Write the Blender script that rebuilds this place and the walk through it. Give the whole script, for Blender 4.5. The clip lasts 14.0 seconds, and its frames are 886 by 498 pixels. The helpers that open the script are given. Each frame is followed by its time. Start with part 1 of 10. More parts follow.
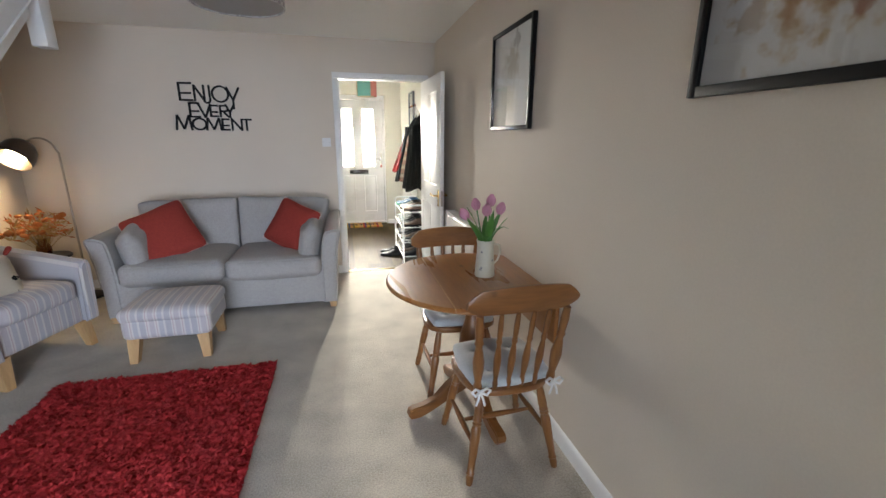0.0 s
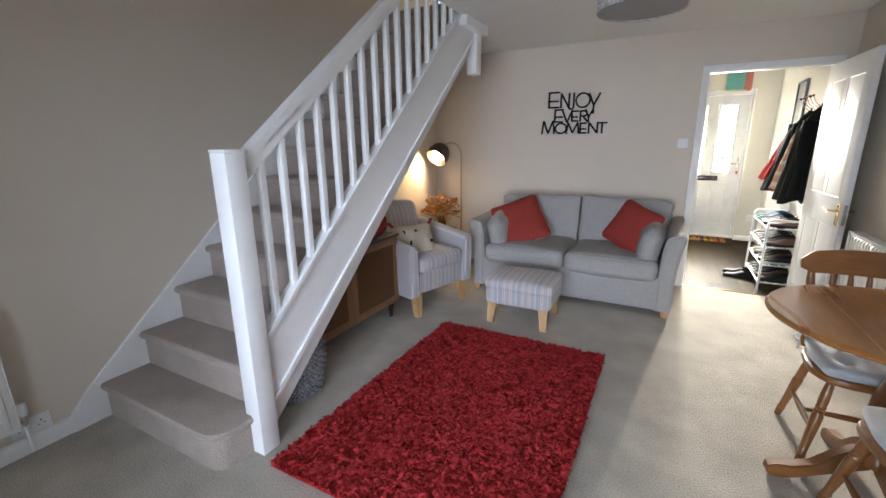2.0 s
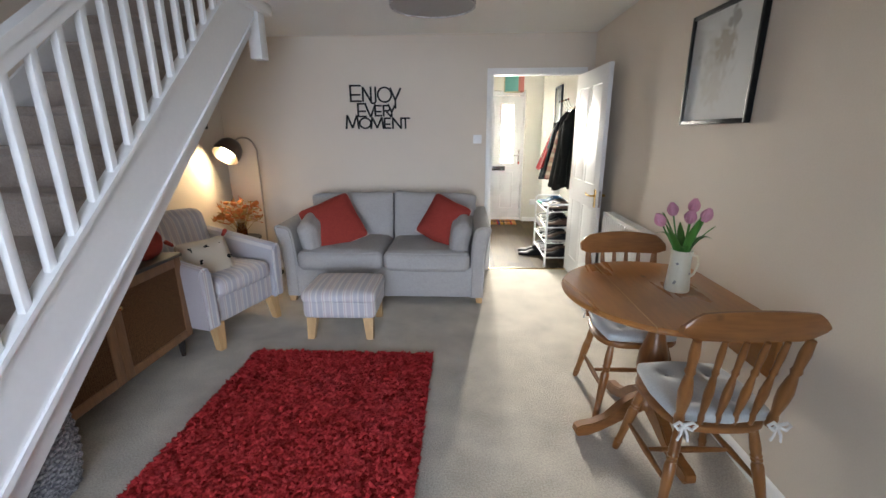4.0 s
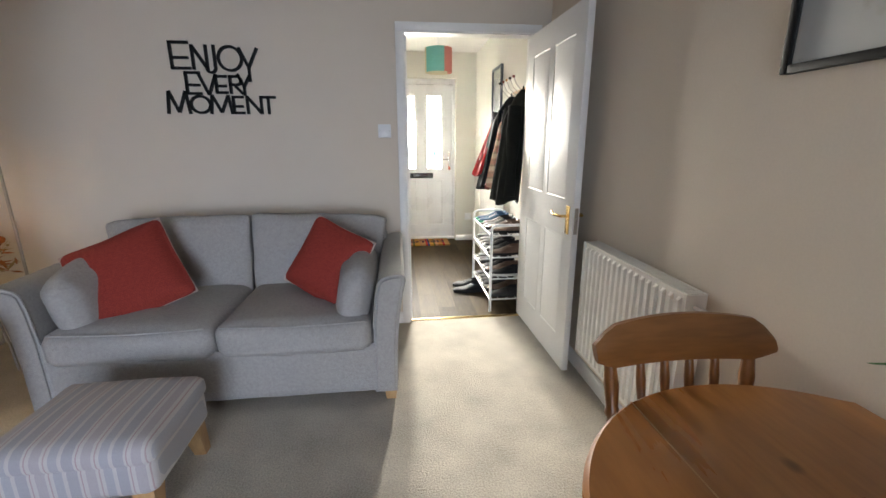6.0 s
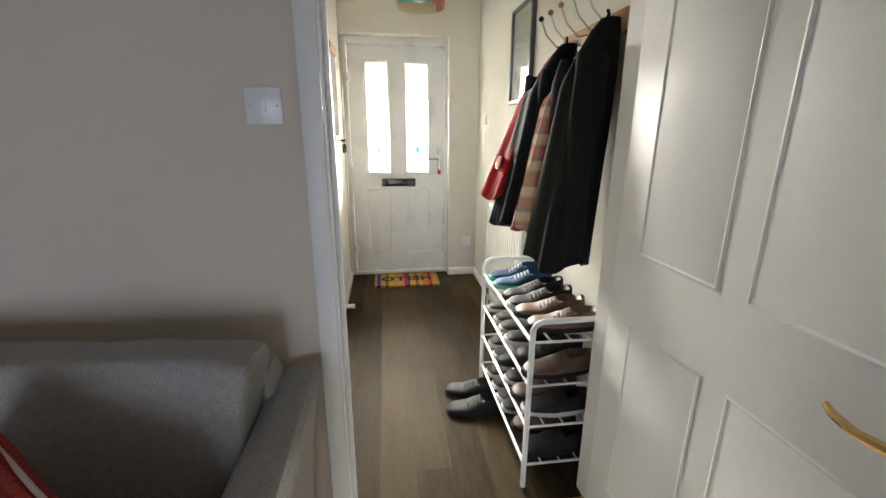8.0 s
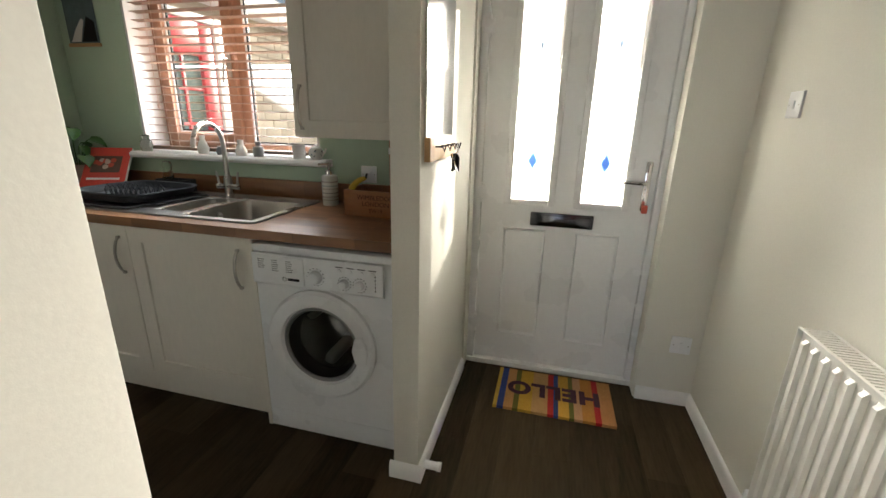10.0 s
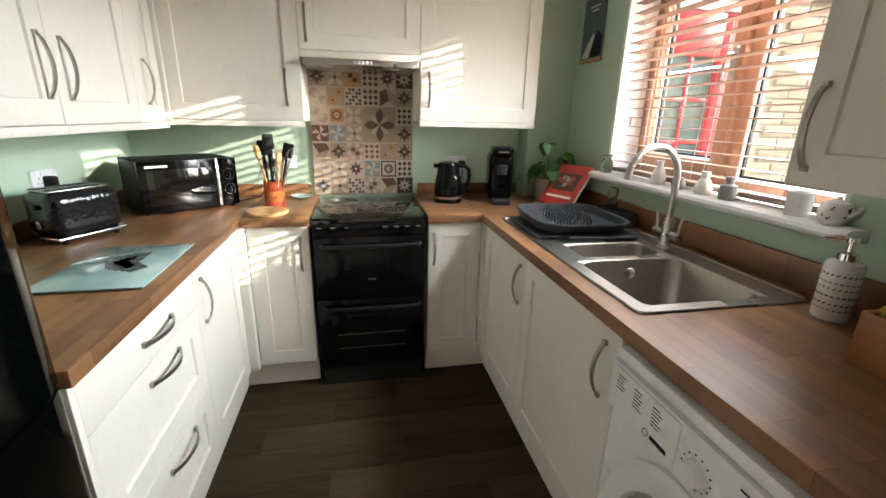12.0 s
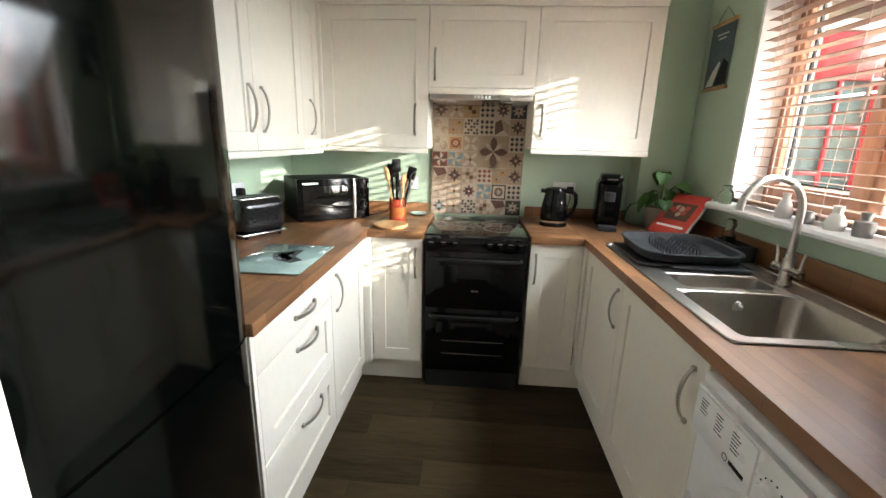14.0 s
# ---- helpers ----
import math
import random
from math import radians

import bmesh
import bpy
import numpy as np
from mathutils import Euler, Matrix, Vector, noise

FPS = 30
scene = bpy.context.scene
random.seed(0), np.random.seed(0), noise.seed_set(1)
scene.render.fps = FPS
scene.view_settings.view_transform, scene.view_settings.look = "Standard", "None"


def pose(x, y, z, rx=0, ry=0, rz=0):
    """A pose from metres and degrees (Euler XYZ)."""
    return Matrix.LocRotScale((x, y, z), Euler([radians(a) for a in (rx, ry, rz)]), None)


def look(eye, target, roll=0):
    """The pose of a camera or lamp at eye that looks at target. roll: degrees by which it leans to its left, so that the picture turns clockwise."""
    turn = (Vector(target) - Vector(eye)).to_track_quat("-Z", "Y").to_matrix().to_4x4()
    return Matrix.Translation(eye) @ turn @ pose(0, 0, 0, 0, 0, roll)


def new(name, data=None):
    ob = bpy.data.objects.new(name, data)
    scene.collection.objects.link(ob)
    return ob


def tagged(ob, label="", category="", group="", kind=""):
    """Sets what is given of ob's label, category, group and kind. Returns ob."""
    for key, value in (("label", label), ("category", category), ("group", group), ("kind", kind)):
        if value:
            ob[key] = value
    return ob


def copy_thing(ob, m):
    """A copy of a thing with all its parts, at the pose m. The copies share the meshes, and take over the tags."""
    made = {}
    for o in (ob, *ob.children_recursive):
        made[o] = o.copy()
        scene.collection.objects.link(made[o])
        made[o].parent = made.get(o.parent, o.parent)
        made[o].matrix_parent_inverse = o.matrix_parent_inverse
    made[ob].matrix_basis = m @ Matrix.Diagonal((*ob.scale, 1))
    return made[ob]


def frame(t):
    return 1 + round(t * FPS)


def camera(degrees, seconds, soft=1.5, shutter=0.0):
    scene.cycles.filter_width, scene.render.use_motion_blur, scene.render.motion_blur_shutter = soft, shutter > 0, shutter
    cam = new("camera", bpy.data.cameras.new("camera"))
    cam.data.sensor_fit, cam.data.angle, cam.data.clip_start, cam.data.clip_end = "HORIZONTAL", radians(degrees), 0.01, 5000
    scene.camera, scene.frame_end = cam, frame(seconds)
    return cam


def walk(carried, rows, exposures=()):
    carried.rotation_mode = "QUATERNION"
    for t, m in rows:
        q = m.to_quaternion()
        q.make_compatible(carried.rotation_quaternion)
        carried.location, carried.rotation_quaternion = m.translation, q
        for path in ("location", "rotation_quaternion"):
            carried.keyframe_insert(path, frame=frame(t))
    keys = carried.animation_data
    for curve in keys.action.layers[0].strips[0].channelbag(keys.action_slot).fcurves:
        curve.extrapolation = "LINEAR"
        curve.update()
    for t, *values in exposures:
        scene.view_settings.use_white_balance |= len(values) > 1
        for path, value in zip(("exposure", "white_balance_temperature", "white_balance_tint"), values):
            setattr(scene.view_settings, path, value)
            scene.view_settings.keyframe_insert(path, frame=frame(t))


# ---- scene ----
cam = camera(93.5, 14.0)

PATH = [
    (0, (-0.962, -4.516, 1.445), (-0.518, -2.635, 0.929), 0.4),
    (0.5, (-1.049, -4.538, 1.448), (-1.185, -2.608, 0.94), -0.0),
    (1, (-1.11, -4.574, 1.46), (-1.7, -2.735, 0.943), 0.0),
    (1.5, (-1.19, -4.619, 1.424), (-2.006, -2.861, 0.932), 0.0),
    (2, (-1.213, -4.632, 1.416), (-2.125, -2.922, 0.923), -0.5),
    (2.5, (-1.224, -4.635, 1.416), (-2.145, -2.93, 0.922), -0.2),
    (3, (-1.226, -4.624, 1.415), (-2.09, -2.891, 0.916), -0.1),
    (3.5, (-1.242, -4.543, 1.435), (-1.698, -2.667, 0.911), 0.3),
    (3.7, (-1.265, -4.501, 1.456), (-1.531, -2.592, 0.92), -0.2),
    (5.8, (-1.087, -3.114, 1.34), (-0.879, -1.19, 0.835), -0.3),
    (6, (-1.047, -2.933, 1.324), (-0.836, -1.008, 0.824), -0.2),
    (6.5, (-0.989, -2.505, 1.315), (-0.761, -0.584, 0.809), 0.3),
    (7, (-0.971, -2.044, 1.317), (-0.689, -0.13, 0.811), -0.4),
    (7.2, (-0.947, -1.867, 1.314), (-0.648, 0.044, 0.806), -0.6),
    (9.3, (-0.706, 0.041, 1.38), (-0.726, 1.946, 0.768), 2.2),
    (9.5, (-0.72, 0.207, 1.358), (-0.821, 2.113, 0.758), 2.1),
    (10, (-0.785, 0.598, 1.349), (-1.25, 2.453, 0.763), 1.4),
    (10.2, (-0.84, 0.723, 1.336), (-1.551, 2.498, 0.753), 1.4),
    (10.5, (-0.893, 0.932, 1.329), (-1.979, 2.501, 0.728), 1.9),
    (11, (-1.001, 1.129, 1.339), (-2.484, 2.322, 0.724), 2.0),
    (11.5, (-1.117, 1.254, 1.356), (-2.839, 2.053, 0.725), 2.2),
    (12, (-1.105, 1.325, 1.393), (-2.973, 1.716, 0.794), 1.4),
    (12.5, (-1.004, 1.39, 1.412), (-2.908, 1.622, 0.845), 1.7),
    (13, (-0.94, 1.399, 1.418), (-2.857, 1.604, 0.886), 2.0),
    (13.5, (-0.93, 1.394, 1.417), (-2.853, 1.583, 0.901), 2.1),
    (14, (-0.93, 1.34, 1.405), (-2.862, 1.215, 0.904), 1.6),
]
walk(cam, [(t, look(eye, target, roll)) for t, eye, target, roll in PATH],
     [(0.0, 1.82), (0.8, 1.85), (3.7, 1.90), (5.8, 1.72), (7.2, 1.40), (9.3, 0.55), (10.0, 0.38), (10.5, 0.45), (11.2, 0.86), (12.0, 0.90), (14.0, 0.98)])

# ---------------------------------------------------------------- light
SUN_AZ, SUN_EL = 25.2, 15.0
world = bpy.data.worlds.new("sky")
scene.world = world
world.use_nodes = True
wn = world.node_tree.nodes
sky = wn.new("ShaderNodeTexSky")
sky.sky_type, sky.sun_disc = "NISHITA", False
sky.sun_elevation, sky.sun_rotation = radians(SUN_EL), radians(SUN_AZ)
world.node_tree.links.new(sky.outputs[0], wn["Background"].inputs[0])
wn["Background"].inputs[1].default_value = 0.085

sun = new("sun", bpy.data.lights.new("sun", "SUN"))
sun.data.energy, sun.data.angle, sun.data.color = 5.0, radians(0.5), (1.0, 0.93, 0.82)
sun_from = Vector((math.sin(radians(SUN_AZ)), math.cos(radians(SUN_AZ)), math.tan(radians(SUN_EL))))
sun.matrix_world = look(sun_from * 10, (0, 0, 0))


def area_lamp(name, eye, target, w, h, watts, colour, spread=180):
    la = bpy.data.lights.new(name, "AREA")
    la.shape, la.size, la.size_y, la.energy, la.color = "RECTANGLE", w, h, watts, colour
    la.spread = radians(spread)
    ob = new(name, la)
    ob.matrix_world = look(eye, target)
    return ob


# sky light in the openings
area_lamp("window_light_kitchen", (-2.55, 2.80, 1.65), (-2.55, 1.45, 0.4), 1.05, 0.85, 33, (0.86, 0.94, 1.0), 104)
for lx in (-0.875, -0.53):
    area_lamp("window_light_door", (lx, 2.845, 1.43), (lx, -1.2, 0.0), 0.18, 0.90, 9.2, (1.0, 0.95, 0.86), 62)
area_lamp("window_light_garden", (-1.55, -5.72, 1.1), (-2.25, -1.2, 0.35), 1.7, 1.9, 7.2, (0.70, 0.80, 1.0), 84)
# added warm fill above the stairs; no window or lamp is modelled there
area_lamp("window_light_landing", (-3.3, 0.55, 3.9), (-3.3, -2.5, 2.2), 0.8, 0.9, 2.2, (1.0, 0.76, 0.42))


# ---------------------------------------------------------------- materials
def nodes_of(name):
    m = bpy.data.materials.new(name)
    m.use_nodes = True
    nt = m.node_tree
    return m, nt, nt.nodes, nt.links, nt.nodes["Principled BSDF"]


def tex(nt, kind, scale, vec=None, **kw):
    n = nt.nodes.new("ShaderNodeTex" + kind)
    n.inputs["Scale"].default_value = scale
    for k, v in kw.items():
        n.inputs[k].default_value = v
    if vec is not None:
        nt.links.new(vec, n.inputs["Vector"])
    return n


def coords(nt, stretch=(1, 1, 1), rot=(0, 0, 0)):
    c = nt.nodes.new("ShaderNodeTexCoord")
    mp = nt.nodes.new("ShaderNodeMapping")
    mp.inputs["Scale"].default_value = stretch
    mp.inputs["Rotation"].default_value = [radians(a) for a in rot]
    nt.links.new(c.outputs["Object"], mp.inputs["Vector"])
    return mp.outputs[0]


def ramp(nt, fac, *stops):
    r = nt.nodes.new("ShaderNodeValToRGB")
    el = r.color_ramp.elements
    while len(el) < len(stops):
        el.new(0.5)
    for e, (p, c) in zip(el, stops):
        e.position, e.color = p, (*c, 1)
    nt.links.new(fac, r.inputs[0])
    return r.outputs[0]


def blend(nt, a, b, fac, mode="MIX"):
    mx = nt.nodes.new("ShaderNodeMix")
    mx.data_type, mx.blend_type = "RGBA", mode
    for sock, v in ((mx.inputs[6], a), (mx.inputs[7], b), (mx.inputs[0], fac)):
        if isinstance(v, bpy.types.NodeSocket):
            nt.links.new(v, sock)
        else:
            sock.default_value = (*v, 1) if isinstance(v, tuple) else v
    return mx.outputs[2]


def bump(nt, height, strength, dist=0.01):
    b = nt.nodes.new("ShaderNodeBump")
    b.inputs["Strength"].default_value, b.inputs["Distance"].default_value = strength, dist
    nt.links.new(height, b.inputs["Height"])
    nt.links.new(b.outputs[0], nt.nodes["Principled BSDF"].inputs["Normal"])
    return b


def shade(c, k):
    return tuple(min(1, v * k) for v in c)


def mat(name, colour, rough=0.6, metal=0.0, vary=0.08, fine=60.0, coarse=3.0, relief=0.15, depth=0.002, stretch=(1, 1, 1), coat=0.0, sheen=0.0, island=0.0):
    m, nt, nd, ln, bs = nodes_of(name)
    v = coords(nt, stretch)
    a = tex(nt, "Noise", coarse, v, Detail=4)
    b = tex(nt, "Noise", fine, v, Detail=5)
    c1 = ramp(nt, a.outputs["Fac"], (0.3, shade(colour, 1 - vary)), (0.7, shade(colour, 1 + vary)))
    c2 = blend(nt, c1, ramp(nt, b.outputs["Fac"], (0.35, shade(colour, 1 - 1.6 * vary)), (0.65, shade(colour, 1 + 1.2 * vary))), 0.4)
    if island:
        g = nd.new("ShaderNodeObjectInfo")
        c2 = blend(nt, c2, ramp(nt, g.outputs["Random"], (0, shade(colour, 1 - island)), (1, shade(colour, 1 + island))), 0.6)
    ln.new(c2, bs.inputs["Base Color"])
    rr = nd.new("ShaderNodeMapRange")
    rr.inputs["To Min"].default_value, rr.inputs["To Max"].default_value = max(0.02, rough - 0.06), min(1, rough + 0.06)
    ln.new(a.outputs["Fac"], rr.inputs["Value"])
    ln.new(rr.outputs[0], bs.inputs["Roughness"])
    bs.inputs["Metallic"].default_value = metal
    bs.inputs["Coat Weight"].default_value = coat
    bs.inputs["Sheen Weight"].default_value = sheen
    if name == "gloss_black":
        bs.inputs["Specular IOR Level"].default_value = 0.2
    if name == "fridge_black":
        bs.inputs["Specular IOR Level"].default_value = 0.55
    if max(colour) < 0.05 and rough >= 0.4 and not metal and not coat:
        bs.inputs["Specular IOR Level"].default_value = 0.15
    if rough >= 0.68 and not metal:
        bs.inputs["Specular IOR Level"].default_value = 0.18
    if relief:
        bump(nt, b.outputs["Fac"], relief, depth)
    return m


def wood(name, light, dark, axis="x", rough=0.4, grain=14.0, coat=0.1, knots=False, island=0.0):
    m, nt, nd, ln, bs = nodes_of(name)
    st = {"x": (0.12, 1, 1), "y": (1, 0.12, 1), "z": (1, 1, 0.12)}[axis]
    v = coords(nt, st)
    a = tex(nt, "Noise", grain, v, Detail=6, Distortion=1.2)
    b = tex(nt, "Noise", grain * 9, v, Detail=3)
    big = tex(nt, "Noise", 1.7, coords(nt), Detail=2)
    c = ramp(nt, a.outputs["Fac"], (0.3, dark), (0.5, tuple((p + q) / 2 for p, q in zip(light, dark))), (0.72, light))
    c = blend(nt, c, ramp(nt, b.outputs["Fac"], (0.35, shade(dark, 0.85)), (0.6, light)), 0.25)
    c = blend(nt, c, ramp(nt, big.outputs["Fac"], (0.35, shade(dark, 0.8)), (0.65, light)), 0.18)
    if knots:
        k = tex(nt, "Voronoi", 5.5, coords(nt, (1, 0.7, 1)))
        kn = tex(nt, "Noise", 9, coords(nt))
        mm = nd.new("ShaderNodeMath")
        mm.operation = "MULTIPLY_ADD"
        ln.new(kn.outputs["Fac"], mm.inputs[0])
        mm.inputs[1].default_value = 0.12
        ln.new(k.outputs["Distance"], mm.inputs[2])
        c = blend(nt, shade(dark, 0.32), c, ramp(nt, mm.outputs[0], (0.10, (0, 0, 0)), (0.17, (1, 1, 1))))
    if island:
        g = nd.new("ShaderNodeObjectInfo")
        c = blend(nt, c, ramp(nt, g.outputs["Random"], (0, shade(dark, 1 - island)), (1, shade(light, 1 + island))), 0.35)
    ln.new(c, bs.inputs["Base Color"])
    rr = nd.new("ShaderNodeMapRange")
    rr.inputs["To Min"].default_value, rr.inputs["To Max"].default_value = max(0.05, rough - 0.1), rough + 0.1
    ln.new(a.outputs["Fac"], rr.inputs["Value"])
    ln.new(rr.outputs[0], bs.inputs["Roughness"])
    if name == "dark_wood_plank":
        bs.inputs["Specular IOR Level"].default_value = 0.03
    bs.inputs["Coat Weight"].default_value = coat
    bs.inputs["Coat Roughness"].default_value = 0.2
    bump(nt, b.outputs["Fac"], 0.12, 0.0015)
    return m


def staves(name, light, dark, axis):
    """Glued oak-like blocks for the worktop."""
    m, nt, nd, ln, bs = nodes_of(name)
    v = coords(nt, (1, 1, 1), (0, 0, 0 if axis == "x" else 90))
    br = nt.nodes.new("ShaderNodeTexBrick")
    ln.new(v, br.inputs["Vector"])
    br.offset, br.squash = 0.37, 1.0
    for k, val in (("Scale", 1.0), ("Mortar Size", 0.0008), ("Brick Width", 0.26), ("Row Height", 0.042), ("Bias", 0.0)):
        br.inputs[k].default_value = val
    br.inputs["Color1"].default_value, br.inputs["Color2"].default_value = (*light, 1), (*dark, 1)
    br.inputs["Mortar"].default_value = (*shade(dark, 0.6), 1)
    g = tex(nt, "Noise", 18, coords(nt, (0.12, 1, 1) if axis == "x" else (1, 0.12, 1)), Detail=6, Distortion=1.0)
    c = blend(nt, br.outputs["Color"], ramp(nt, g.outputs["Fac"], (0.3, shade(dark, 0.75)), (0.7, light)), 0.36)
    ln.new(c, bs.inputs["Base Color"])
    bs.inputs["Roughness"].default_value = 0.38
    bump(nt, g.outputs["Fac"], 0.06, 0.001)
    return m


def stripes(name, base, tints, axis, period):
    """Woven ticking: soft coloured bands on a pale ground."""
    m, nt, nd, ln, bs = nodes_of(name)
    c = nd.new("ShaderNodeTexCoord")
    sp = nd.new("ShaderNodeSeparateXYZ")
    ln.new(c.outputs["Object"], sp.inputs[0])
    mod = nd.new("ShaderNodeMath")
    mod.operation = "WRAP"
    mod.inputs[1].default_value, mod.inputs[2].default_value = period, 0.0
    ln.new(sp.outputs[axis], mod.inputs[0])
    dv = nd.new("ShaderNodeMath")
    dv.operation = "DIVIDE"
    dv.inputs[1].default_value = period
    ln.new(mod.outputs[0], dv.inputs[0])
    r = nd.new("ShaderNodeValToRGB")
    r.color_ramp.interpolation = "CONSTANT"
    el = r.color_ramp.elements
    stops = []
    for p, w, t in tints:
        stops += [(p, t), (p + w, base)]
    stops = [(0.0, base)] + stops
    while len(el) < len(stops):
        el.new(0.5)
    for e, (p, t) in zip(el, stops):
        e.position, e.color = p, (*t, 1)
    ln.new(dv.outputs[0], r.inputs[0])
    w = tex(nt, "Noise", 260, coords(nt), Detail=3)
    ln.new(blend(nt, r.outputs[0], ramp(nt, w.outputs["Fac"], (0.3, shade(base, 0.6)), (0.7, base)), 0.22), bs.inputs["Base Color"])
    bs.inputs["Roughness"].default_value = 0.9
    bs.inputs["Sheen Weight"].default_value = 0.2
    bump(nt, w.outputs["Fac"], 0.3, 0.002)
    return m


def weave(name, c1, c2, scale, rough=0.9, axes=(1, 1, 1)):
    m, nt, nd, ln, bs = nodes_of(name)
    v = coords(nt, axes)
    a = tex(nt, "Checker", scale, v)
    a.inputs["Color1"].default_value, a.inputs["Color2"].default_value = (*c1, 1), (*c2, 1)
    n = tex(nt, "Noise", scale * 1.3, v, Detail=4)
    big = tex(nt, "Noise", 70, v, Detail=6)
    c = blend(nt, a.outputs["Color"], ramp(nt, n.outputs["Fac"], (0.35, c2), (0.65, c1)), 0.55)
    c = blend(nt, c, ramp(nt, big.outputs["Fac"], (0.36, shade(c2, 0.8)), (0.64, shade(c1, 1.1))), 0.18)
    ln.new(c, bs.inputs["Base Color"])
    bs.inputs["Roughness"].default_value = rough
    bs.inputs["Specular IOR Level"].default_value = 0.2
    bump(nt, n.outputs["Fac"], 0.45, 0.003)
    return m


def glass(name, colour=(1, 1, 1), rough=0.0):
    m, nt, nd, ln, bs = nodes_of(name)
    bs.inputs["Base Color"].default_value = (*colour, 1)
    bs.inputs["Transmission Weight"].default_value = 1.0
    bs.inputs["Roughness"].default_value = rough
    bs.inputs["IOR"].default_value = 1.45
    return m


def frosted(name, colour, thru=0.85):
    m, nt, nd, ln, bs = nodes_of(name)
    tr = nd.new("ShaderNodeBsdfTranslucent")
    n = tex(nt, "Noise", 30, coords(nt), Detail=3)
    ln.new(ramp(nt, n.outputs["Fac"], (0.3, shade(colour, 0.94)), (0.7, colour)), tr.inputs["Color"])
    mx = nd.new("ShaderNodeMixShader")
    mx.inputs[0].default_value = thru
    bs.inputs["Base Color"].default_value = (*colour, 1)
    bs.inputs["Roughness"].default_value = 0.12
    ln.new(bs.outputs[0], mx.inputs[1])
    ln.new(tr.outputs[0], mx.inputs[2])
    ln.new(mx.outputs[0], nd["Material Output"].inputs[0])
    return m


def glow(name, colour, strength):
    m, nt, nd, ln, bs = nodes_of(name)
    bs.inputs["Base Color"].default_value = (*colour, 1)
    bs.inputs["Emission Color"].default_value = (*colour, 1)
    bs.inputs["Emission Strength"].default_value = strength
    return m


WALL = mat("wall_paint", (0.69, 0.615, 0.525), 0.75, vary=0.03, fine=140, coarse=1.2, relief=0.12, depth=0.002)
WALL_HALL = mat("hall_paint", (0.72, 0.705, 0.635), 0.7, vary=0.03, fine=140, coarse=1.2, relief=0.12, depth=0.002)
WALL_GREEN = mat("green_paint", (0.47, 0.60, 0.46), 0.6, vary=0.03, fine=140, coarse=1.4, relief=0.12, depth=0.002)
CEIL = mat("ceiling_paint", (0.78, 0.77, 0.74), 0.85, vary=0.03, fine=90, coarse=1.0, relief=0.35, depth=0.003)
WHITE = mat("white_gloss_paint", (0.80, 0.80, 0.79), 0.42, vary=0.02, fine=40, coarse=2, relief=0.05)
UPVC = mat("white_plastic", (0.80, 0.81, 0.82), 0.28, vary=0.02, fine=50, relief=0.03)
RADIATOR = mat("radiator_enamel", (0.80, 0.79, 0.75), 0.3, vary=0.02, fine=50, relief=0.03)
CREAM = mat("cream_cabinet_paint", (0.74, 0.70, 0.62), 0.42, vary=0.03, fine=70, coarse=2, relief=0.03, stretch=(1, 1, 0.3))
CARPET = mat("beige_carpet", (0.50, 0.455, 0.38), 0.97, vary=0.26, fine=125, coarse=4.5, relief=1.0, depth=0.006, sheen=0.25)
STAIR_CARPET = mat("stair_carpet", (0.37, 0.305, 0.26), 0.97, vary=0.2, fine=125, coarse=4.5, relief=1.0, depth=0.006, sheen=0.25)
VINYL = wood("dark_wood_plank", (0.082, 0.058, 0.032), (0.012, 0.0085, 0.005), "y", 0.55, 9.0, 0.0, True, 0.12)
SUBFLOOR = mat("floor_joint", (0.008, 0.006, 0.005), 0.8)
WORKTOP_X = staves("worktop_wood_long", (0.30, 0.145, 0.062), (0.13, 0.056, 0.024), "x")
WORKTOP_Y = staves("worktop_wood_cross", (0.30, 0.145, 0.062), (0.13, 0.056, 0.024), "y")
PINE = wood("antique_pine", (0.30, 0.125, 0.034), (0.15, 0.053, 0.013), "x", 0.33, 9.0, 0.35, True)
PINE_Z = wood("antique_pine_turned", (0.29, 0.12, 0.032), (0.14, 0.05, 0.012), "z", 0.32, 9.0, 0.35)
OAK = wood("pale_oak", (0.62, 0.40, 0.19), (0.42, 0.24, 0.10), "z", 0.45, 10.0)
OAK_X = wood("pale_oak_long", (0.60, 0.36, 0.16), (0.42, 0.22, 0.09), "x", 0.45, 10.0)
BLINDWOOD = wood("blind_slat_wood", (0.40, 0.27, 0.20), (0.27, 0.165, 0.115), "x", 0.4, 9.0)
WINDOWWOOD = wood("window_frame_wood", (0.42, 0.23, 0.14), (0.29, 0.145, 0.085), "z", 0.4, 9.0)
WALNUT = wood("walnut_cabinet", (0.30, 0.155, 0.07), (0.17, 0.08, 0.035), "z", 0.45, 11.0)
DARKWOOD = wood("black_stained_wood", (0.035, 0.027, 0.022), (0.018, 0.014, 0.012), "y", 0.4)
RATTAN = weave("rattan_weave", (0.21, 0.105, 0.045), (0.06, 0.028, 0.012), 150, 0.7)
SOFA = weave("grey_sofa_cloth", (0.48, 0.465, 0.445), (0.30, 0.29, 0.28), 240)
REDCLOTH = weave("brick_red_cloth", (0.36, 0.055, 0.04), (0.22, 0.03, 0.024), 170)
PIPING = mat("pale_piping", (0.62, 0.5, 0.44), 0.9)
RUGBASE = mat("rug_backing", (0.30, 0.018, 0.020), 0.95)
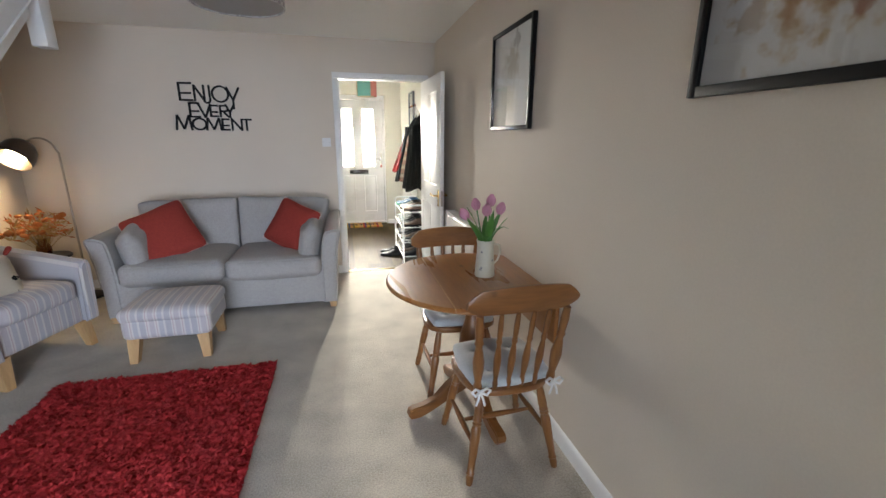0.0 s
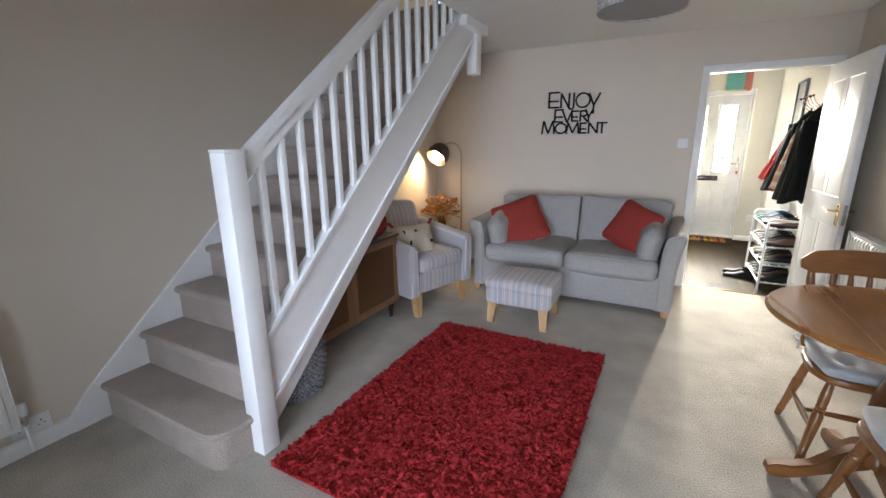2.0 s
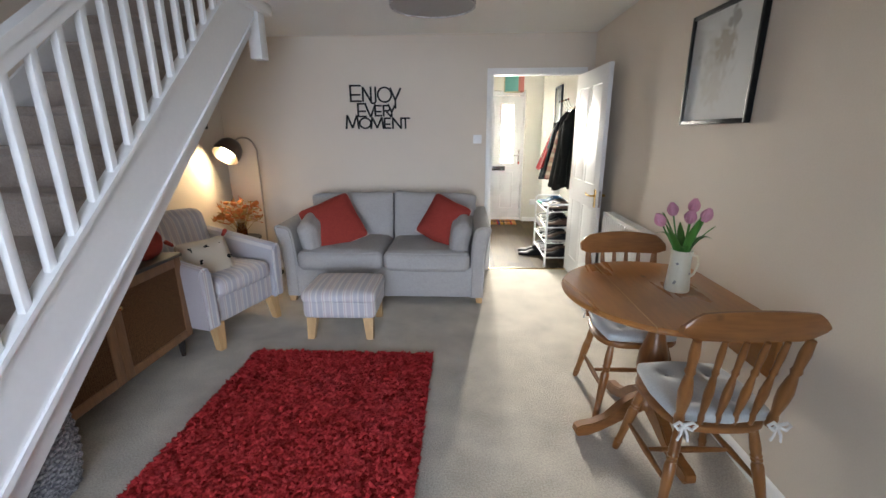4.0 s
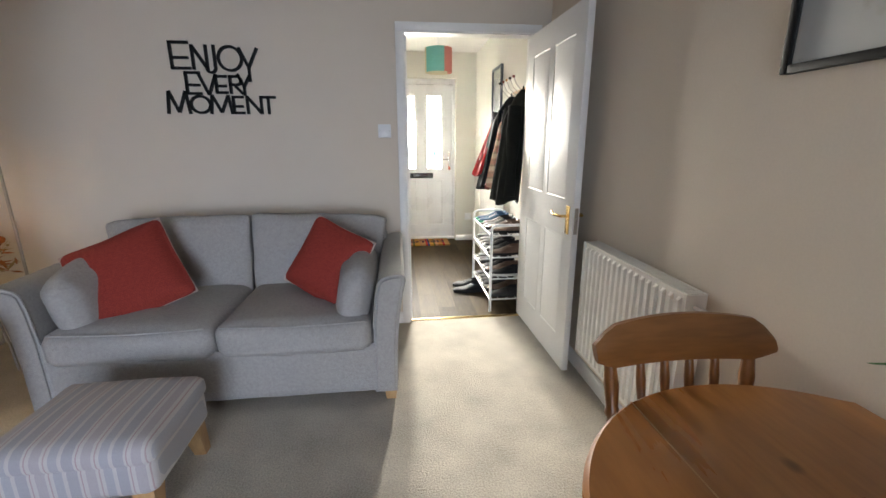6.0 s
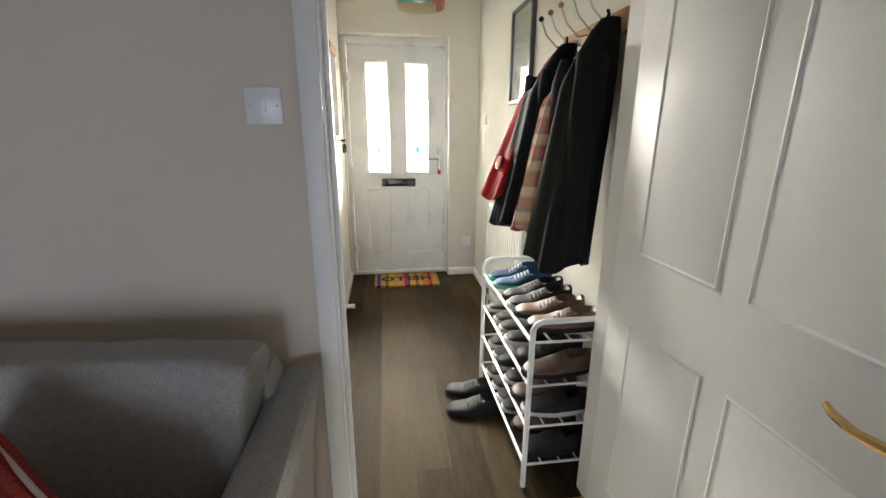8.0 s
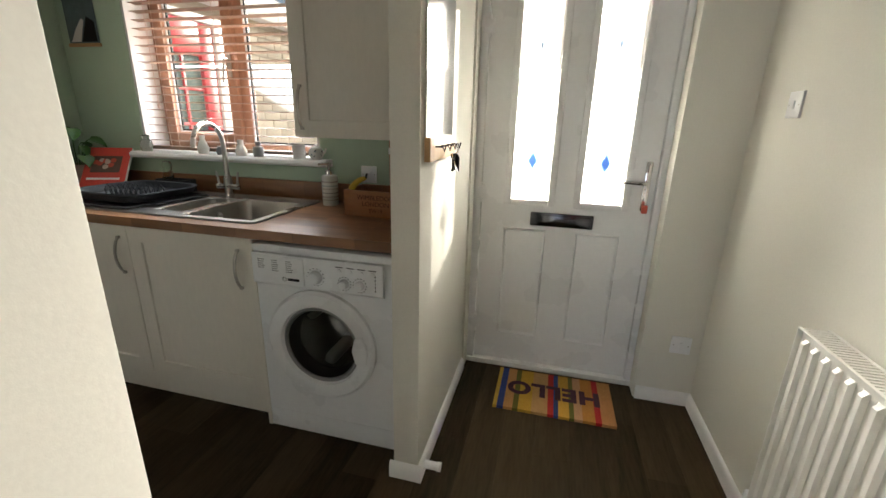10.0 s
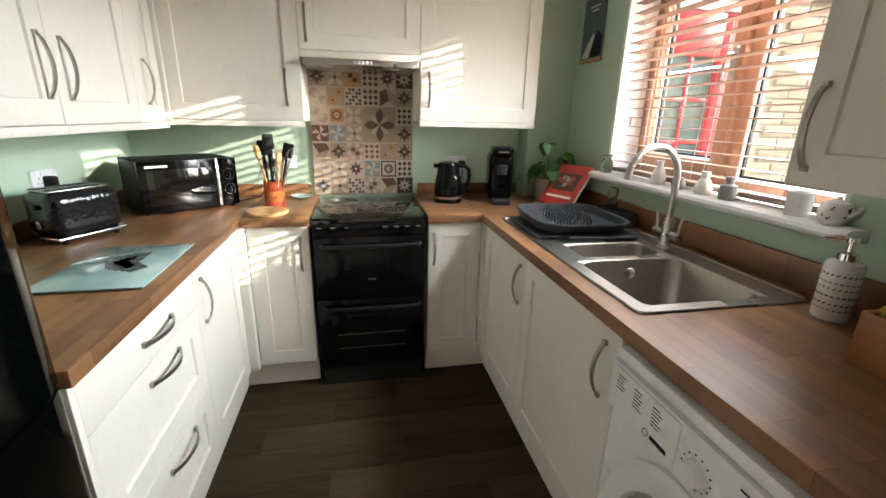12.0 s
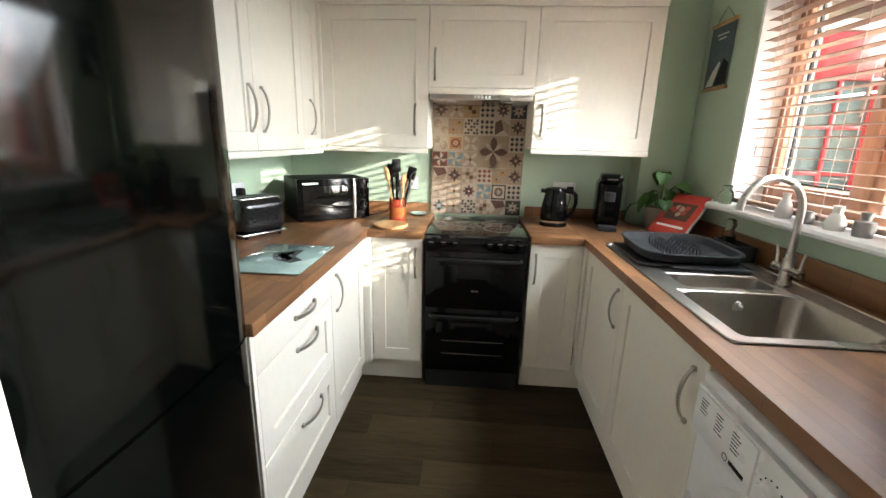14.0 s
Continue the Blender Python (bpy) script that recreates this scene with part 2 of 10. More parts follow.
TICK = stripes("striped_ticking_x", (0.58, 0.55, 0.53), [(0.02, 0.22, (0.38, 0.37, 0.41)), (0.29, 0.03, (0.44, 0.31, 0.31)), (0.40, 0.20, (0.44, 0.40, 0.42)), (0.66, 0.03, (0.45, 0.33, 0.32)), (0.76, 0.18, (0.40, 0.40, 0.44))], 0, 0.15)
BLACK = mat("matt_black", (0.012, 0.012, 0.012), 0.5, vary=0.1, relief=0.05)
GLOSSBLACK = mat("gloss_black", (0.003, 0.003, 0.0032), 0.10, vary=0.1, relief=0.0)
FRIDGEBLACK = mat("fridge_black", (0.0015, 0.0018, 0.0017), 0.06, vary=0.1, fine=30, relief=0.0, depth=0.001)
HOBGLASS = mat("hob_glass", (0.004, 0.004, 0.004), 0.05, vary=0.1, relief=0.0, coat=0.6)
DARKPLASTIC = mat("charcoal_plastic", (0.04, 0.042, 0.045), 0.45, vary=0.08, relief=0.05)
STEEL = mat("brushed_steel", (0.52, 0.5, 0.47), 0.28, 1.0, vary=0.06, fine=220, relief=0.08, depth=0.0006, stretch=(0.1, 1, 1))
# the sink's steel, darkened for the shade and dark reflections inside the bowls
SHADEDSTEEL = mat("shaded_bowl_steel", (0.40, 0.37, 0.33), 0.32, 1.0, vary=0.08, fine=220, relief=0.06, depth=0.0005, stretch=(1, 1, 0.1))
NICKEL = mat("satin_nickel", (0.42, 0.39, 0.35), 0.32, 1.0, vary=0.06, relief=0.02)
CHROME = mat("chrome", (0.75, 0.75, 0.75), 0.08, 1.0, vary=0.03, relief=0.0)
DARKCHROME = mat("dark_chrome", (0.10, 0.10, 0.11), 0.16, 1.0, vary=0.05, relief=0.0)
BRASS = mat("polished_brass", (0.72, 0.5, 0.2), 0.18, 1.0, vary=0.06, relief=0.02)
COPPER = mat("copper_pipe", (0.5, 0.22, 0.12), 0.3, 1.0, vary=0.15, relief=0.02)
CERAMIC = mat("white_ceramic", (0.76, 0.74, 0.70), 0.18, vary=0.03, relief=0.02)
GREYCER = mat("grey_ceramic", (0.25, 0.25, 0.25), 0.3, vary=0.05, relief=0.02)
STONEPOT = mat("stone_pot", (0.42, 0.36, 0.30), 0.8, vary=0.12, fine=90, relief=0.3)
LEAF = mat("green_leaf", (0.055, 0.15, 0.03), 0.4, vary=0.25, fine=40, relief=0.1, island=0.3)
TULIPLEAF = mat("tulip_leaf", (0.06, 0.19, 0.035), 0.42, vary=0.2, fine=40, relief=0.1, stretch=(1, 1, 0.1))
TULIP = mat("pink_tulip", (0.52, 0.24, 0.33), 0.55, vary=0.18, fine=50, relief=0.1, island=0.15)
ENAMEL = mat("cream_enamel", (0.72, 0.70, 0.58), 0.3, vary=0.04, relief=0.02)
PALECUSHION = mat("pale_blue_velvet", (0.42, 0.45, 0.46), 0.8, vary=0.1, fine=120, coarse=7, relief=0.35, sheen=0.5)
LINEN = mat("cream_linen", (0.56, 0.50, 0.40), 0.92, vary=0.06, fine=260, relief=0.4)
PAPER = mat("white_paper", (0.72, 0.71, 0.68), 0.8, vary=0.02, relief=0.03)
CLEARGLASS = glass("clear_glass")
THINGLASS = glass("picture_glass")
FROST = frosted("frosted_glass", (0.9, 0.9, 0.88))
BULB = glow("lamp_bulb", (1.0, 0.80, 0.50), 21.0)
LACE = mat("white_ribbon", (0.72, 0.71, 0.69), 0.85, vary=0.04)
SHOEDARK = mat("dark_shoe", (0.022, 0.021, 0.023), 0.6, vary=0.3, fine=90, relief=0.3, island=0.5)
SHOEBROWN = mat("brown_shoe", (0.10, 0.055, 0.035), 0.55, vary=0.2, fine=90, relief=0.3, island=0.4)
SHOEBLUE = mat("blue_trainer", (0.02, 0.075, 0.16), 0.7, vary=0.25, fine=160, relief=0.4)
SOLEWHITE = mat("shoe_sole_white", (0.55, 0.54, 0.52), 0.7, vary=0.1)
SOLETEAL = mat("shoe_sole_teal", (0.10, 0.45, 0.30), 0.6, vary=0.1)
SOLEBLACK = mat("shoe_sole_black", (0.02, 0.02, 0.02), 0.8, vary=0.1)
REDQUILT = mat("red_quilted_nylon", (0.26, 0.003, 0.005), 0.9, vary=0.22, fine=75, coarse=16, relief=0.5, depth=0.004)
NAVY = mat("dark_navy_cotton", (0.006, 0.007, 0.010), 0.9, vary=0.2, fine=180, coarse=6, relief=0.4)
OLIVEBLACK = mat("dark_olive_wool", (0.012, 0.0125, 0.011), 0.95, vary=0.2, fine=180, coarse=6, relief=0.5)
BRICK = mat("buff_brick", (0.50, 0.45, 0.37), 0.85, vary=0.2, fine=60, relief=0.5, depth=0.004, island=0.25)
MORTAR = mat("mortar", (0.42, 0.39, 0.33), 0.9, vary=0.1, fine=80, relief=0.4)
REDPAINT = mat("red_gloss_paint", (0.5, 0.035, 0.05), 0.35, vary=0.06)
PAVING = mat("grey_paving", (0.25, 0.24, 0.22), 0.9, vary=0.15, fine=40, coarse=2, relief=0.4)
GARDEN = mat("lawn", (0.07, 0.11, 0.035), 0.95, vary=0.3, fine=60, coarse=1, relief=0.8, depth=0.02)
YELLOW = mat("banana_skin", (0.62, 0.42, 0.04), 0.5, vary=0.15)
TERRA = mat("red_tin", (0.42, 0.06, 0.03), 0.4, vary=0.1)
ORANGE = mat("dried_orange_petal", (0.42, 0.14, 0.04), 0.85, vary=0.3, island=0.4)
STRAW = mat("dried_straw", (0.36, 0.25, 0.10), 0.9, vary=0.3, island=0.4)
AMBER = glass("amber_glass", (0.55, 0.26, 0.10), 0.05)
SHADE_WHITE = mat("white_lamp_fabric", (0.6, 0.58, 0.56), 0.85, vary=0.08, fine=120)
DIFFUSER = mat("frosted_grey_diffuser", (0.32, 0.31, 0.30), 0.6, vary=0.08, fine=120)
SHADE_TEAL = mat("teal_lamp_fabric", (0.2, 0.52, 0.47), 0.85, vary=0.05)
SHADE_CORAL = mat("coral_lamp_fabric", (0.62, 0.24, 0.2), 0.85, vary=0.05)
SHADE_CREAM = mat("cream_lamp_fabric", (0.65, 0.6, 0.42), 0.85, vary=0.05)
BLUEGLASS = frosted("blue_glass", (0.22, 0.45, 0.92), 0.35)
TEALGLASS = frosted("teal_glass", (0.55, 0.68, 0.82), 0.5)
LEAD = mat("lead_strip", (0.25, 0.25, 0.26), 0.4, 0.8)


# ---------------------------------------------------------------- mesh tools
def B():
    return bmesh.new()


def box(bm, x0, x1, y0, y1, z0, z1, bev=0.0, m=None):
    r = bmesh.ops.create_cube(bm, size=1.0)
    vs = r["verts"]
    c, d = Vector(((x0 + x1) / 2, (y0 + y1) / 2, (z0 + z1) / 2)), (x1 - x0, y1 - y0, z1 - z0)
    for v in vs:
        v.co = Vector((v.co.x * d[0], v.co.y * d[1], v.co.z * d[2])) + c
    if bev > 0:
        es = list({e for v in vs for e in v.link_edges})
        out = bmesh.ops.bevel(bm, geom=es, offset=bev, segments=2, affect="EDGES", profile=0.5)
        vs = list({v for f in out["faces"] for v in f.verts} | {v for v in vs if v.is_valid})
    if m is not None:
        bmesh.ops.transform(bm, matrix=m, verts=vs)
    return vs


def frame_of(a, b):
    a, b = Vector(a), Vector(b)
    return Matrix.Translation(a) @ (b - a).to_track_quat("Z", "Y").to_matrix().to_4x4(), (b - a).length


def lathe(bm, profile, m=None, seg=20, cap=True):
    """profile: rows of (radius, z)."""
    m = m or Matrix()
    rings = []
    for r, z in profile:
        rings.append([bm.verts.new(m @ Vector((r * math.cos(2 * math.pi * i / seg), r * math.sin(2 * math.pi * i / seg), z))) for i in range(seg)])
    for p, q in zip(rings, rings[1:]):
        for i in range(seg):
            j = (i + 1) % seg
            bm.faces.new((p[i], p[j], q[j], q[i]))
    if cap:
        if profile[0][0] > 1e-5:
            bm.faces.new(list(reversed(rings[0])))
        if profile[-1][0] > 1e-5:
            bm.faces.new(rings[-1])
    return rings


def rod(bm, a, b, r0, r1=None, seg=10):
    m, n = frame_of(a, b)
    lathe(bm, [(r0, 0), (r1 if r1 is not None else r0, n)], m, seg)


def tube(bm, pts, r, seg=8, closed=False):
    pts = [Vector(p) for p in pts]
    rings, n = [], len(pts)
    up = None
    for i, p in enumerate(pts):
        if closed:
            d = pts[(i + 1) % n] - pts[i - 1]
        else:
            d = pts[min(i + 1, n - 1)] - pts[max(i - 1, 0)]
        d.normalize()
        if up is None:
            up = d.orthogonal().normalized()
        up = (up - d * up.dot(d)).normalized()
        side = d.cross(up)
        rr = r[i] if isinstance(r, (list, tuple)) else r
        rings.append([bm.verts.new(p + rr * (math.cos(2 * math.pi * k / seg) * up + math.sin(2 * math.pi * k / seg) * side)) for k in range(seg)])
    pairs = list(zip(rings, rings[1:])) + ([(rings[-1], rings[0])] if closed else [])
    for p, q in pairs:
        for k in range(seg):
            j = (k + 1) % seg
            bm.faces.new((p[k], p[j], q[j], q[k]))
    if not closed:
        bm.faces.new(list(reversed(rings[0])))
        bm.faces.new(rings[-1])


def arc(c, r, a0, a1, n, plane="xz"):
    out = []
    for i in range(n + 1):
        a = radians(a0 + (a1 - a0) * i / n)
        u, v = r * math.cos(a), r * math.sin(a)
        out.append(Vector(c) + Vector({"xz": (u, 0, v), "xy": (u, v, 0), "yz": (0, u, v)}[plane]))
    return out


def prism(bm, poly, axis, a, b, m=None):
    """A flat outline (pairs) swept along an axis from a to b."""
    def at(p, q, h):
        v = Vector({"x": (h, p, q), "y": (p, h, q), "z": (p, q, h)}[axis])
        return m @ v if m is not None else v
    lo = [bm.verts.new(at(p, q, a)) for p, q in poly]
    hi = [bm.verts.new(at(p, q, b)) for p, q in poly]
    bm.faces.new(list(reversed(lo)))
    bm.faces.new(hi)
    n = len(poly)
    for i in range(n):
        j = (i + 1) % n
        bm.faces.new((lo[i], lo[j], hi[j], hi[i]))
    bmesh.ops.recalc_face_normals(bm, faces=bm.faces)


def soft(bm, size, r, m=None, n=10, puff=(0, 0, 0), rough=0.0, pinch=0.0, seed=0):
    """A stuffed block with round edges, bulging faces and slight unevenness, centred on the origin."""
    h = [s / 2 for s in size]
    m = m or Matrix()
    seen = {}

    def vert(p):
        key = tuple(round(c, 5) for c in p)
        if key not in seen:
            q = [p[i] * h[i] for i in range(3)]
            core = [max(-h[i] + r, min(h[i] - r, q[i])) for i in range(3)]
            d = Vector([q[i] - core[i] for i in range(3)])
            w = Vector(core) + (d.normalized() * r if d.length > 1e-9 else d)
            for i in range(3):
                j, k = (i + 1) % 3, (i + 2) % 3
                w[i] += puff[i] * p[i] * (1 - p[j] ** 2) * (1 - p[k] ** 2)
            if pinch:
                w.z *= 1 - pinch * max(abs(p[0]), abs(p[1])) ** 4
                w.x *= 1 - 0.05 * pinch * (1 - p[1] ** 2)
                w.y *= 1 - 0.05 * pinch * (1 - p[0] ** 2)
            if rough:
                w += rough * Vector(noise.noise_vector(Vector(w) * 7 + Vector((seed, 2 * seed, 0))))
            seen[key] = bm.verts.new(m @ w)
        return seen[key]

    g = [-1 + 2 * i / n for i in range(n + 1)]
    for ax in range(3):
        for s in (-1, 1):
            for i in range(n):
                for j in range(n):
                    ps = []
                    for u, v in ((g[i], g[j]), (g[i + 1], g[j]), (g[i + 1], g[j + 1]), (g[i], g[j + 1])):
                        p = [0, 0, 0]
                        p[ax], p[(ax + 1) % 3], p[(ax + 2) % 3] = s, u, v
                        ps.append(vert(p))
                    bm.faces.new(ps if s > 0 else list(reversed(ps)))


def place_of(ob):
    return place_of(ob.parent) @ ob.matrix_basis if ob.parent else ob.matrix_basis.copy()


def mesh_of(name, bm, material, angle=38):
    me = bpy.data.meshes.new(name)
    bm.to_mesh(me)
    bm.free()
    for mm in material if isinstance(material, (list, tuple)) else (material,):
        me.materials.append(mm)
    me.polygons.foreach_set("use_smooth", [True] * len(me.polygons))
    me.set_sharp_from_angle(angle=radians(angle))
    return me


def thing(name, m, label, category, group=""):
    e = new(name)
    e.empty_display_size = 0.05
    e.matrix_basis = m if isinstance(m, Matrix) else Matrix.Translation(m)
    return tagged(e, label, category, group)


def part(name, bm, material, parent, label="", at=None, world=False):
    """Links a bmesh as one mesh under a thing or a part; world: its vertices are given in world places."""
    if world:
        bmesh.ops.transform(bm, matrix=place_of(parent).inverted(), verts=bm.verts)
    ob = new(name, mesh_of(name, bm, material))
    ob.parent = parent
    if at is not None:
        ob.matrix_basis = at
    return tagged(ob, label) if label else ob


def single(name, bm, material, label, category, group="", kind="", m=None, angle=38):
    ob = new(name, mesh_of(name, bm, material, angle))
    if m is not None:
        ob.matrix_basis = m
    return tagged(ob, label, category, group, kind)


def setting(name, bm, material, label=""):
    return single(name, bm, material, label or name.replace("_", " "), "", "", "structure")


def moved(ob_bm, m):
    bmesh.ops.transform(ob_bm, matrix=m, verts=ob_bm.verts)
    return ob_bm


def wall_with_holes(name, axis, a0, a1, t0, t1, z0, z1, holes, material, label, inner=None):
    """A wall along x or y, of thickness t0..t1, with openings (from, to, sill, head) through it."""
    bm = B()
    def blk(p, q, lo, hi):
        if q - p > 1e-4 and hi - lo > 1e-4:
            if axis == "x":
                box(bm, p, q, t0, t1, lo, hi)
            else:
                box(bm, t0, t1, p, q, lo, hi)
    at = a0
    for p, q, lo, hi in sorted(holes):
        blk(at, p, z0, z1)
        blk(p, q, z0, lo)
        blk(p, q, hi, z1)
        at = q
    blk(at, a1, z0, z1)
    return setting(name, bm, material, label)


# ---------------------------------------------------------------- shell of the house
XL, CZ, YB, YF = -3.76, 2.37, -5.60, 2.63
WALL_T = 0.10

# floors
bm = B(); box(bm, XL, 0, YB, 0.035, -0.12, 0.0)
setting("floor_living", bm, CARPET, "beige looped wool carpet of the living room")
bm = B(); box(bm, XL, 0, 0.035, 2.9, -0.12, -0.004)
floor_hall = setting("floor_hall", bm, SUBFLOOR, "dark wood plank vinyl floor of hall and kitchen")
bm = B(); prism(bm, [(0.018, 0.0), (0.026, 0.006), (0.046, 0.006), (0.054, 0.0)], "x", -0.97, -0.125)
setting("threshold_trim", bm, BRASS, "brass carpet strip in the doorway")
# ceilings
bm = B()
box(bm, -2.74, 0, YB, 0.1, CZ, CZ + 0.2)
box(bm, XL, -2.74, YB, -3.55, CZ, CZ + 0.2)
box(bm, XL, -2.74, -1.02, 0.1, CZ, CZ + 0.2)
setting("ceiling_living", bm, CEIL, "textured white ceiling of the living room")
bm = B(); box(bm, XL, 0, 0.1, 2.92, 2.40, CZ + 0.2)
setting("ceiling_hall", bm, CEIL, "white ceiling of hall and kitchen")
bm = B(); box(bm, XL - 0.1, -2.6, -3.7, 0.9, 4.75, 4.9)
setting("ceiling_landing", bm, CEIL, "white ceiling above the stairwell")
# walls
bm = B(); box(bm, XL - 0.12, XL, YB - 0.1, 0.05, -0.1, 4.8)
setting("wall_west", bm, WALL, "cream painted wall along the stairs")
bm = B(); box(bm, XL - 0.12, XL, 0.05, 2.92, -0.1, CZ + 0.1)
setting("wall_kitchen_west", bm, WALL_GREEN, "sage green kitchen wall behind the cooker")
bm = B(); box(bm, 0.0, 0.12, YB - 0.1, 0.06, -0.1, CZ + 0.1)
setting("wall_east", bm, WALL, "cream painted party wall of the living room")
bm = B(); box(bm, 0.0, 0.12, 0.06, 2.92, -0.1, CZ + 0.1)
setting("wall_hall_east", bm, WALL_HALL, "cream painted hall wall")
wall_with_holes("wall_sofa", "x", XL, 0, 0.0, 0.05, -0.1, CZ + 0.1, [(-0.983, -0.112, -0.1, 2.013)], WALL, "cream painted wall behind the sofa")
wall_with_holes("wall_hall_south", "x", -1.18, 0, 0.05, 0.10, -0.1, CZ + 0.1, [(-0.983, -0.112, -0.1, 2.013)], WALL_HALL, "cream hall wall around the doorway")
bm = B(); box(bm, XL, -1.18, 0.05, 0.10, -0.1, CZ + 0.1)
setting("wall_kitchen_south", bm, WALL_GREEN, "sage green kitchen wall behind the worktop")
wall_with_holes("wall_garden", "x", XL, 0, YB - 0.12, YB, -0.1, CZ + 0.1, [(-2.45, -0.65, 0.02, 2.08)], WALL, "cream painted garden wall with patio doors")
# kitchen and front wall
wall_with_holes("wall_kitchen_north", "x", XL, -1.22, YF, 2.68, -0.1, CZ + 0.1, [(-3.14, -1.98, 1.135, 2.16)], WALL_GREEN, "sage green kitchen wall with the window")
wall_with_holes("wall_front", "x", XL, 0, 2.68, 2.92, -0.1, 5.0, [(-3.14, -1.98, 1.135, 2.16), (-1.165, -0.262, -0.1, 2.10)], WALL_HALL, "thick front wall of the house")
bm = B()
box(bm, -0.262, 0, 2.65, 2.68, -0.1, CZ + 0.1)
box(bm, -1.22, -0.262, 2.65, 2.68, 2.10, CZ + 0.1)
box(bm, -1.22, -1.165, 2.65, 2.68, -0.1, 2.10)
setting("wall_hall_north", bm, WALL_HALL, "cream hall wall around the front door")
# hall partitions
bm = B(); box(bm, -1.275, -1.18, 0.10, 0.872, -0.1, 2.42, 0.004)
setting("wall_fridge", bm, WALL_HALL, "cream painted end of the wall beside the fridge")
bm = B(); box(bm, -1.275, -1.175, 1.84, 2.65, -0.1, 2.42, 0.004)
setting("wall_nib", bm, WALL_HALL, "cream painted nib wall between kitchen and front door")
bm = B(); box(bm, -1.275, -1.18, 0.872, 1.84, 2.12, 2.42)
setting("wall_lintel", bm, WALL_HALL, "cream wall above the kitchen opening")
# stairwell
bm = B()
box(bm, -2.74, -2.64, -3.65, -1.02, CZ + 0.2, 4.8)
box(bm, XL, -2.64, -3.65, -3.55, CZ + 0.2, 4.8)
box(bm, XL, -2.64, 0.75, 0.85, CZ + 0.2, 4.8)
box(bm, -2.74, -2.64, -1.02, 0.75, CZ + 0.2, 4.8)
setting("wall_stairwell", bm, WALL, "cream walls of the upper stairwell")
# outside
bm = B(); box(bm, -60, 60, 2.92, 120, -0.3, -0.06)
setting("ground_front", bm, PAVING, "grey paved front yard")
bm = B(); box(bm, -60, 60, -120, YB - 0.12, -0.3, -0.06)
setting("ground_garden", bm, GARDEN, "green lawn behind the house")


def skirting(name, runs, h=0.085, t=0.015, label="white painted skirting board"):
    bm = B()
    for (xa, ya, xb, yb, nx, ny) in runs:
        d = Vector((xb - xa, yb - ya, 0)); n = d.length; d.normalize()
        m = Matrix(((d.x, nx, 0, xa), (d.y, ny, 0, ya), (0, 0, 1, 0), (0, 0, 0, 1)))
        prism(bm, [(0.0, 0.0), (t, 0.0), (t, h - 0.018), (t * 0.45, h - 0.004), (0.0, h)], "x", 0, n, m)
    bmesh.ops.recalc_face_normals(bm, faces=bm.faces)
    return setting(name, bm, WHITE, label)


skirting("baseboard_living", [(0, YB, 0, 0, -1, 0), (XL, 0, -1.03, 0, 0, -1), (XL, YB, XL, -3.90, 1, 0), (XL, -1.0, XL, 0, 1, 0), (XL, YB, -2.5, YB, 0, 1), (-0.6, YB, 0, YB, 0, 1), (-0.06, 0, 0, 0, 0, -1)])
skirting("baseboard_hall", [(0, 0.10, 0, 2.65, -1, 0), (-0.255, 2.65, 0, 2.65, 0, -1), (-1.175, 1.84, -1.175, 2.65, 1, 0), (-1.29, 1.84, -1.16, 1.84, 0, -1),
                            (-1.18, 0.10, -1.18, 0.872, 1, 0), (-1.275, 0.872, -1.165, 0.872, 0, 1), (-0.06, 0.10, 0, 0.10, 0, 1)], 0.07)

# living room doorway: lining and architrave
bm = B()
box(bm, -0.985, -0.97, -0.004, 0.104, 0, 2.0)
box(bm, -0.125, -0.11, -0.004, 0.104, 0, 2.0)
box(bm, -0.985, -0.11, -0.004, 0.104, 2.0, 2.015)
for y0, y1 in ((-0.018, -0.004), (0.104, 0.118)):
    box(bm, -1.03, -0.977, y0, y1, 0, 2.0075, 0.004)
    box(bm, -0.118, -0.066, y0, y1, 0, 2.0075, 0.004)
    box(bm, -1.03, -0.066, y0, y1, 2.0075, 2.06, 0.004)
box(bm, -0.97, -0.958, 0.03, 0.05, 0, 1.988)
setting("door_trim_living", bm, WHITE, "white painted door lining and architrave")


def panel_bm(x0, x1, z0, z1, y, deep=0.008, lip=0.022, k=1.0):
    """A raised and fielded panel moulding in the plane y, facing -y."""
    bm = B()
    rings = [(0, y), (0.006, y - 0.004 * k), (lip * 0.5, y + deep * 0.1), (lip, y - 0.001), (lip + 0.012 * k, y - 0.004 * k)]
    loops = []
    for inset, yy in rings:
        loops.append([bm.verts.new((x, yy, z)) for x, z in ((x0 + inset, z0 + inset), (x1 - inset, z0 + inset), (x1 - inset, z1 - inset), (x0 + inset, z1 - inset))])
    for p, q in zip(loops, loops[1:]):
        for i in range(4):
            j = (i + 1) % 4
            bm.faces.new((p[i], p[j], q[j], q[i]))
    bm.faces.new(loops[-1])
    return bm


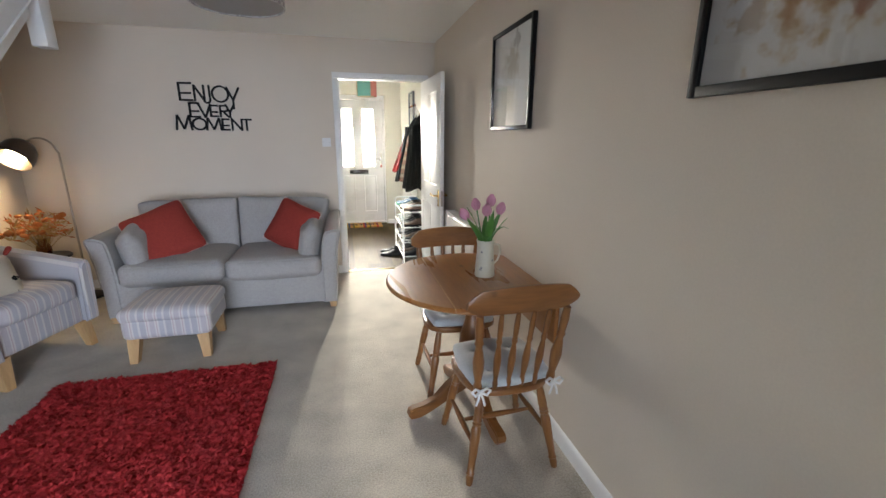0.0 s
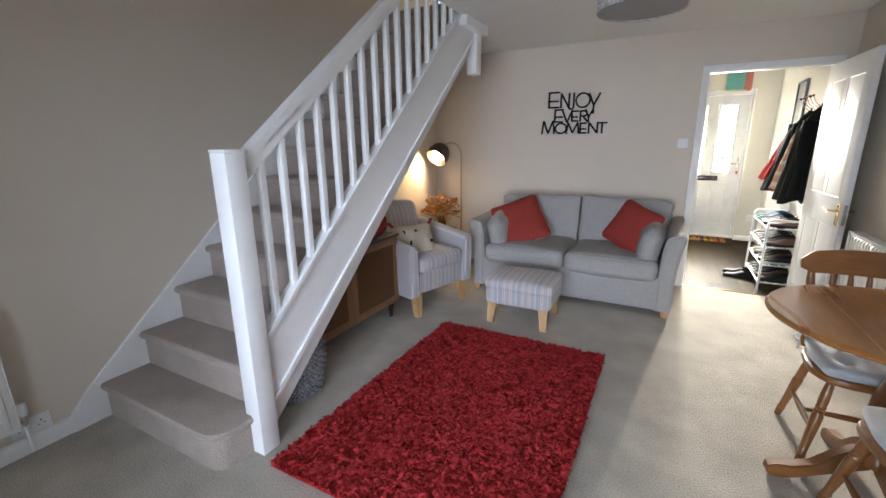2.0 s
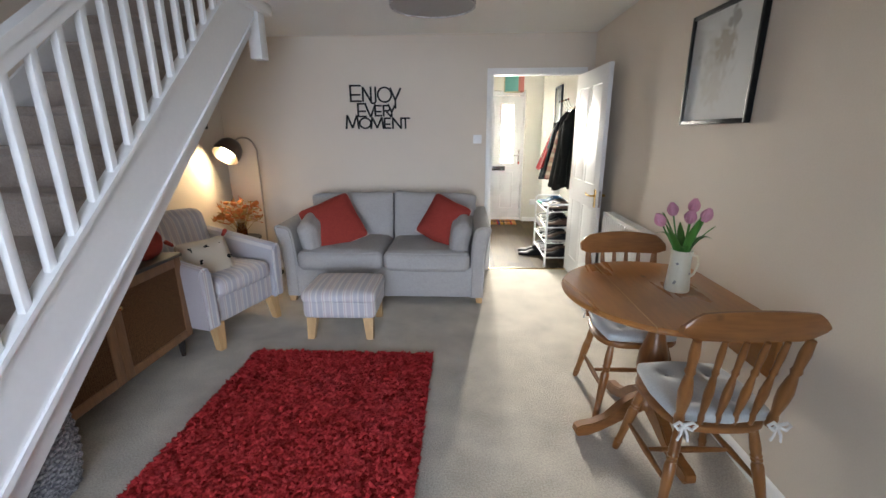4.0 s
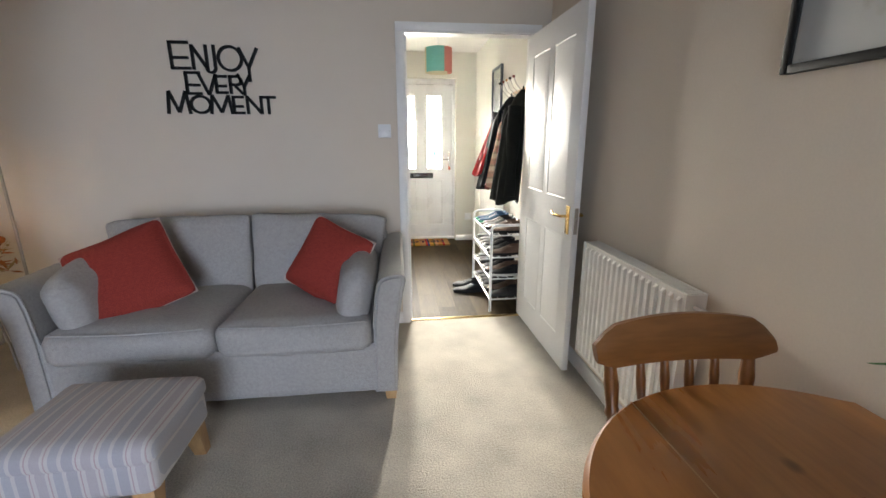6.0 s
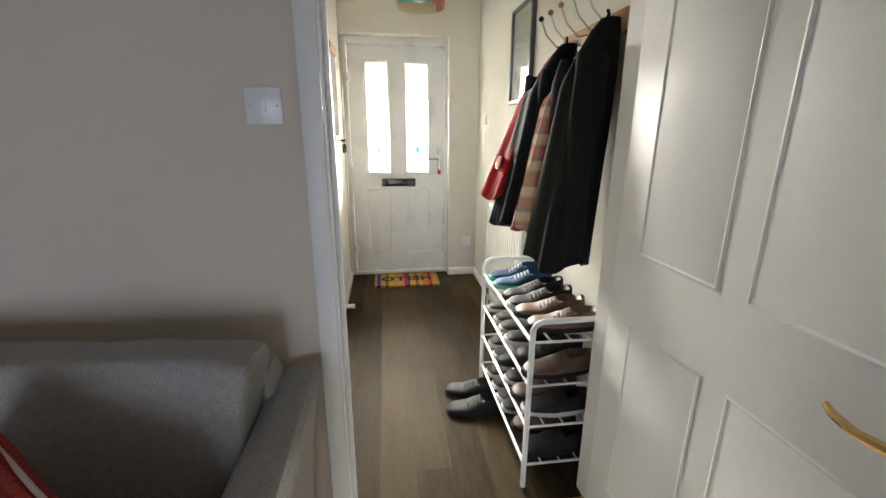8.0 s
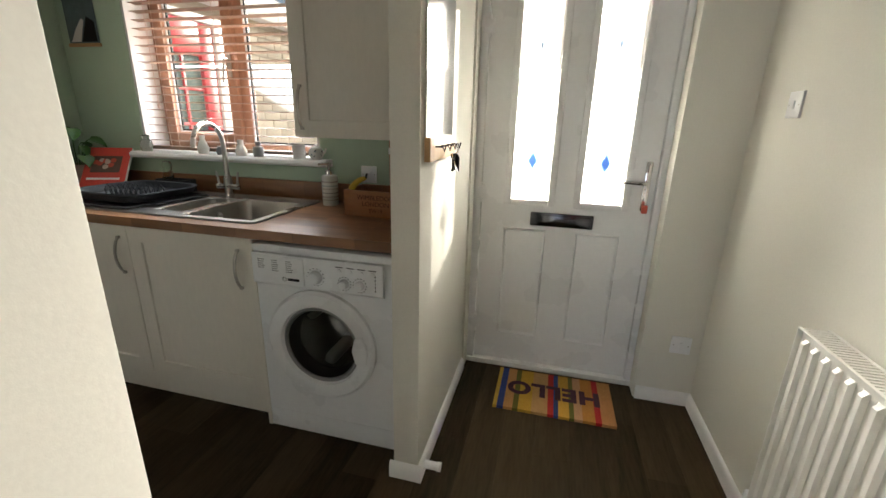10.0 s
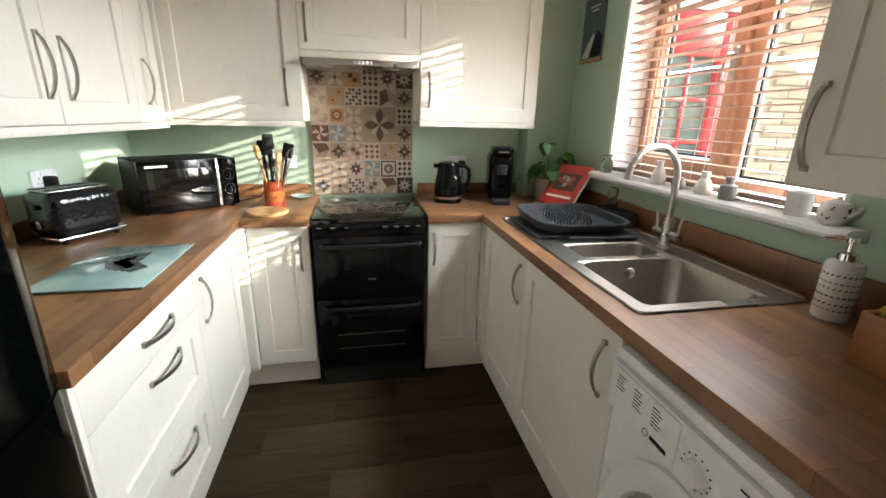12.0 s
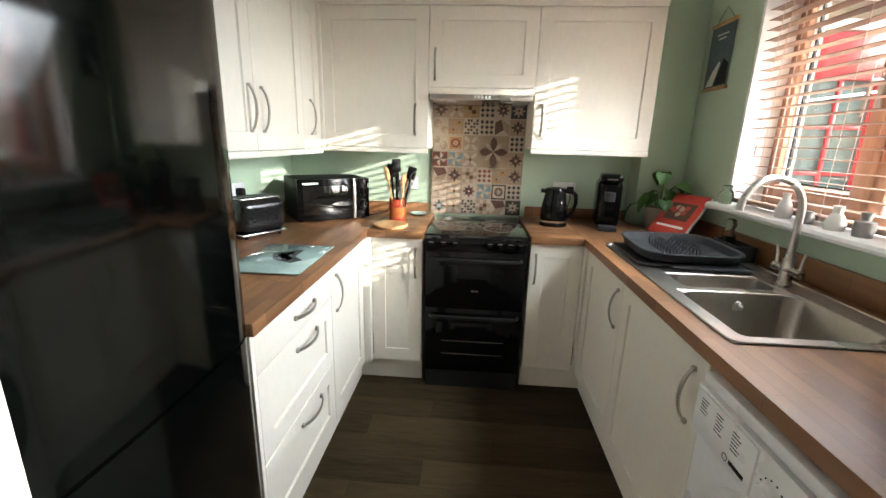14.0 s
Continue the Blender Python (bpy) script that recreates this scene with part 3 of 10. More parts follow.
# open living room door, local: hinge at origin, leaf along +x, room face -y
def living_door():
    d = thing("door_1", Matrix.Translation((-0.148, -0.012, 0.03)) @ pose(0, 0, 0, 0, 0, -88.6), "white moulded four-panel interior door standing open", "door")
    tagged(d, kind="structure")
    bm = B(); box(bm, 0, 0.838, 0.0, 0.035, 0, 1.955, 0.002)
    part("leaf", bm, WHITE, d)
    for x0, x1 in ((0.11, 0.385), (0.455, 0.73)):
        for z0, z1 in ((0.18, 0.78), (0.98, 1.82)):
            part("panel", panel_bm(x0, x1, z0, z1, -0.001, 0.008, 0.022, 0.55), WHITE, d)
            bm = panel_bm(x0, x1, z0, z1, -0.001, 0.008, 0.022, 0.55)
            part("panel", moved(bm, Matrix.Translation((0, 0.035, 0)) @ Matrix.Diagonal((1, -1, 1, 1))), WHITE, d)
    for s, y in ((-1, 0.0), (1, 0.035)):
        bm = B(); box(bm, 0.755, 0.797, y + min(0, s * 0.006), y + max(0, s * 0.006), 0.80, 0.955, 0.002)
        h = part("handle_plate", bm, BRASS, d, "polished brass backplate")
        bm = B(); rod(bm, (0.776, y, 0.90), (0.776, y + s * 0.045, 0.90), 0.008)
        tube(bm, [(0.776, y + s * 0.045, 0.90), (0.745, y + s * 0.052, 0.902), (0.71, y + s * 0.052, 0.898), (0.675, y + s * 0.05, 0.905), (0.66, y + s * 0.046, 0.912)], [0.008, 0.009, 0.008, 0.007, 0.005])
        part("lever", bm, BRASS, d, "polished brass lever")
    bm = B(); box(bm, 0.838, 0.8395, 0.008, 0.027, 0.81, 0.95); box(bm, 0.838, 0.850, 0.012, 0.023, 0.872, 0.896, 0.002)
    part("latch", bm, NICKEL, d, "steel latch plate")
    for z in (0.2, 1.65):
        bm = B(); rod(bm, (-0.004, 0.03, z), (-0.004, 0.03, z + 0.08), 0.006)
        part("hinge", bm, NICKEL, d)
    return d


living_door()


# front door
def front_door():
    y = 2.77
    d = thing("front_door", (-0.71, y, 0.0), "white composite front door with two frosted glazed panels", "door")
    bm = B()
    for x0, x1 in ((-1.165, -1.128), (-0.292, -0.262)):
        box(bm, x0, x1, y - 0.02, y + 0.06, 0.0, 2.10, 0.003)
    box(bm, -1.128, -0.292, y - 0.02, y + 0.06, 2.035, 2.10, 0.003)
    box(bm, -1.165, -0.262, y - 0.03, y + 0.08, -0.01, 0.028, 0.003)
    part("door_frame", bm, UPVC, d, "white plastic door frame", world=True)
    lights = ((-0.975, -0.78), (-0.632, -0.43))
    bm = B()
    y0, y1 = y + 0.002, y + 0.046
    box(bm, -1.124, lights[0][0], y0, y1, 0.03, 2.03)
    box(bm, lights[0][1], lights[1][0], y0, y1, 0.03, 2.03)
    box(bm, lights[1][1], -0.296, y0, y1, 0.03, 2.03)
    for a, b in lights:
        box(bm, a, b, y0, y1, 0.03, 0.97)
        box(bm, a, b, y0, y1, 1.90, 2.03)
    part("leaf", bm, UPVC, d, world=True)
    for a, b in lights:
        bm = B(); box(bm, a, b, y + 0.016, y + 0.026, 0.97, 1.90)
        pane = part("pane", bm, FROST, d, "bright frosted glass pane", world=True)
        pane.visible_shadow = False
        bm = B()
        for p0, p1, z0, z1 in ((a - 0.028, a + 0.004, 0.945, 1.925), (b - 0.004, b + 0.028, 0.945, 1.925), (a + 0.004, b - 0.004, 0.945, 0.975), (a + 0.004, b - 0.004, 1.895, 1.925)):
            box(bm, p0, p1, y - 0.01, y + 0.006, z0, z1, 0.004)
        part("glazing_bead", bm, UPVC, d, world=True)
        cx = (a + b) / 2
        for nm, sc, mt, yy in (("lead_diamond", 1.0, TEALGLASS, 0.0135), ("blue_diamond", 0.62, BLUEGLASS, 0.0105)):
            bm = B(); prism(bm, [(cx - 0.032 * sc, 1.17), (cx, 1.17 - 0.065 * sc), (cx + 0.032 * sc, 1.17), (cx, 1.17 + 0.065 * sc)], "y", y + yy, y + yy + 0.002)
            part(nm, bm, mt, pane, "stained glass diamond", world=True)
        bm = B(); prism(bm, [(cx - 0.008, 1.70), (cx, 1.682), (cx + 0.008, 1.70), (cx, 1.72)], "y", y + 0.0115, y + 0.0135)
        part("teal_diamond", bm, TEALGLASS, pane, "small teal glass diamond", world=True)
        bm = B()
        tube(bm, [(cx, y + 0.013, 0.976), (cx, y + 0.013, 1.105)], 0.0022, 6)
        tube(bm, [(a, y + 0.013, 1.17), (cx - 0.032, y + 0.013, 1.17)], 0.0022, 6)
        tube(bm, [(cx + 0.032, y + 0.013, 1.17), (b, y + 0.013, 1.17)], 0.0022, 6)
        tube(bm, [(cx, y + 0.013, 1.235), (cx + 0.012, y + 0.013, 1.28), (cx + 0.045, y + 0.013, 1.325)], 0.0018, 6)
        tube(bm, [(cx, y + 0.013, 1.235), (cx - 0.002, y + 0.013, 1.30), (cx - 0.02, y + 0.013, 1.36)], 0.0018, 6)
        dm = [(cx - 0.034, y + 0.012, 1.17), (cx, y + 0.012, 1.102), (cx + 0.034, y + 0.012, 1.17), (cx, y + 0.012, 1.238)]
        tube(bm, dm + dm[:1], 0.002, 6)
        part("lead_line", bm, LEAD, pane, "thin lead strips", world=True)
    for x0, x1 in ((-1.0, -0.78), (-0.635, -0.42)):
        part("lower_panel", panel_bm(x0, x1, 0.20, 0.82, y + 0.001, 0.008, 0.03, 2.6), UPVC, d, world=True)
    bm = B(); box(bm, -0.865, -0.555, y - 0.012, y + 0.004, 0.842, 0.912, 0.004)
    lp = part("letter_plate", bm, DARKCHROME, d, "dark chrome letter plate", world=True)
    bm = B(); box(bm, -0.85, -0.57, y - 0.018, y - 0.010, 0.852, 0.902, 0.003)
    part("flap", bm, DARKCHROME, lp, world=True)
    bm = B(); box(bm, -0.352, -0.322, y - 0.012, y + 0.003, 0.955, 1.19, 0.005)
    hp = part("handle_plate", bm, CHROME, d, "chrome handle plate", world=True)
    bm = B(); rod(bm, (-0.337, y, 1.09), (-0.337, y - 0.05, 1.09), 0.008)
    tube(bm, [(-0.337, y - 0.05, 1.09), (-0.38, y - 0.055, 1.092), (-0.45, y - 0.052, 1.092)], [0.009, 0.009, 0.006])
    part("lever", bm, CHROME, hp, world=True)
    bm = B(); box(bm, -0.342, -0.332, y - 0.035, y - 0.012, 0.975, 0.985, 0.002); box(bm, -0.35, -0.324, y - 0.05, y - 0.035, 0.95, 0.99, 0.004)
    part("key", bm, TERRA, hp, "key with a red cap in the lock", world=True)
    for z in (0.25, 1.0, 1.78):
        bm = B(); rod(bm, (-1.126, y - 0.012, z - 0.05), (-1.126, y - 0.012, z + 0.05), 0.010); box(bm, -1.15, -1.10, y - 0.022, y - 0.016, z - 0.03, z + 0.03, 0.002)
        part("hinge", bm, UPVC, d, "white flag hinge", world=True)
    return tagged(d, kind="structure")


front_door()


# kitchen window, frame and sashes
def kitchen_window():
    w = thing("window_1", (-2.56, 2.80, 1.135), "brown wood-grain kitchen window with an opening sash", "window")
    tagged(w, kind="structure")
    y0, y1 = 2.79, 2.85
    bm = B()
    box(bm, -3.14, -3.09, y0, y1, 1.135, 2.16, 0.004); box(bm, -2.035, -1.98, y0, y1, 1.135, 2.16, 0.004)
    box(bm, -3.09, -2.035, y0, y1, 1.135, 1.19, 0.004); box(bm, -3.09, -2.035, y0, y1, 2.12, 2.16, 0.004)
    box(bm, -2.56, -2.505, y0, y1, 1.19, 2.12, 0.004)
    part("window_frame", bm, WINDOWWOOD, w, world=True)
    a, b = -3.086, -2.564
    bm = B()
    for p in ((a, a + 0.052, 1.194, 2.116), (b - 0.062, b, 1.194, 2.116), (a + 0.052, b - 0.062, 1.194, 1.25), (a + 0.052, b - 0.062, 2.085, 2.116)):
        box(bm, p[0], p[1], y0 - 0.02, y1 - 0.01, p[2], p[3], 0.006)
    sash = part("sash", bm, WINDOWWOOD, w, "brown wood-grain opening sash", world=True)
    bm = B(); box(bm, -2.607, -2.585, y0 - 0.034, y0 - 0.019, 1.56, 1.68, 0.004); tube(bm, [(-2.596, y0 - 0.034, 1.655), (-2.596, y0 - 0.062, 1.652), (-2.602, y0 - 0.066, 1.60), (-2.612, y0 - 0.064, 1.53)], [0.007, 0.008, 0.007, 0.005])
    part("window_handle", bm, NICKEL, sash, "metal casement handle", world=True)
    for a, b, c, e in ((-3.034, -2.626, 1.25, 2.085), (-2.505, -2.035, 1.19, 2.12)):
        bm = B(); box(bm, a, b, y0 + 0.03, y0 + 0.036, c, e)
        p = part("pane", bm, CLEARGLASS, w, "clear window pane", world=True)
        p.visible_shadow = False
        for nm, mt, k0, k1, ya, yb in (("glazing_bead", UPVC, 0.0, 0.007, y0 + 0.006, y0 + 0.029), ("spacer_bar", BLACK, 0.007, 0.015, y0 + 0.016, y0 + 0.029)):
            bm = B()
            box(bm, a + k0, a + k1, ya, yb, c + k0, e - k0); box(bm, b - k1, b - k0, ya, yb, c + k0, e - k0)
            box(bm, a + k1, b - k1, ya, yb, c + k0, c + k1); box(bm, a + k1, b - k1, ya, yb, e - k1, e - k0)
            part(nm, bm, mt, p, "white glazing bead" if k0 == 0 else "dark spacer round the glass", world=True)
    bm = B()
    prism(bm, [(2.80, 1.105), (2.565, 1.105), (2.552, 1.112), (2.548, 1.122), (2.552, 1.134), (2.565, 1.141), (2.80, 1.141)], "x", -3.175, -1.91)
    part("window_sill", bm, WHITE, w, "white painted rounded window sill", world=True)
    bm = B()
    for a, b in ((-3.14, -3.125), (-1.995, -1.98)):
        box(bm, a, b, 2.632, 2.789, 1.142, 2.16)
    box(bm, -3.125, -1.995, 2.632, 2.789, 2.145, 2.16)
    part("reveal", bm, WHITE, w, "white painted window reveal", world=True)


kitchen_window()


def wooden_blind():
    b = thing("wooden_blind", (-2.56, 2.66, 1.2), "reddish brown wooden venetian blind with open slats", "blind")
    x0, x1, y = -3.10, -2.015, 2.665
    bm = B(); box(bm, x0, x1, y - 0.03, y + 0.03, 2.105, 2.142, 0.004)
    part("head_rail", bm, BLINDWOOD, b, world=True)
    bm = B(); box(bm, x0, x1, y - 0.028, y + 0.028, 1.152, 1.172, 0.004)
    part("bottom_rail", bm, BLINDWOOD, b, world=True)
    bm = B()
    n = 10
    tilt = radians(-2)
    prof = []
    for i in range(n + 1):
        u = -0.025 + 0.05 * i / n
        prof.append((u, 0.0016 * (1 - (u / 0.025) ** 2)))
    poly = prof + [(u, v - 0.0028) for u, v in reversed(prof)]
    poly = [(u * math.cos(tilt) - v * math.sin(tilt), u * math.sin(tilt) + v * math.cos(tilt)) for u, v in poly]
    prism(bm, poly, "x", x0, x1)
    slat = part("slat", bm, BLINDWOOD, b, at=Matrix.Translation((2.56, y - 2.66, 0.012)))
    slat.matrix_basis = Matrix.Translation((2.56, y - 2.66, 0.0))
    z = 1.205
    first = True
    while z < 2.075:
        o = slat if first else new("slat", slat.data)
        first = False
        o.parent = b
        o.matrix_basis = Matrix.Translation((2.56, y - 2.66, z - 1.2))
        z += 0.0425
    for x in (-2.95, -2.56, -2.17):
        bm = B(); rod(bm, (x, y - 0.028, 1.16), (x, y - 0.028, 2.09), 0.0012, seg=6); rod(bm, (x, y + 0.028, 1.16), (x, y + 0.028, 2.09), 0.0012, seg=6)
        part("ladder_cord", bm, PIPING, b, world=True)
    bm = B(); rod(bm, (-2.99, y - 0.035, 1.42), (-2.99, y - 0.035, 2.09), 0.0013, seg=6); lathe(bm, [(0.003, 0), (0.007, 0.005), (0.005, 0.04), (0.002, 0.045)], Matrix.Translation((-2.99, y - 0.035, 1.38)), 8)
    part("pull_cord", bm, PIPING, b, "cord with a wooden acorn", world=True)


wooden_blind()


# patio doors behind the camera
def patio_doors():
    w = thing("window_2", (-1.55, YB - 0.06, 0.0), "white framed glazed patio doors", "window")
    tagged(w, kind="structure")
    bm = B()
    for x in (-2.45, -1.575, -0.70):
        box(bm, x, x + 0.05, YB - 0.09, YB - 0.03, 0.02, 2.08, 0.003)
    box(bm, -2.40, -0.70, YB - 0.085, YB - 0.035, 0.02, 0.12); box(bm, -2.40, -0.70, YB - 0.085, YB - 0.035, 2.0, 2.08)
    part("window_frame", bm, UPVC, w, world=True)
    for a, b in ((-2.40, -1.575), (-1.525, -0.70)):
        bm = B(); box(bm, a, b, YB - 0.063, YB - 0.057, 0.12, 2.0)
        p = part("pane", bm, CLEARGLASS, w, world=True)
        p.visible_shadow = False


patio_doors()


# ---------------------------------------------------------------- stairs
RISE, GO, Y0 = 0.2, 0.2245, -3.735


def string_top(y):
    return 0.55 + 0.893 * (y + 3.46)


def staircase():
    s = thing("staircase", (-3.26, -2.4, 0.0), "carpeted straight staircase with white painted balustrade", "staircase")
    for i in range(13):
        y = Y0 + i * GO
        z = (i + 1) * RISE
        bm = B()
        prof = [(y, z - RISE), (y, z - 0.05), (y - 0.012, z - 0.045), (y - 0.024, z - 0.03), (y - 0.026, z - 0.014), (y - 0.016, z - 0.003), (y, z), (y + GO + 0.02, z), (y + GO + 0.02, z - 0.006)]
        if i == 0:
            # first tread wraps round the newel with a rounded end
            out = []
            cx, r = -2.89, 0.085
            for nose, zz in ((0.0, 0.0), (0.0, z - 0.05), (0.016, z - 0.04), (0.026, z - 0.02), (0.018, z - 0.004), (0.0, z)):
                ring = [(XL, y - nose), (cx - r * 0.2, y - nose)]
                for k in range(1, 7):
                    a = radians(-90 + 90 * k / 6)
                    ring.append((cx + (r + nose) * math.cos(a), y + r + (r + nose) * math.sin(a)))
                ring += [(cx + r + nose, y + GO), (XL, y + GO)]
                out.append([bm.verts.new((px, py, zz)) for px, py in ring])
            for p, q in zip(out, out[1:]):
                for k in range(len(p)):
                    j = (k + 1) % len(p)
                    bm.faces.new((p[k], p[j], q[j], q[k]))
            bm.faces.new(out[-1]); bm.faces.new(list(reversed(out[0])))
        else:
            prism(bm, prof, "x", XL + 0.002, -2.80)
        part("step", bm, STAIR_CARPET, s, world=True)
    # outer string with capping and bead
    ys, ye = -3.50, -1.30
    bm = B()
    prism(bm, [(ys, string_top(ys)), (ye, string_top(ye)), (ye + 0.36, string_top(ye)), (ye + 0.12, string_top(ye) - 0.245), (ys, string_top(ys) - 0.335)], "x", -2.80, -2.765)
    part("outer_string", bm, WHITE, s, "white painted stair string", world=True)
    bm = B()
    prism(bm, [(ys, string_top(ys) - 0.005), (ye + 0.1, string_top(ye + 0.1) - 0.005), (ye + 0.1, string_top(ye + 0.1) + 0.022), (ys, string_top(ys) + 0.022)], "x", -2.815, -2.748)
    part("base_rail", bm, WHITE, s, world=True)
    bm = B()
    prism(bm, [(ys, string_top(ys) - 0.335), (ye + 0.12, string_top(ye) - 0.245), (ye + 0.135, string_top(ye) - 0.225), (ys, string_top(ys) - 0.298)], "x", -2.80, -2.752)
    part("string_bead", bm, WHITE, s, world=True)
    # newel with chamfered cap
    bm = B(); box(bm, -2.83, -2.735, -3.57, -3.475, 0.0, 1.385, 0.005)
    part("newel_post", bm, WHITE, s, "square white newel post", world=True)
    bm = B(); box(bm, -2.832, -2.733, -3.572, -3.473, 1.385, 1.398, 0.004)
    part("newel_cap", bm, WHITE, s, world=True)
    # handrail
    def rail_z(y):
        return 1.397 + 0.805 * (y + 3.44)
    bm = B()
    for (xa, xb, za, zb) in ((-2.815, -2.755, -0.045, 0.0), (-2.805, -2.765, -0.105, -0.045)):
        prism(bm, [(-3.475, rail_z(-3.475) + za), (-1.25, rail_z(-1.25) + za), (-1.25, rail_z(-1.25) + zb), (-3.475, rail_z(-3.475) + zb)], "x", xa, xb)
    part("handrail", bm, WHITE, s, "white painted handrail", world=True)
    y = -3.375
    while y < -1.30:
        bm = B()
        z0, z1 = string_top(y) + 0.005, rail_z(y) - 0.09
        box(bm, -2.80, -2.768, y - 0.016, y + 0.016, z0, z1, 0.003)
        part("baluster", bm, WHITE, s, world=True)
        y += 0.1235
    # wall string
    bm = B()
    prism(bm, [(-3.90, 0.0), (-3.90, 0.085), (-3.80, 0.20), (-0.95, 0.20 + 2.85 * 0.893), (-0.95, 2.45), (-3.60, 0.0)], "x", XL + 0.001, XL + 0.022)
    part("wall_string", bm, WHITE, s, "white painted wall string", world=True)
    # drop newel and trimmer board at the ceiling
    bm = B(); box(bm, -2.83, -2.74, -1.145, -1.035, 1.985, 2.36, 0.005)
    part("drop_newel", bm, WHITE, s, "white newel drop below the ceiling", world=True)
    bm = B(); box(bm, -2.80, -2.70, -1.42, -0.99, 2.30, 2.372, 0.003)
    part("trimmer", bm, WHITE, s, "white trim at the stairwell edge", world=True)
    bm = B(); prism(bm, [(-3.5, 0.01), (-1.1, 2.20), (-1.1, 2.33), (-3.5, 0.14)], "x", XL + 0.03, -2.801)
    part("soffit", bm, WHITE, s, "white boarded underside of the stairs", world=True)


staircase()


# ---------------------------------------------------------------- living room
def sofa():
    s = thing("sofa", (-1.94, -0.52, 0.0), "grey woven two-seater sofa with oak feet and bolster cushions", "sofa")
    x0, x1 = -2.87, -1.02
    yb, yf = -0.06, -0.995
    mid = (x0 + x1) / 2
    bm = B(); soft(bm, (x1 - x0 - 0.10, 0.89, 0.285), 0.025, Matrix.Translation((mid, -0.535, 0.1975)), 12, rough=0.003)
    part("base", bm, SOFA, s, world=True)
    bm = B(); soft(bm, (x1 - x0 - 0.2, 0.16, 0.60), 0.05, Matrix.Translation((mid, -0.14, 0.47)) @ pose(0, 0, 0, -4), 12, rough=0.004)
    part("back_frame", bm, SOFA, s, world=True)
    # arms that flare outwards to a sloping padded top
    for sgn, xa in ((-1, x0), (1, x1)):
        bm = B()
        outer = [(xa - sgn * u, z) for u, z in ((0.055, 0.055), (0.052, 0.30), (0.04, 0.46), (0.018, 0.60), (0.002, 0.665), (0.004, 0.685))]
        top = [(xa - sgn * 0.018, 0.697), (xa - sgn * 0.07, 0.694), (xa - sgn * 0.115, 0.678), (xa - sgn * 0.135, 0.655)]
        inner = [(xa - sgn * 0.15, 0.58), (xa - sgn * 0.165, 0.42), (xa - sgn * 0.17, 0.055)]
        prism(bm, outer + top + inner, "y", yf, yb)
        bmesh.ops.bevel(bm, geom=[e for e in bm.edges if abs((e.verts[0].co - e.verts[1].co).y) < 1e-4], offset=0.016, segments=3, affect="EDGES")
        for v in bm.verts:
            v.co.z += 0.02 * max(0, (v.co.z - 0.4) / 0.3) * min(1, max(0, (v.co.y - yf) / 0.8))
        arm = part("arm", bm, SOFA, s, world=True)
        bm = B(); tube(bm, [(x, yf + 0.004, z) for x, z in outer[1:] + top + inner[:2]], 0.0045, 6)
        part("piping", bm, SOFA, arm, "stitched seam round the arm front", world=True)
    for sgn in (-1, 1):
        cx = mid + sgn * 0.378
        bm = B(); soft(bm, (0.75, 0.74, 0.185), 0.06, Matrix.Translation((cx, -0.65, 0.385)), 16, (0.0, 0.014, 0.022), 0.006, seed=sgn)
        c = part("seat_cushion", bm, SOFA, s, world=True)
        for z in (0.462, 0.318):
            bm = B()
            tube(bm, [(cx + a * 0.345, -0.65 - b * 0.356, z + 0.004 * abs(a)) for a, b in ((-1, 0.98), (-0.5, 1.012), (0, 1.022), (0.5, 1.012), (1, 0.98))], 0.0045, 6)
            part("piping", bm, SOFA, c, world=True)
        # back cushions widen and sag outwards to their top corners
        bm = B(); soft(bm, (0.745, 0.19, 0.475), 0.032, None, 18, (0.0, 0.045, 0.006), 0.010, seed=5 + sgn)
        for v in bm.verts:
            up = (v.co.z + 0.235) / 0.47
            out = max(0.0, v.co.x * sgn / 0.37)
            v.co.x += sgn * 0.075 * out * up
            v.co.z -= 0.022 * out * out * up
            v.co.z += 0.012 * max(0, -v.co.x * sgn / 0.37) ** 2 * up
        moved(bm, Matrix.Translation((cx, -0.275, 0.642)) @ pose(0, 0, 0, -10, 0, 0))
        bk = part("back_cushion", bm, SOFA, s, world=True)
        bm = B(); m_b = Matrix.Translation((cx, -0.275, 0.642)) @ pose(0, 0, 0, -10, 0, 0)
        tube(bm, [m_b @ Vector((sgn * u * 0.36 + sgn * 0.08 * max(0, u), -0.085, 0.222 - 0.022 * max(0, u) ** 2 + 0.012 * max(0, -u) ** 2)) for u in (-0.95, -0.5, 0, 0.5, 0.95)], 0.0045, 6)
        part("piping", bm, SOFA, bk, world=True)
    for sgn, xa in ((-1, x0 + 0.255), (1, x1 - 0.255)):
        bm = B(); soft(bm, (0.155, 0.46, 0.31), 0.074, Matrix.Translation((xa, -0.735, 0.585)) @ pose(0, 0, 0, 7, sgn * 10, 0), 14, (0.02, 0.01, 0.02), 0.012, seed=8 + sgn)
        part("bolster_cushion", bm, SOFA, s, world=True)
    for x in (x0 + 0.09, x1 - 0.09):
        for y in (yf + 0.055, yb - 0.08):
            bm = B()
            lathe(bm, [(0.034, 0.0), (0.05, 0.085)], Matrix.Translation((x, y, 0)) @ pose(0, 0, 0, 0, 0, 45), 4)
            part("foot", bm, OAK, s, "pale oak tapered foot", world=True)


sofa()


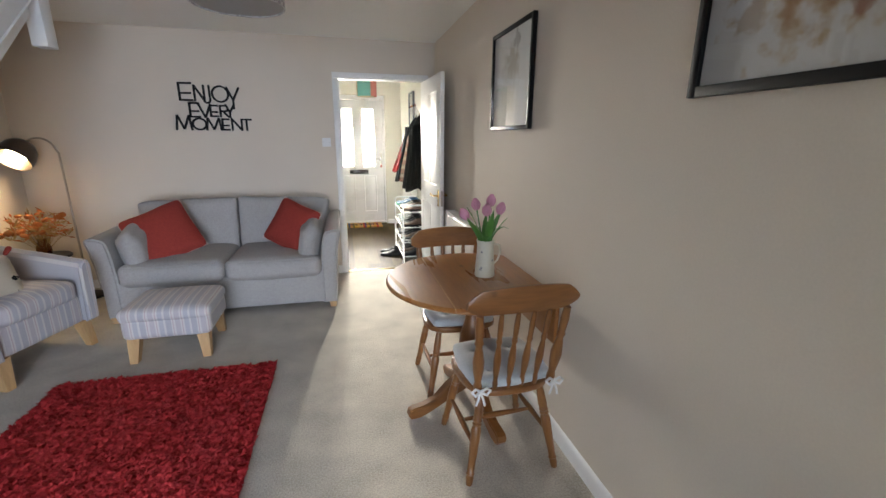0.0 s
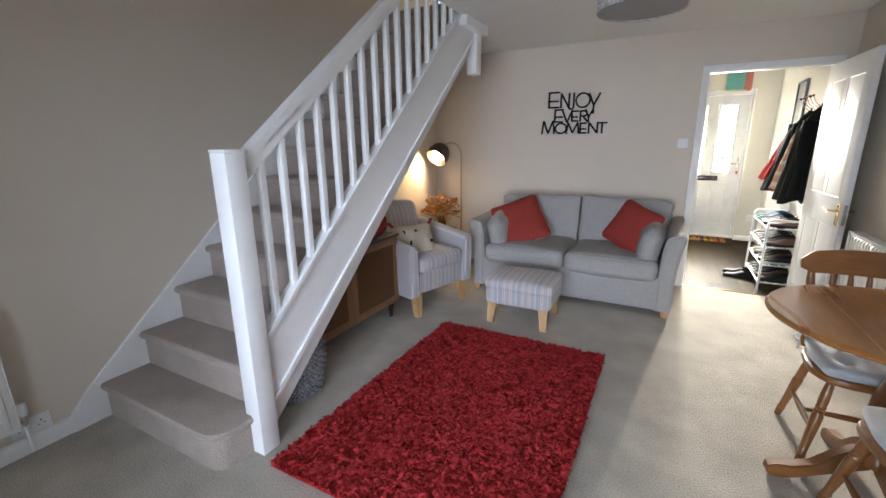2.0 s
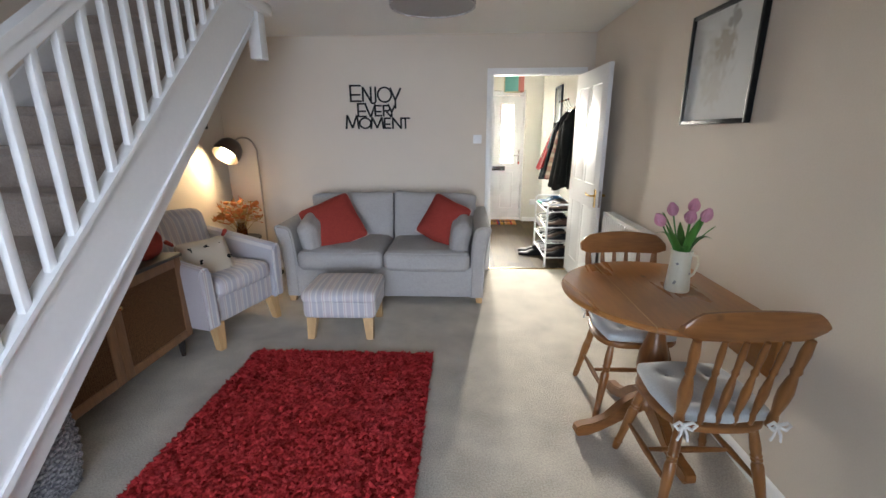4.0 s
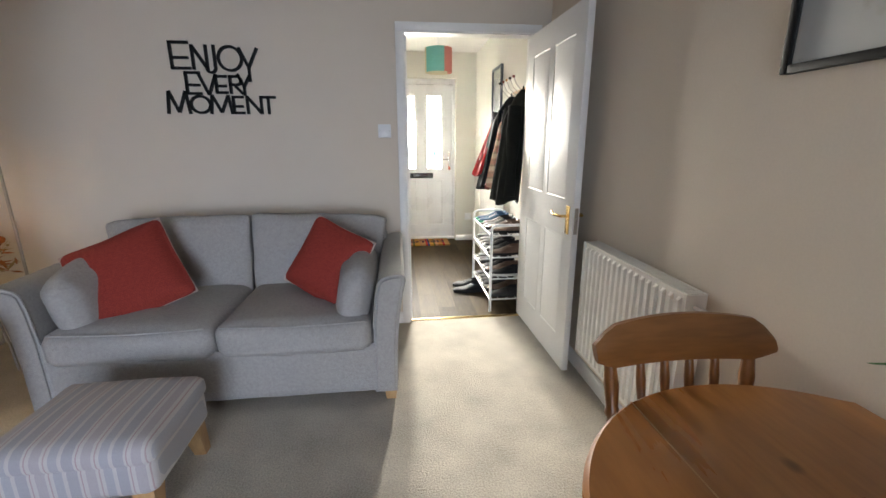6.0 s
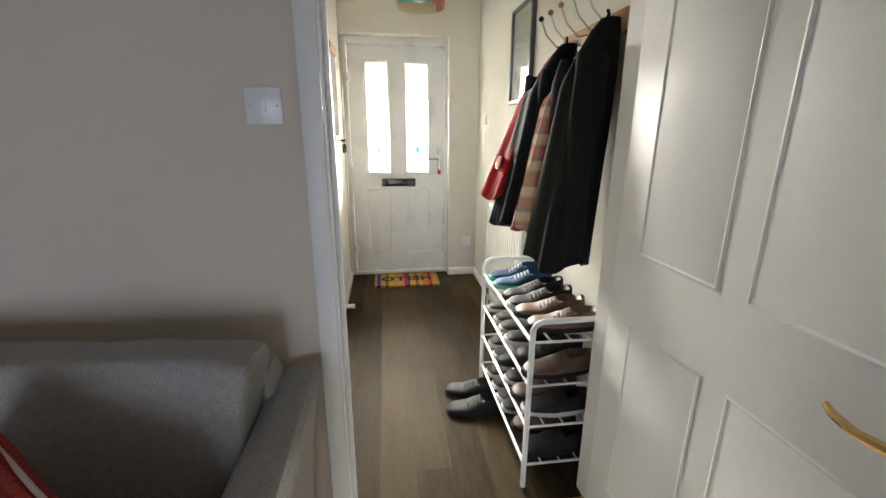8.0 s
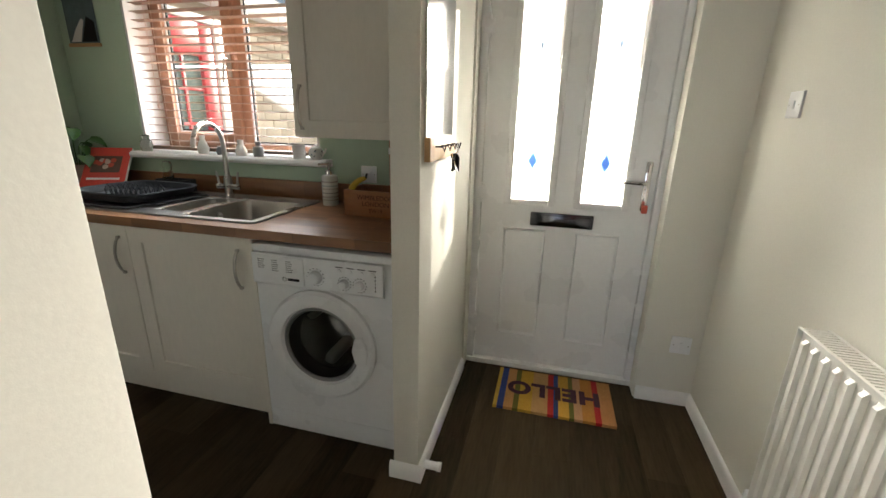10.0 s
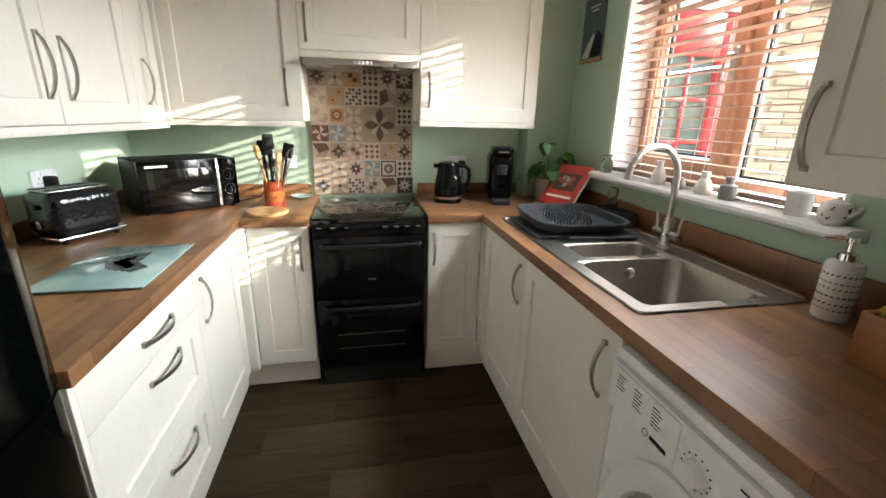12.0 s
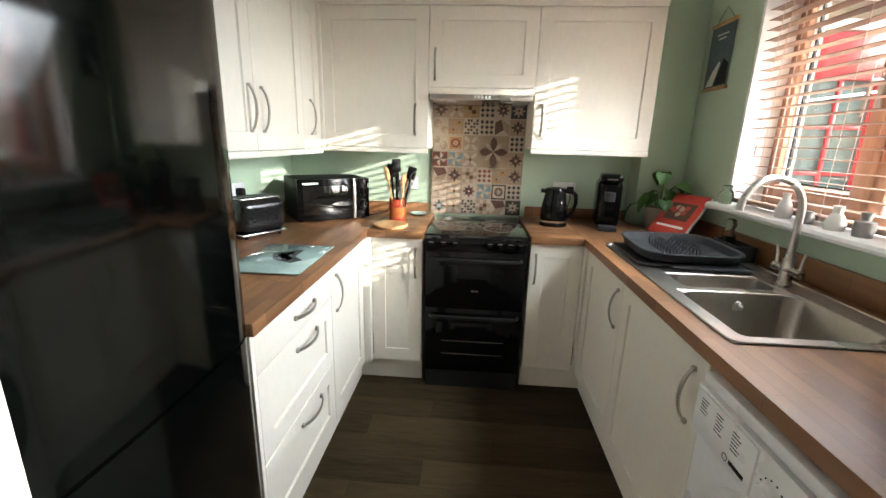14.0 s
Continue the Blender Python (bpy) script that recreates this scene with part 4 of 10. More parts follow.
def throw_cushion(m, material, label, edge=None, size=0.44, group="", nm="cushion"):
    c = thing(nm, m, label, "cushion", group)
    bm = B(); soft(bm, (size, size, 0.15), 0.045, None, 16, (0, 0, 0.02), 0.006, 0.72, seed=size * 10)
    body = part("cover", bm, material, c)
    if edge:
        bm = B()
        h = size / 2 - 0.003
        pts = []
        for k in range(4):
            a = radians(90 * k)
            for i in range(10):
                u = -1 + 2 * i / 10
                p = Vector((h, h * u, 0))
                p.x *= 1 - 0.036 * (1 - u * u)
                pts.append(pose(0, 0, 0, 0, 0, 90 * k) @ p)
        tube(bm, pts, 0.005, 6, closed=True)
        part("piping", bm, edge, c)
    return c


throw_cushion(Matrix.Translation((-2.455, -0.68, 0.65)) @ pose(0, 0, 0, 56, 0, 10) @ pose(0, 0, 0, 0, 0, 25), REDCLOTH, "brick red cushion with pale piping leaning on a sofa", PIPING, 0.49, "red cushions on the sofa")
throw_cushion(Matrix.Translation((-1.437, -0.635, 0.675)) @ pose(0, 0, 0, 62, 0, -24) @ pose(0, 0, 0, 0, 0, -20), REDCLOTH, "brick red cushion with pale piping tilted against a bolster", PIPING, 0.42, "red cushions on the sofa")


def tapered_foot(x, y, h, lean=(0, 0), r=(0.024, 0.036)):
    bm = B()
    lo = Vector((x + lean[0], y + lean[1], 0)); hi = Vector((x, y, h))
    rings = []
    for c, rr in ((lo, r[0]), (hi, r[1])):
        rings.append([bm.verts.new(c + Vector((a * rr, b * rr, 0))) for a, b in ((-1, -1), (1, -1), (1, 1), (-1, 1))])
    for i in range(4):
        j = (i + 1) % 4
        bm.faces.new((rings[0][i], rings[0][j], rings[1][j], rings[1][i]))
    bm.faces.new(list(reversed(rings[0]))); bm.faces.new(rings[1])
    return bm


def footstool():
    s = thing("footstool", Matrix.Translation((-2.15, -1.46, 0)) @ pose(0, 0, 0, 0, 0, 1), "striped ticking footstool with oak feet", "footstool")
    bm = B(); soft(bm, (0.53, 0.44, 0.155), 0.04, Matrix.Translation((0, 0, 0.235)), 14, (0, 0, 0.0), 0.002)
    part("body", bm, TICK, s)
    bm = B(); soft(bm, (0.545, 0.455, 0.09), 0.04, Matrix.Translation((0, 0, 0.322)), 16, (0, 0, 0.022), 0.003)
    part("padded_top", bm, TICK, s)
    for a in (-1, 1):
        for b in (-1, 1):
            part("foot", tapered_foot(a * 0.205, b * 0.165, 0.165, (a * 0.012, b * 0.03)), OAK, s, "pale oak foot")


footstool()


def armchair():
    # local: faces -y
    s = thing("armchair", Matrix.Translation((-3.16, -1.49, 0)) @ pose(0, 0, 0, 0, 0, 74), "striped ticking armchair with oak feet under the stairs", "armchair")
    bm = B(); soft(bm, (0.56, 0.66, 0.20), 0.03, Matrix.Translation((0, 0.02, 0.28)), 12, rough=0.002)
    part("base", bm, TICK, s)
    bm = B(); soft(bm, (0.50, 0.58, 0.14), 0.045, Matrix.Translation((0, -0.05, 0.43)), 14, (0, 0.01, 0.02), 0.003)
    part("seat_cushion", bm, TICK, s)
    bm = B(); soft(bm, (0.54, 0.16, 0.56), 0.07, Matrix.Translation((0, 0.30, 0.60)) @ pose(0, 0, 0, -10), 14, (0, 0.03, 0.02), 0.003)
    part("backrest", bm, TICK, s)
    for a in (-1, 1):
        bm = B()
        prof = [(0.18, 0.0), (0.56, 0.0), (0.60, 0.015), (0.615, 0.05), (0.60, 0.085), (0.56, 0.10), (0.18, 0.10)]
        prism(bm, [((a * 0.27 + a * (u - 0.0)) + a * 0.05 * max(0, (z - 0.35) / 0.25) * 0.4, z) for z, u in prof], "y", -0.34, 0.36)
        for v in bm.verts:
            if v.co.y > 0 and v.co.z > 0.5:
                v.co.z += 0.10
        bmesh.ops.bevel(bm, geom=[e for e in bm.edges if abs((e.verts[0].co - e.verts[1].co).y) < 1e-4], offset=0.016, segments=3, affect="EDGES")
        part("arm", bm, TICK, s)
    for a in (-1, 1):
        for b, yy in ((-1, -0.28), (1, 0.28)):
            part("foot", tapered_foot(a * 0.27, yy, 0.19, (a * 0.015, b * 0.03)), OAK, s, "pale oak foot")


armchair()


def patterned_cushion():
    c = throw_cushion(Matrix.Translation((-3.10, -1.60, 0.555)) @ pose(0, 0, 0, 0, 0, 60) @ pose(0, 0, 0, 62), LINEN, "cream linen cushion with small dark printed motifs and red tassels", None, 0.36, nm="printed_cushion")
    rnd = random.Random(4)
    for i in range(3):
        for j in range(3):
            bm = B()
            cx, cy = (i - 1) * 0.10 + (0.02 if j % 2 else -0.01), (j - 1) * 0.10
            for k in range(4):
                a = rnd.uniform(0, 360)
                soft(bm, (0.030, 0.011, 0.006), 0.0025, Matrix.Translation((cx + rnd.uniform(-0.01, 0.01), cy + rnd.uniform(-0.01, 0.01), 0.092 - 0.95 * (cx * cx + cy * cy))) @ pose(0, 0, 0, 0, 0, a), 2)
            part("motif", bm, BLACK, c, "dark printed motif")
    for a, b in ((-1, -1), (1, -1), (-1, 1), (1, 1)):
        bm = B(); lathe(bm, [(0.004, 0.0), (0.012, 0.01), (0.016, 0.05), (0.012, 0.065)], Matrix.Translation((a * 0.172, b * 0.172, 0)) @ pose(0, 0, 0, 0, 90, 45 + (90 if a * b < 0 else 0) + (180 if b < 0 else 0)), 8)
        part("tassel", bm, REDCLOTH, c, "dark red tassel")


patterned_cushion()


def sideboard():
    s = thing("sideboard", (-3.42, -2.45, 0), "walnut sideboard with two woven rattan doors under the stairs", "sideboard")
    x0, x1, ya, yb = -3.70, -3.10, -3.04, -1.885
    bm = B()
    box(bm, x0, x1 - 0.022, ya, ya + 0.02, 0.13, 0.69); box(bm, x0, x1 - 0.022, yb - 0.02, yb, 0.13, 0.69)
    box(bm, x0, x1 - 0.022, ya + 0.02, yb - 0.02, 0.13, 0.15); box(bm, x0, x0 + 0.015, ya + 0.02, yb - 0.02, 0.15, 0.69)
    part("body", bm, WALNUT, s, world=True)
    bm = B(); box(bm, x0 - 0.01, x1 + 0.012, ya - 0.01, yb + 0.01, 0.69, 0.712, 0.004)
    part("top", bm, DARKWOOD, s, "black stained top", world=True)
    mid = (ya + yb) / 2
    for a, b, hy in ((ya, mid - 0.002, mid - 0.03), (mid + 0.002, yb, mid + 0.03)):
        bm = B(); f = 0.055
        box(bm, x1 - 0.02, x1, a, a + f, 0.135, 0.685, 0.003); box(bm, x1 - 0.02, x1, b - f, b, 0.135, 0.685, 0.003)
        box(bm, x1 - 0.02, x1, a + f, b - f, 0.135, 0.135 + f, 0.003); box(bm, x1 - 0.02, x1, a + f, b - f, 0.685 - f, 0.685, 0.003)
        d = part("door", bm, WALNUT, s, world=True)
        bm = B(); box(bm, x1 - 0.014, x1 - 0.008, a + f, b - f, 0.135 + f, 0.685 - f)
        part("rattan_panel", bm, RATTAN, d, "woven brown rattan", world=True)
        bm = B()
        z = 0.196
        while z < 0.625:
            tube(bm, [(x1 - 0.0075, a + f, z), (x1 - 0.0075, b - f, z)], 0.0028, 5)
            z += 0.0135
        tagged(part("cane_strands", bm, RATTAN, d, "woven cane strands", world=True), kind="stuff")
        bm = B(); rod(bm, (x1, hy, 0.56), (x1 + 0.018, hy, 0.56), 0.004); lathe(bm, [(0.004, 0), (0.011, 0.004), (0.011, 0.010), (0.0, 0.013)], Matrix.Translation((x1 + 0.016, hy, 0.56)) @ pose(0, 0, 0, 0, 90, 0), 14)
        part("knob", bm, BRASS, d, "small brass knob", world=True)
    for x in (x0 + 0.05, x1 - 0.05):
        for y in (ya + 0.06, yb - 0.06):
            bm = B(); lathe(bm, [(0.014, 0.0), (0.026, 0.13)], Matrix.Translation((x, y, 0)), 14)
            part("leg", bm, DARKWOOD, s, "short black leg", world=True)


sideboard()


def red_bag():
    s = thing("red_bag", Matrix.Translation((-3.27, -2.0, 0.712)) @ pose(0, 0, 0, 0, 0, 8) @ Matrix.Diagonal((0.8, 0.72, 0.95, 1)), "dark red gathered cloth bag on the sideboard", "bag")
    bm = B(); soft(bm, (0.26, 0.30, 0.16), 0.06, Matrix.Translation((0, 0, 0.08)), 14, (0.02, 0.02, 0.02), 0.025, seed=3)
    part("body", bm, REDCLOTH, s)
    bm = B(); tube(bm, [(-0.08, 0.10, 0.15), (-0.05, 0.03, 0.19), (0.0, -0.05, 0.185), (0.05, -0.11, 0.15)], 0.012)
    part("strap", bm, REDCLOTH, s)


red_bag()


def basket():
    s = thing("woven_basket", (-3.06, -3.10, 0), "grey and white woven basket under the stairs", "basket")
    rnd = random.Random(2)
    bm = B()
    for k in range(18):
        z = 0.012 + k * 0.021
        r = 0.175 + 0.028 * math.sin(math.pi * k / 19) - 0.012 * (k / 18)
        n = 44
        pts = []
        for i in range(n):
            a = 2 * math.pi * i / n
            rr = r + 0.0045 * math.cos(a * 22 + math.pi * (k % 2))
            pts.append((rr * math.cos(a), rr * math.sin(a), z + 0.003 * math.sin(a * 22)))
        tube(bm, pts, 0.0105, 6, closed=True)
    tagged(part("wall", bm, BASKET, s), kind="stuff")
    bm = B(); lathe(bm, [(0.0, 0.004), (0.18, 0.004), (0.18, 0.012), (0.0, 0.012)], None, 24)
    part("bottom", bm, BASKET, s)


BASKET = weave("grey_white_rope", (0.45, 0.45, 0.46), (0.085, 0.09, 0.11), 62, 0.9)
basket()


def floor_lamp():
    s = thing("floor_lamp", (-3.31, -0.24, 0), "dark metal arc floor lamp with a lit dome shade", "lamp")
    bm = B(); lathe(bm, [(0.0, 0.0), (0.125, 0.0), (0.125, 0.018), (0.03, 0.024), (0.012, 0.03), (0.0, 0.03)], None, 28)
    part("base", bm, BLACK, s)
    top = 1.30
    pts = [(0, 0, 0.02), (0, 0, 0.7), (0, 0, top)] + [tuple(p) for p in arc((-0.12, -0.02, top), 0.12, 12, 175, 10)] + [(-0.245, -0.03, top - 0.01)]
    bm = B(); tube(bm, pts, 0.0085, 10)
    part("stem", bm, NICKEL, s, "dark curved metal stem")
    head = Matrix.Translation((-0.245, -0.05, top + 0.015)) @ pose(0, 0, 0, -46, 14, 0) @ Matrix.Scale(1.28, 4)
    bm = B()
    prof = [(0.10, -0.075), (0.099, -0.03), (0.088, 0.02), (0.062, 0.055), (0.03, 0.072), (0.012, 0.078)]
    lathe(bm, prof + [(r - 0.004, z - 0.004) for r, z in reversed(prof)], head, 28, cap=False)
    sh = part("shade", bm, [mat("lamp_shade_bronze", (0.10, 0.075, 0.055), 0.3, 0.7)], s, "dark bronze dome shade")
    bm = B(); lathe(bm, [(0.0, -0.068), (0.04, -0.06), (0.055, -0.035), (0.045, 0.0), (0.02, 0.03), (0.012, 0.05), (0.0, 0.05)], head, 20)
    part("bulb", bm, BULB, s, "glowing warm bulb")


floor_lamp()
spot = bpy.data.lights.new("floor_lamp_light", "SPOT")
spot.energy, spot.color, spot.spot_size, spot.spot_blend, spot.shadow_soft_size = 6, (1.0, 0.72, 0.40), radians(104), 0.25, 0.03
lamp_ob = new("floor_lamp_light", spot)
lamp_ob.matrix_world = look((-3.60, -0.36, 1.265), (-3.74, -0.90, 0.62))


def side_table():
    s = thing("side_table", (-3.47, -0.42, 0), "small round dark side table", "table")
    bm = B(); lathe(bm, [(0.0, 0.43), (0.17, 0.43), (0.175, 0.44), (0.17, 0.45), (0.0, 0.45)], None, 28)
    part("tabletop", bm, DARKWOOD, s)
    for k in range(3):
        a = radians(30 + 120 * k)
        bm = B(); rod(bm, (0.15 * math.cos(a), 0.15 * math.sin(a), 0), (0.08 * math.cos(a), 0.08 * math.sin(a), 0.43), 0.010, 0.014)
        part("leg", bm, DARKWOOD, s)


side_table()


def dried_flowers():
    s = thing("flower_vase", (-3.46, -0.44, 0.45), "amber glass vase of dried orange flowers and grasses", "vase")
    bm = B()
    prof = [(0.035, 0), (0.048, 0.02), (0.052, 0.06), (0.045, 0.10), (0.03, 0.13), (0.034, 0.15)]
    lathe(bm, prof + [(r - 0.004, z + 0.003) for r, z in reversed(prof)], None, 20, cap=False)
    part("vase", bm, AMBER, s)
    rnd = random.Random(11)
    for k in range(78):
        a, lean = rnd.uniform(0, 2 * math.pi), rnd.uniform(0.04, 0.25)
        h = rnd.uniform(0.24, 0.40) - 0.25 * lean
        tip = Vector((lean * math.cos(a), lean * math.sin(a), h))
        bm = B(); tube(bm, [(0, 0, 0.02), tip * 0.5 + Vector((0, 0, 0.04)), tip], [0.0016, 0.0014, 0.001], 5)
        st = part("stem", bm, STRAW, s)
        bm = B()
        if k % 5 == 0:
            soft(bm, (0.05, 0.05, 0.035), 0.016, Matrix.Translation(tip) @ pose(0, 0, 0, rnd.uniform(-40, 40), rnd.uniform(-40, 40), 0), 5, rough=0.02, seed=k)
            part("flower_head", bm, ORANGE, st)
        else:
            n = rnd.randint(3, 6)
            for i in range(n):
                d = Vector((rnd.uniform(-1, 1), rnd.uniform(-1, 1), rnd.uniform(-0.3, 1))).normalized()
                p = tip * rnd.uniform(0.7, 1.0)
                q = p + d * rnd.uniform(0.05, 0.11)
                sd = d.orthogonal().normalized() * 0.008
                mid = (p + q) / 2
                bm.faces.new([bm.verts.new(p), bm.verts.new(mid + sd), bm.verts.new(q), bm.verts.new(mid - sd)])
            part("leaf_spray", bm, STRAW if k % 2 else ORANGE, st)


dried_flowers()


def rug():
    s = thing("rug", (-2.05, -2.755, 0.0), "deep red shaggy pile rug on the carpet", "rug")
    hx, hy = 0.595, 0.845
    bm = B(); box(bm, -hx, hx, -hy, hy, 0.001, 0.016, 0.004)
    part("backing", bm, RUGBASE, s)
    # tufts of several strands that lean the same way
    rg = np.random.default_rng(5)
    tufts, strands = 32000, 4
    cx, cy = rg.uniform(-hx, hx, tufts), rg.uniform(-hy, hy, tufts)
    drift = np.array([noise.noise(Vector((x * 6, y * 6, 0.3))) for x, y in zip(cx, cy)])
    turn = np.repeat(drift * 1.5 + rg.uniform(-3.14, 3.14, tufts), strands)
    tall = np.repeat(rg.uniform(0.022, 0.036, tufts), strands)
    lean = np.repeat(rg.uniform(0.007, 0.013, tufts), strands)
    n = tufts * strands
    px, py = np.repeat(cx, strands) + rg.normal(0, 0.0034, n), np.repeat(cy, strands) + rg.normal(0, 0.0034, n)
    ang = turn + rg.normal(0, 0.35, n)
    base = np.stack([px, py, np.full(n, 0.010)], 1)
    way = np.stack([np.cos(ang), np.sin(ang), np.zeros(n)], 1)
    side = np.stack([-np.sin(ang), np.cos(ang), np.zeros(n)], 1) * (0.0030 + 0.0014 * rg.random((n, 1)))
    mid = base + way * (lean * 0.5)[:, None] + np.stack([np.zeros(n), np.zeros(n), tall * 0.85], 1)
    tip = base + way * (lean * 1.9)[:, None] + np.stack([np.zeros(n), np.zeros(n), tall * (0.85 + 0.15 * rg.random(n))], 1)
    verts = np.concatenate([base - side * 0.8, base + side * 0.8, mid + side * 1.25, mid - side * 1.25, tip], 1).reshape(-1, 3)
    idx = np.arange(n)[:, None] * 5
    quads = np.concatenate([idx, idx + 1, idx + 2, idx + 3], 1).tolist()
    tris = np.concatenate([idx + 3, idx + 2, idx + 4], 1).tolist()
    me = bpy.data.meshes.new("pile")
    me.from_pydata(verts.tolist(), [], quads + tris)
    me.materials.append(SHAG)
    me.polygons.foreach_set("use_smooth", [True] * len(me.polygons))
    o = new("pile", me)
    o.parent = s
    tagged(o, "deep red shaggy pile", kind="stuff")


def shag_material():
    m, nt, nd, ln, bs = nodes_of("red_shag_pile")
    g = nd.new("ShaderNodeNewGeometry")
    big = tex(nt, "Noise", 5, coords(nt), Detail=3)
    c = ramp(nt, g.outputs["Random Per Island"], (0, (0.31, 0.015, 0.019)), (0.5, (0.40, 0.026, 0.030)), (1, (0.50, 0.046, 0.047)))
    c = blend(nt, c, ramp(nt, big.outputs["Fac"], (0.35, (0.2, 0.014, 0.014)), (0.65, (0.42, 0.04, 0.036))), 0.12)
    ln.new(c, bs.inputs["Base Color"])
    bs.inputs["Roughness"].default_value = 0.9
    bs.inputs["Specular IOR Level"].default_value = 0.1
    return m


SHAG = shag_material()
rug()


# dining table
def dining_table():
    cx, cy, r = -0.335, -2.56, 0.452
    s = thing("dining_table", (cx, cy, 0), "round drop-leaf antique pine pedestal table against the wall", "table")
    top, thick = 0.755, 0.026

    def slab(xa, xb):
        bm = B()
        pts = []
        ya = math.sqrt(max(0, r * r - xa * xa)); yb = math.sqrt(max(0, r * r - xb * xb))
        n = 26
        for i in range(n + 1):
            x = xa + (xb - xa) * (i / n) if abs(xa) < r - 1e-6 else xa + (xb - xa) * (1 - math.cos(math.pi / 2 * i / n))
            pts.append((x, -math.sqrt(max(0, r * r - x * x))))
        pts2 = [(x, -y) for x, y in reversed(pts)]
        allp = pts + ([p for p in pts2 if p not in pts])
        out = []
        for inset, z in ((0.012, top - thick), (0.003, top - thick + 0.006), (0.0, top - thick / 2), (0.003, top - 0.006), (0.010, top)):
            k = (r - inset) / r
            out.append([bm.verts.new((x if abs(x - xb) < 1e-6 or abs(x - xa) < 1e-6 and abs(xa) < r - 1e-6 else x * k, y * k, z)) for x, y in allp])
        for p, q in zip(out, out[1:]):
            for i in range(len(p)):
                j = (i + 1) % len(p)
                bm.faces.new((p[i], p[j], q[j], q[i]))
        bm.faces.new(out[-1]); bm.faces.new(list(reversed(out[0])))
        return bm
    part("leaf", slab(-r, -0.2035), PINE_Y, s, "raised half-moon leaf")
    part("tabletop", slab(-0.2015, 0.292), PINE_Y, s)
    bm = B(); box(bm, -0.2042, -0.2008, -0.398, 0.398, top - 0.004, top + 0.0006)
    part("joint", bm, OAK, s, "pale joint between top and leaf")
    bm = B(); box(bm, 0.296, 0.318, -0.33, 0.33, 0.50, 0.735, 0.006)
    part("drop_leaf", bm, PINE_Y, s, "lowered leaf against the wall")
    bm = B(); box(bm, -0.17, 0.22, -0.28, 0.28, 0.69, 0.728, 0.004)
    part("apron", bm, PINE, s)
    bm = B(); lathe(bm, [(0.06, 0.14), (0.062, 0.17), (0.05, 0.19), (0.04, 0.22), (0.058, 0.28), (0.072, 0.36), (0.066, 0.43), (0.045, 0.50), (0.036, 0.55), (0.05, 0.575), (0.05, 0.60), (0.035, 0.62), (0.052, 0.68), (0.055, 0.70)], None, 24)
    part("pedestal", bm, PINE_Z, s, "turned pine pedestal")
    for k in range(4):
        a = 8 + 90 * k
        m = pose(0, 0, 0, 0, 0, a)
        bm = B()
        up = [(0.03, 0.215), (0.09, 0.20), (0.15, 0.155), (0.21, 0.095), (0.28, 0.068), (0.335, 0.062), (0.36, 0.05)]
        lo = [(0.365, 0.02), (0.35, 0.0), (0.30, 0.0), (0.24, 0.022), (0.17, 0.055), (0.10, 0.09), (0.03, 0.12)]
        prism(bm, up + lo, "y", -0.026, 0.026, m)
        bmesh.ops.bevel(bm, geom=[e for e in bm.edges if abs((m.inverted() @ e.verts[0].co).y - (m.inverted() @ e.verts[1].co).y) < 1e-4], offset=0.006, segments=2, affect="EDGES")
        part("foot", bm, PINE, s, "curved pine foot")


PINE_Y = wood("antique_pine_top", (0.46, 0.20, 0.052), (0.27, 0.10, 0.023), "y", 0.30, 7.0, 0.3, True)
dining_table()


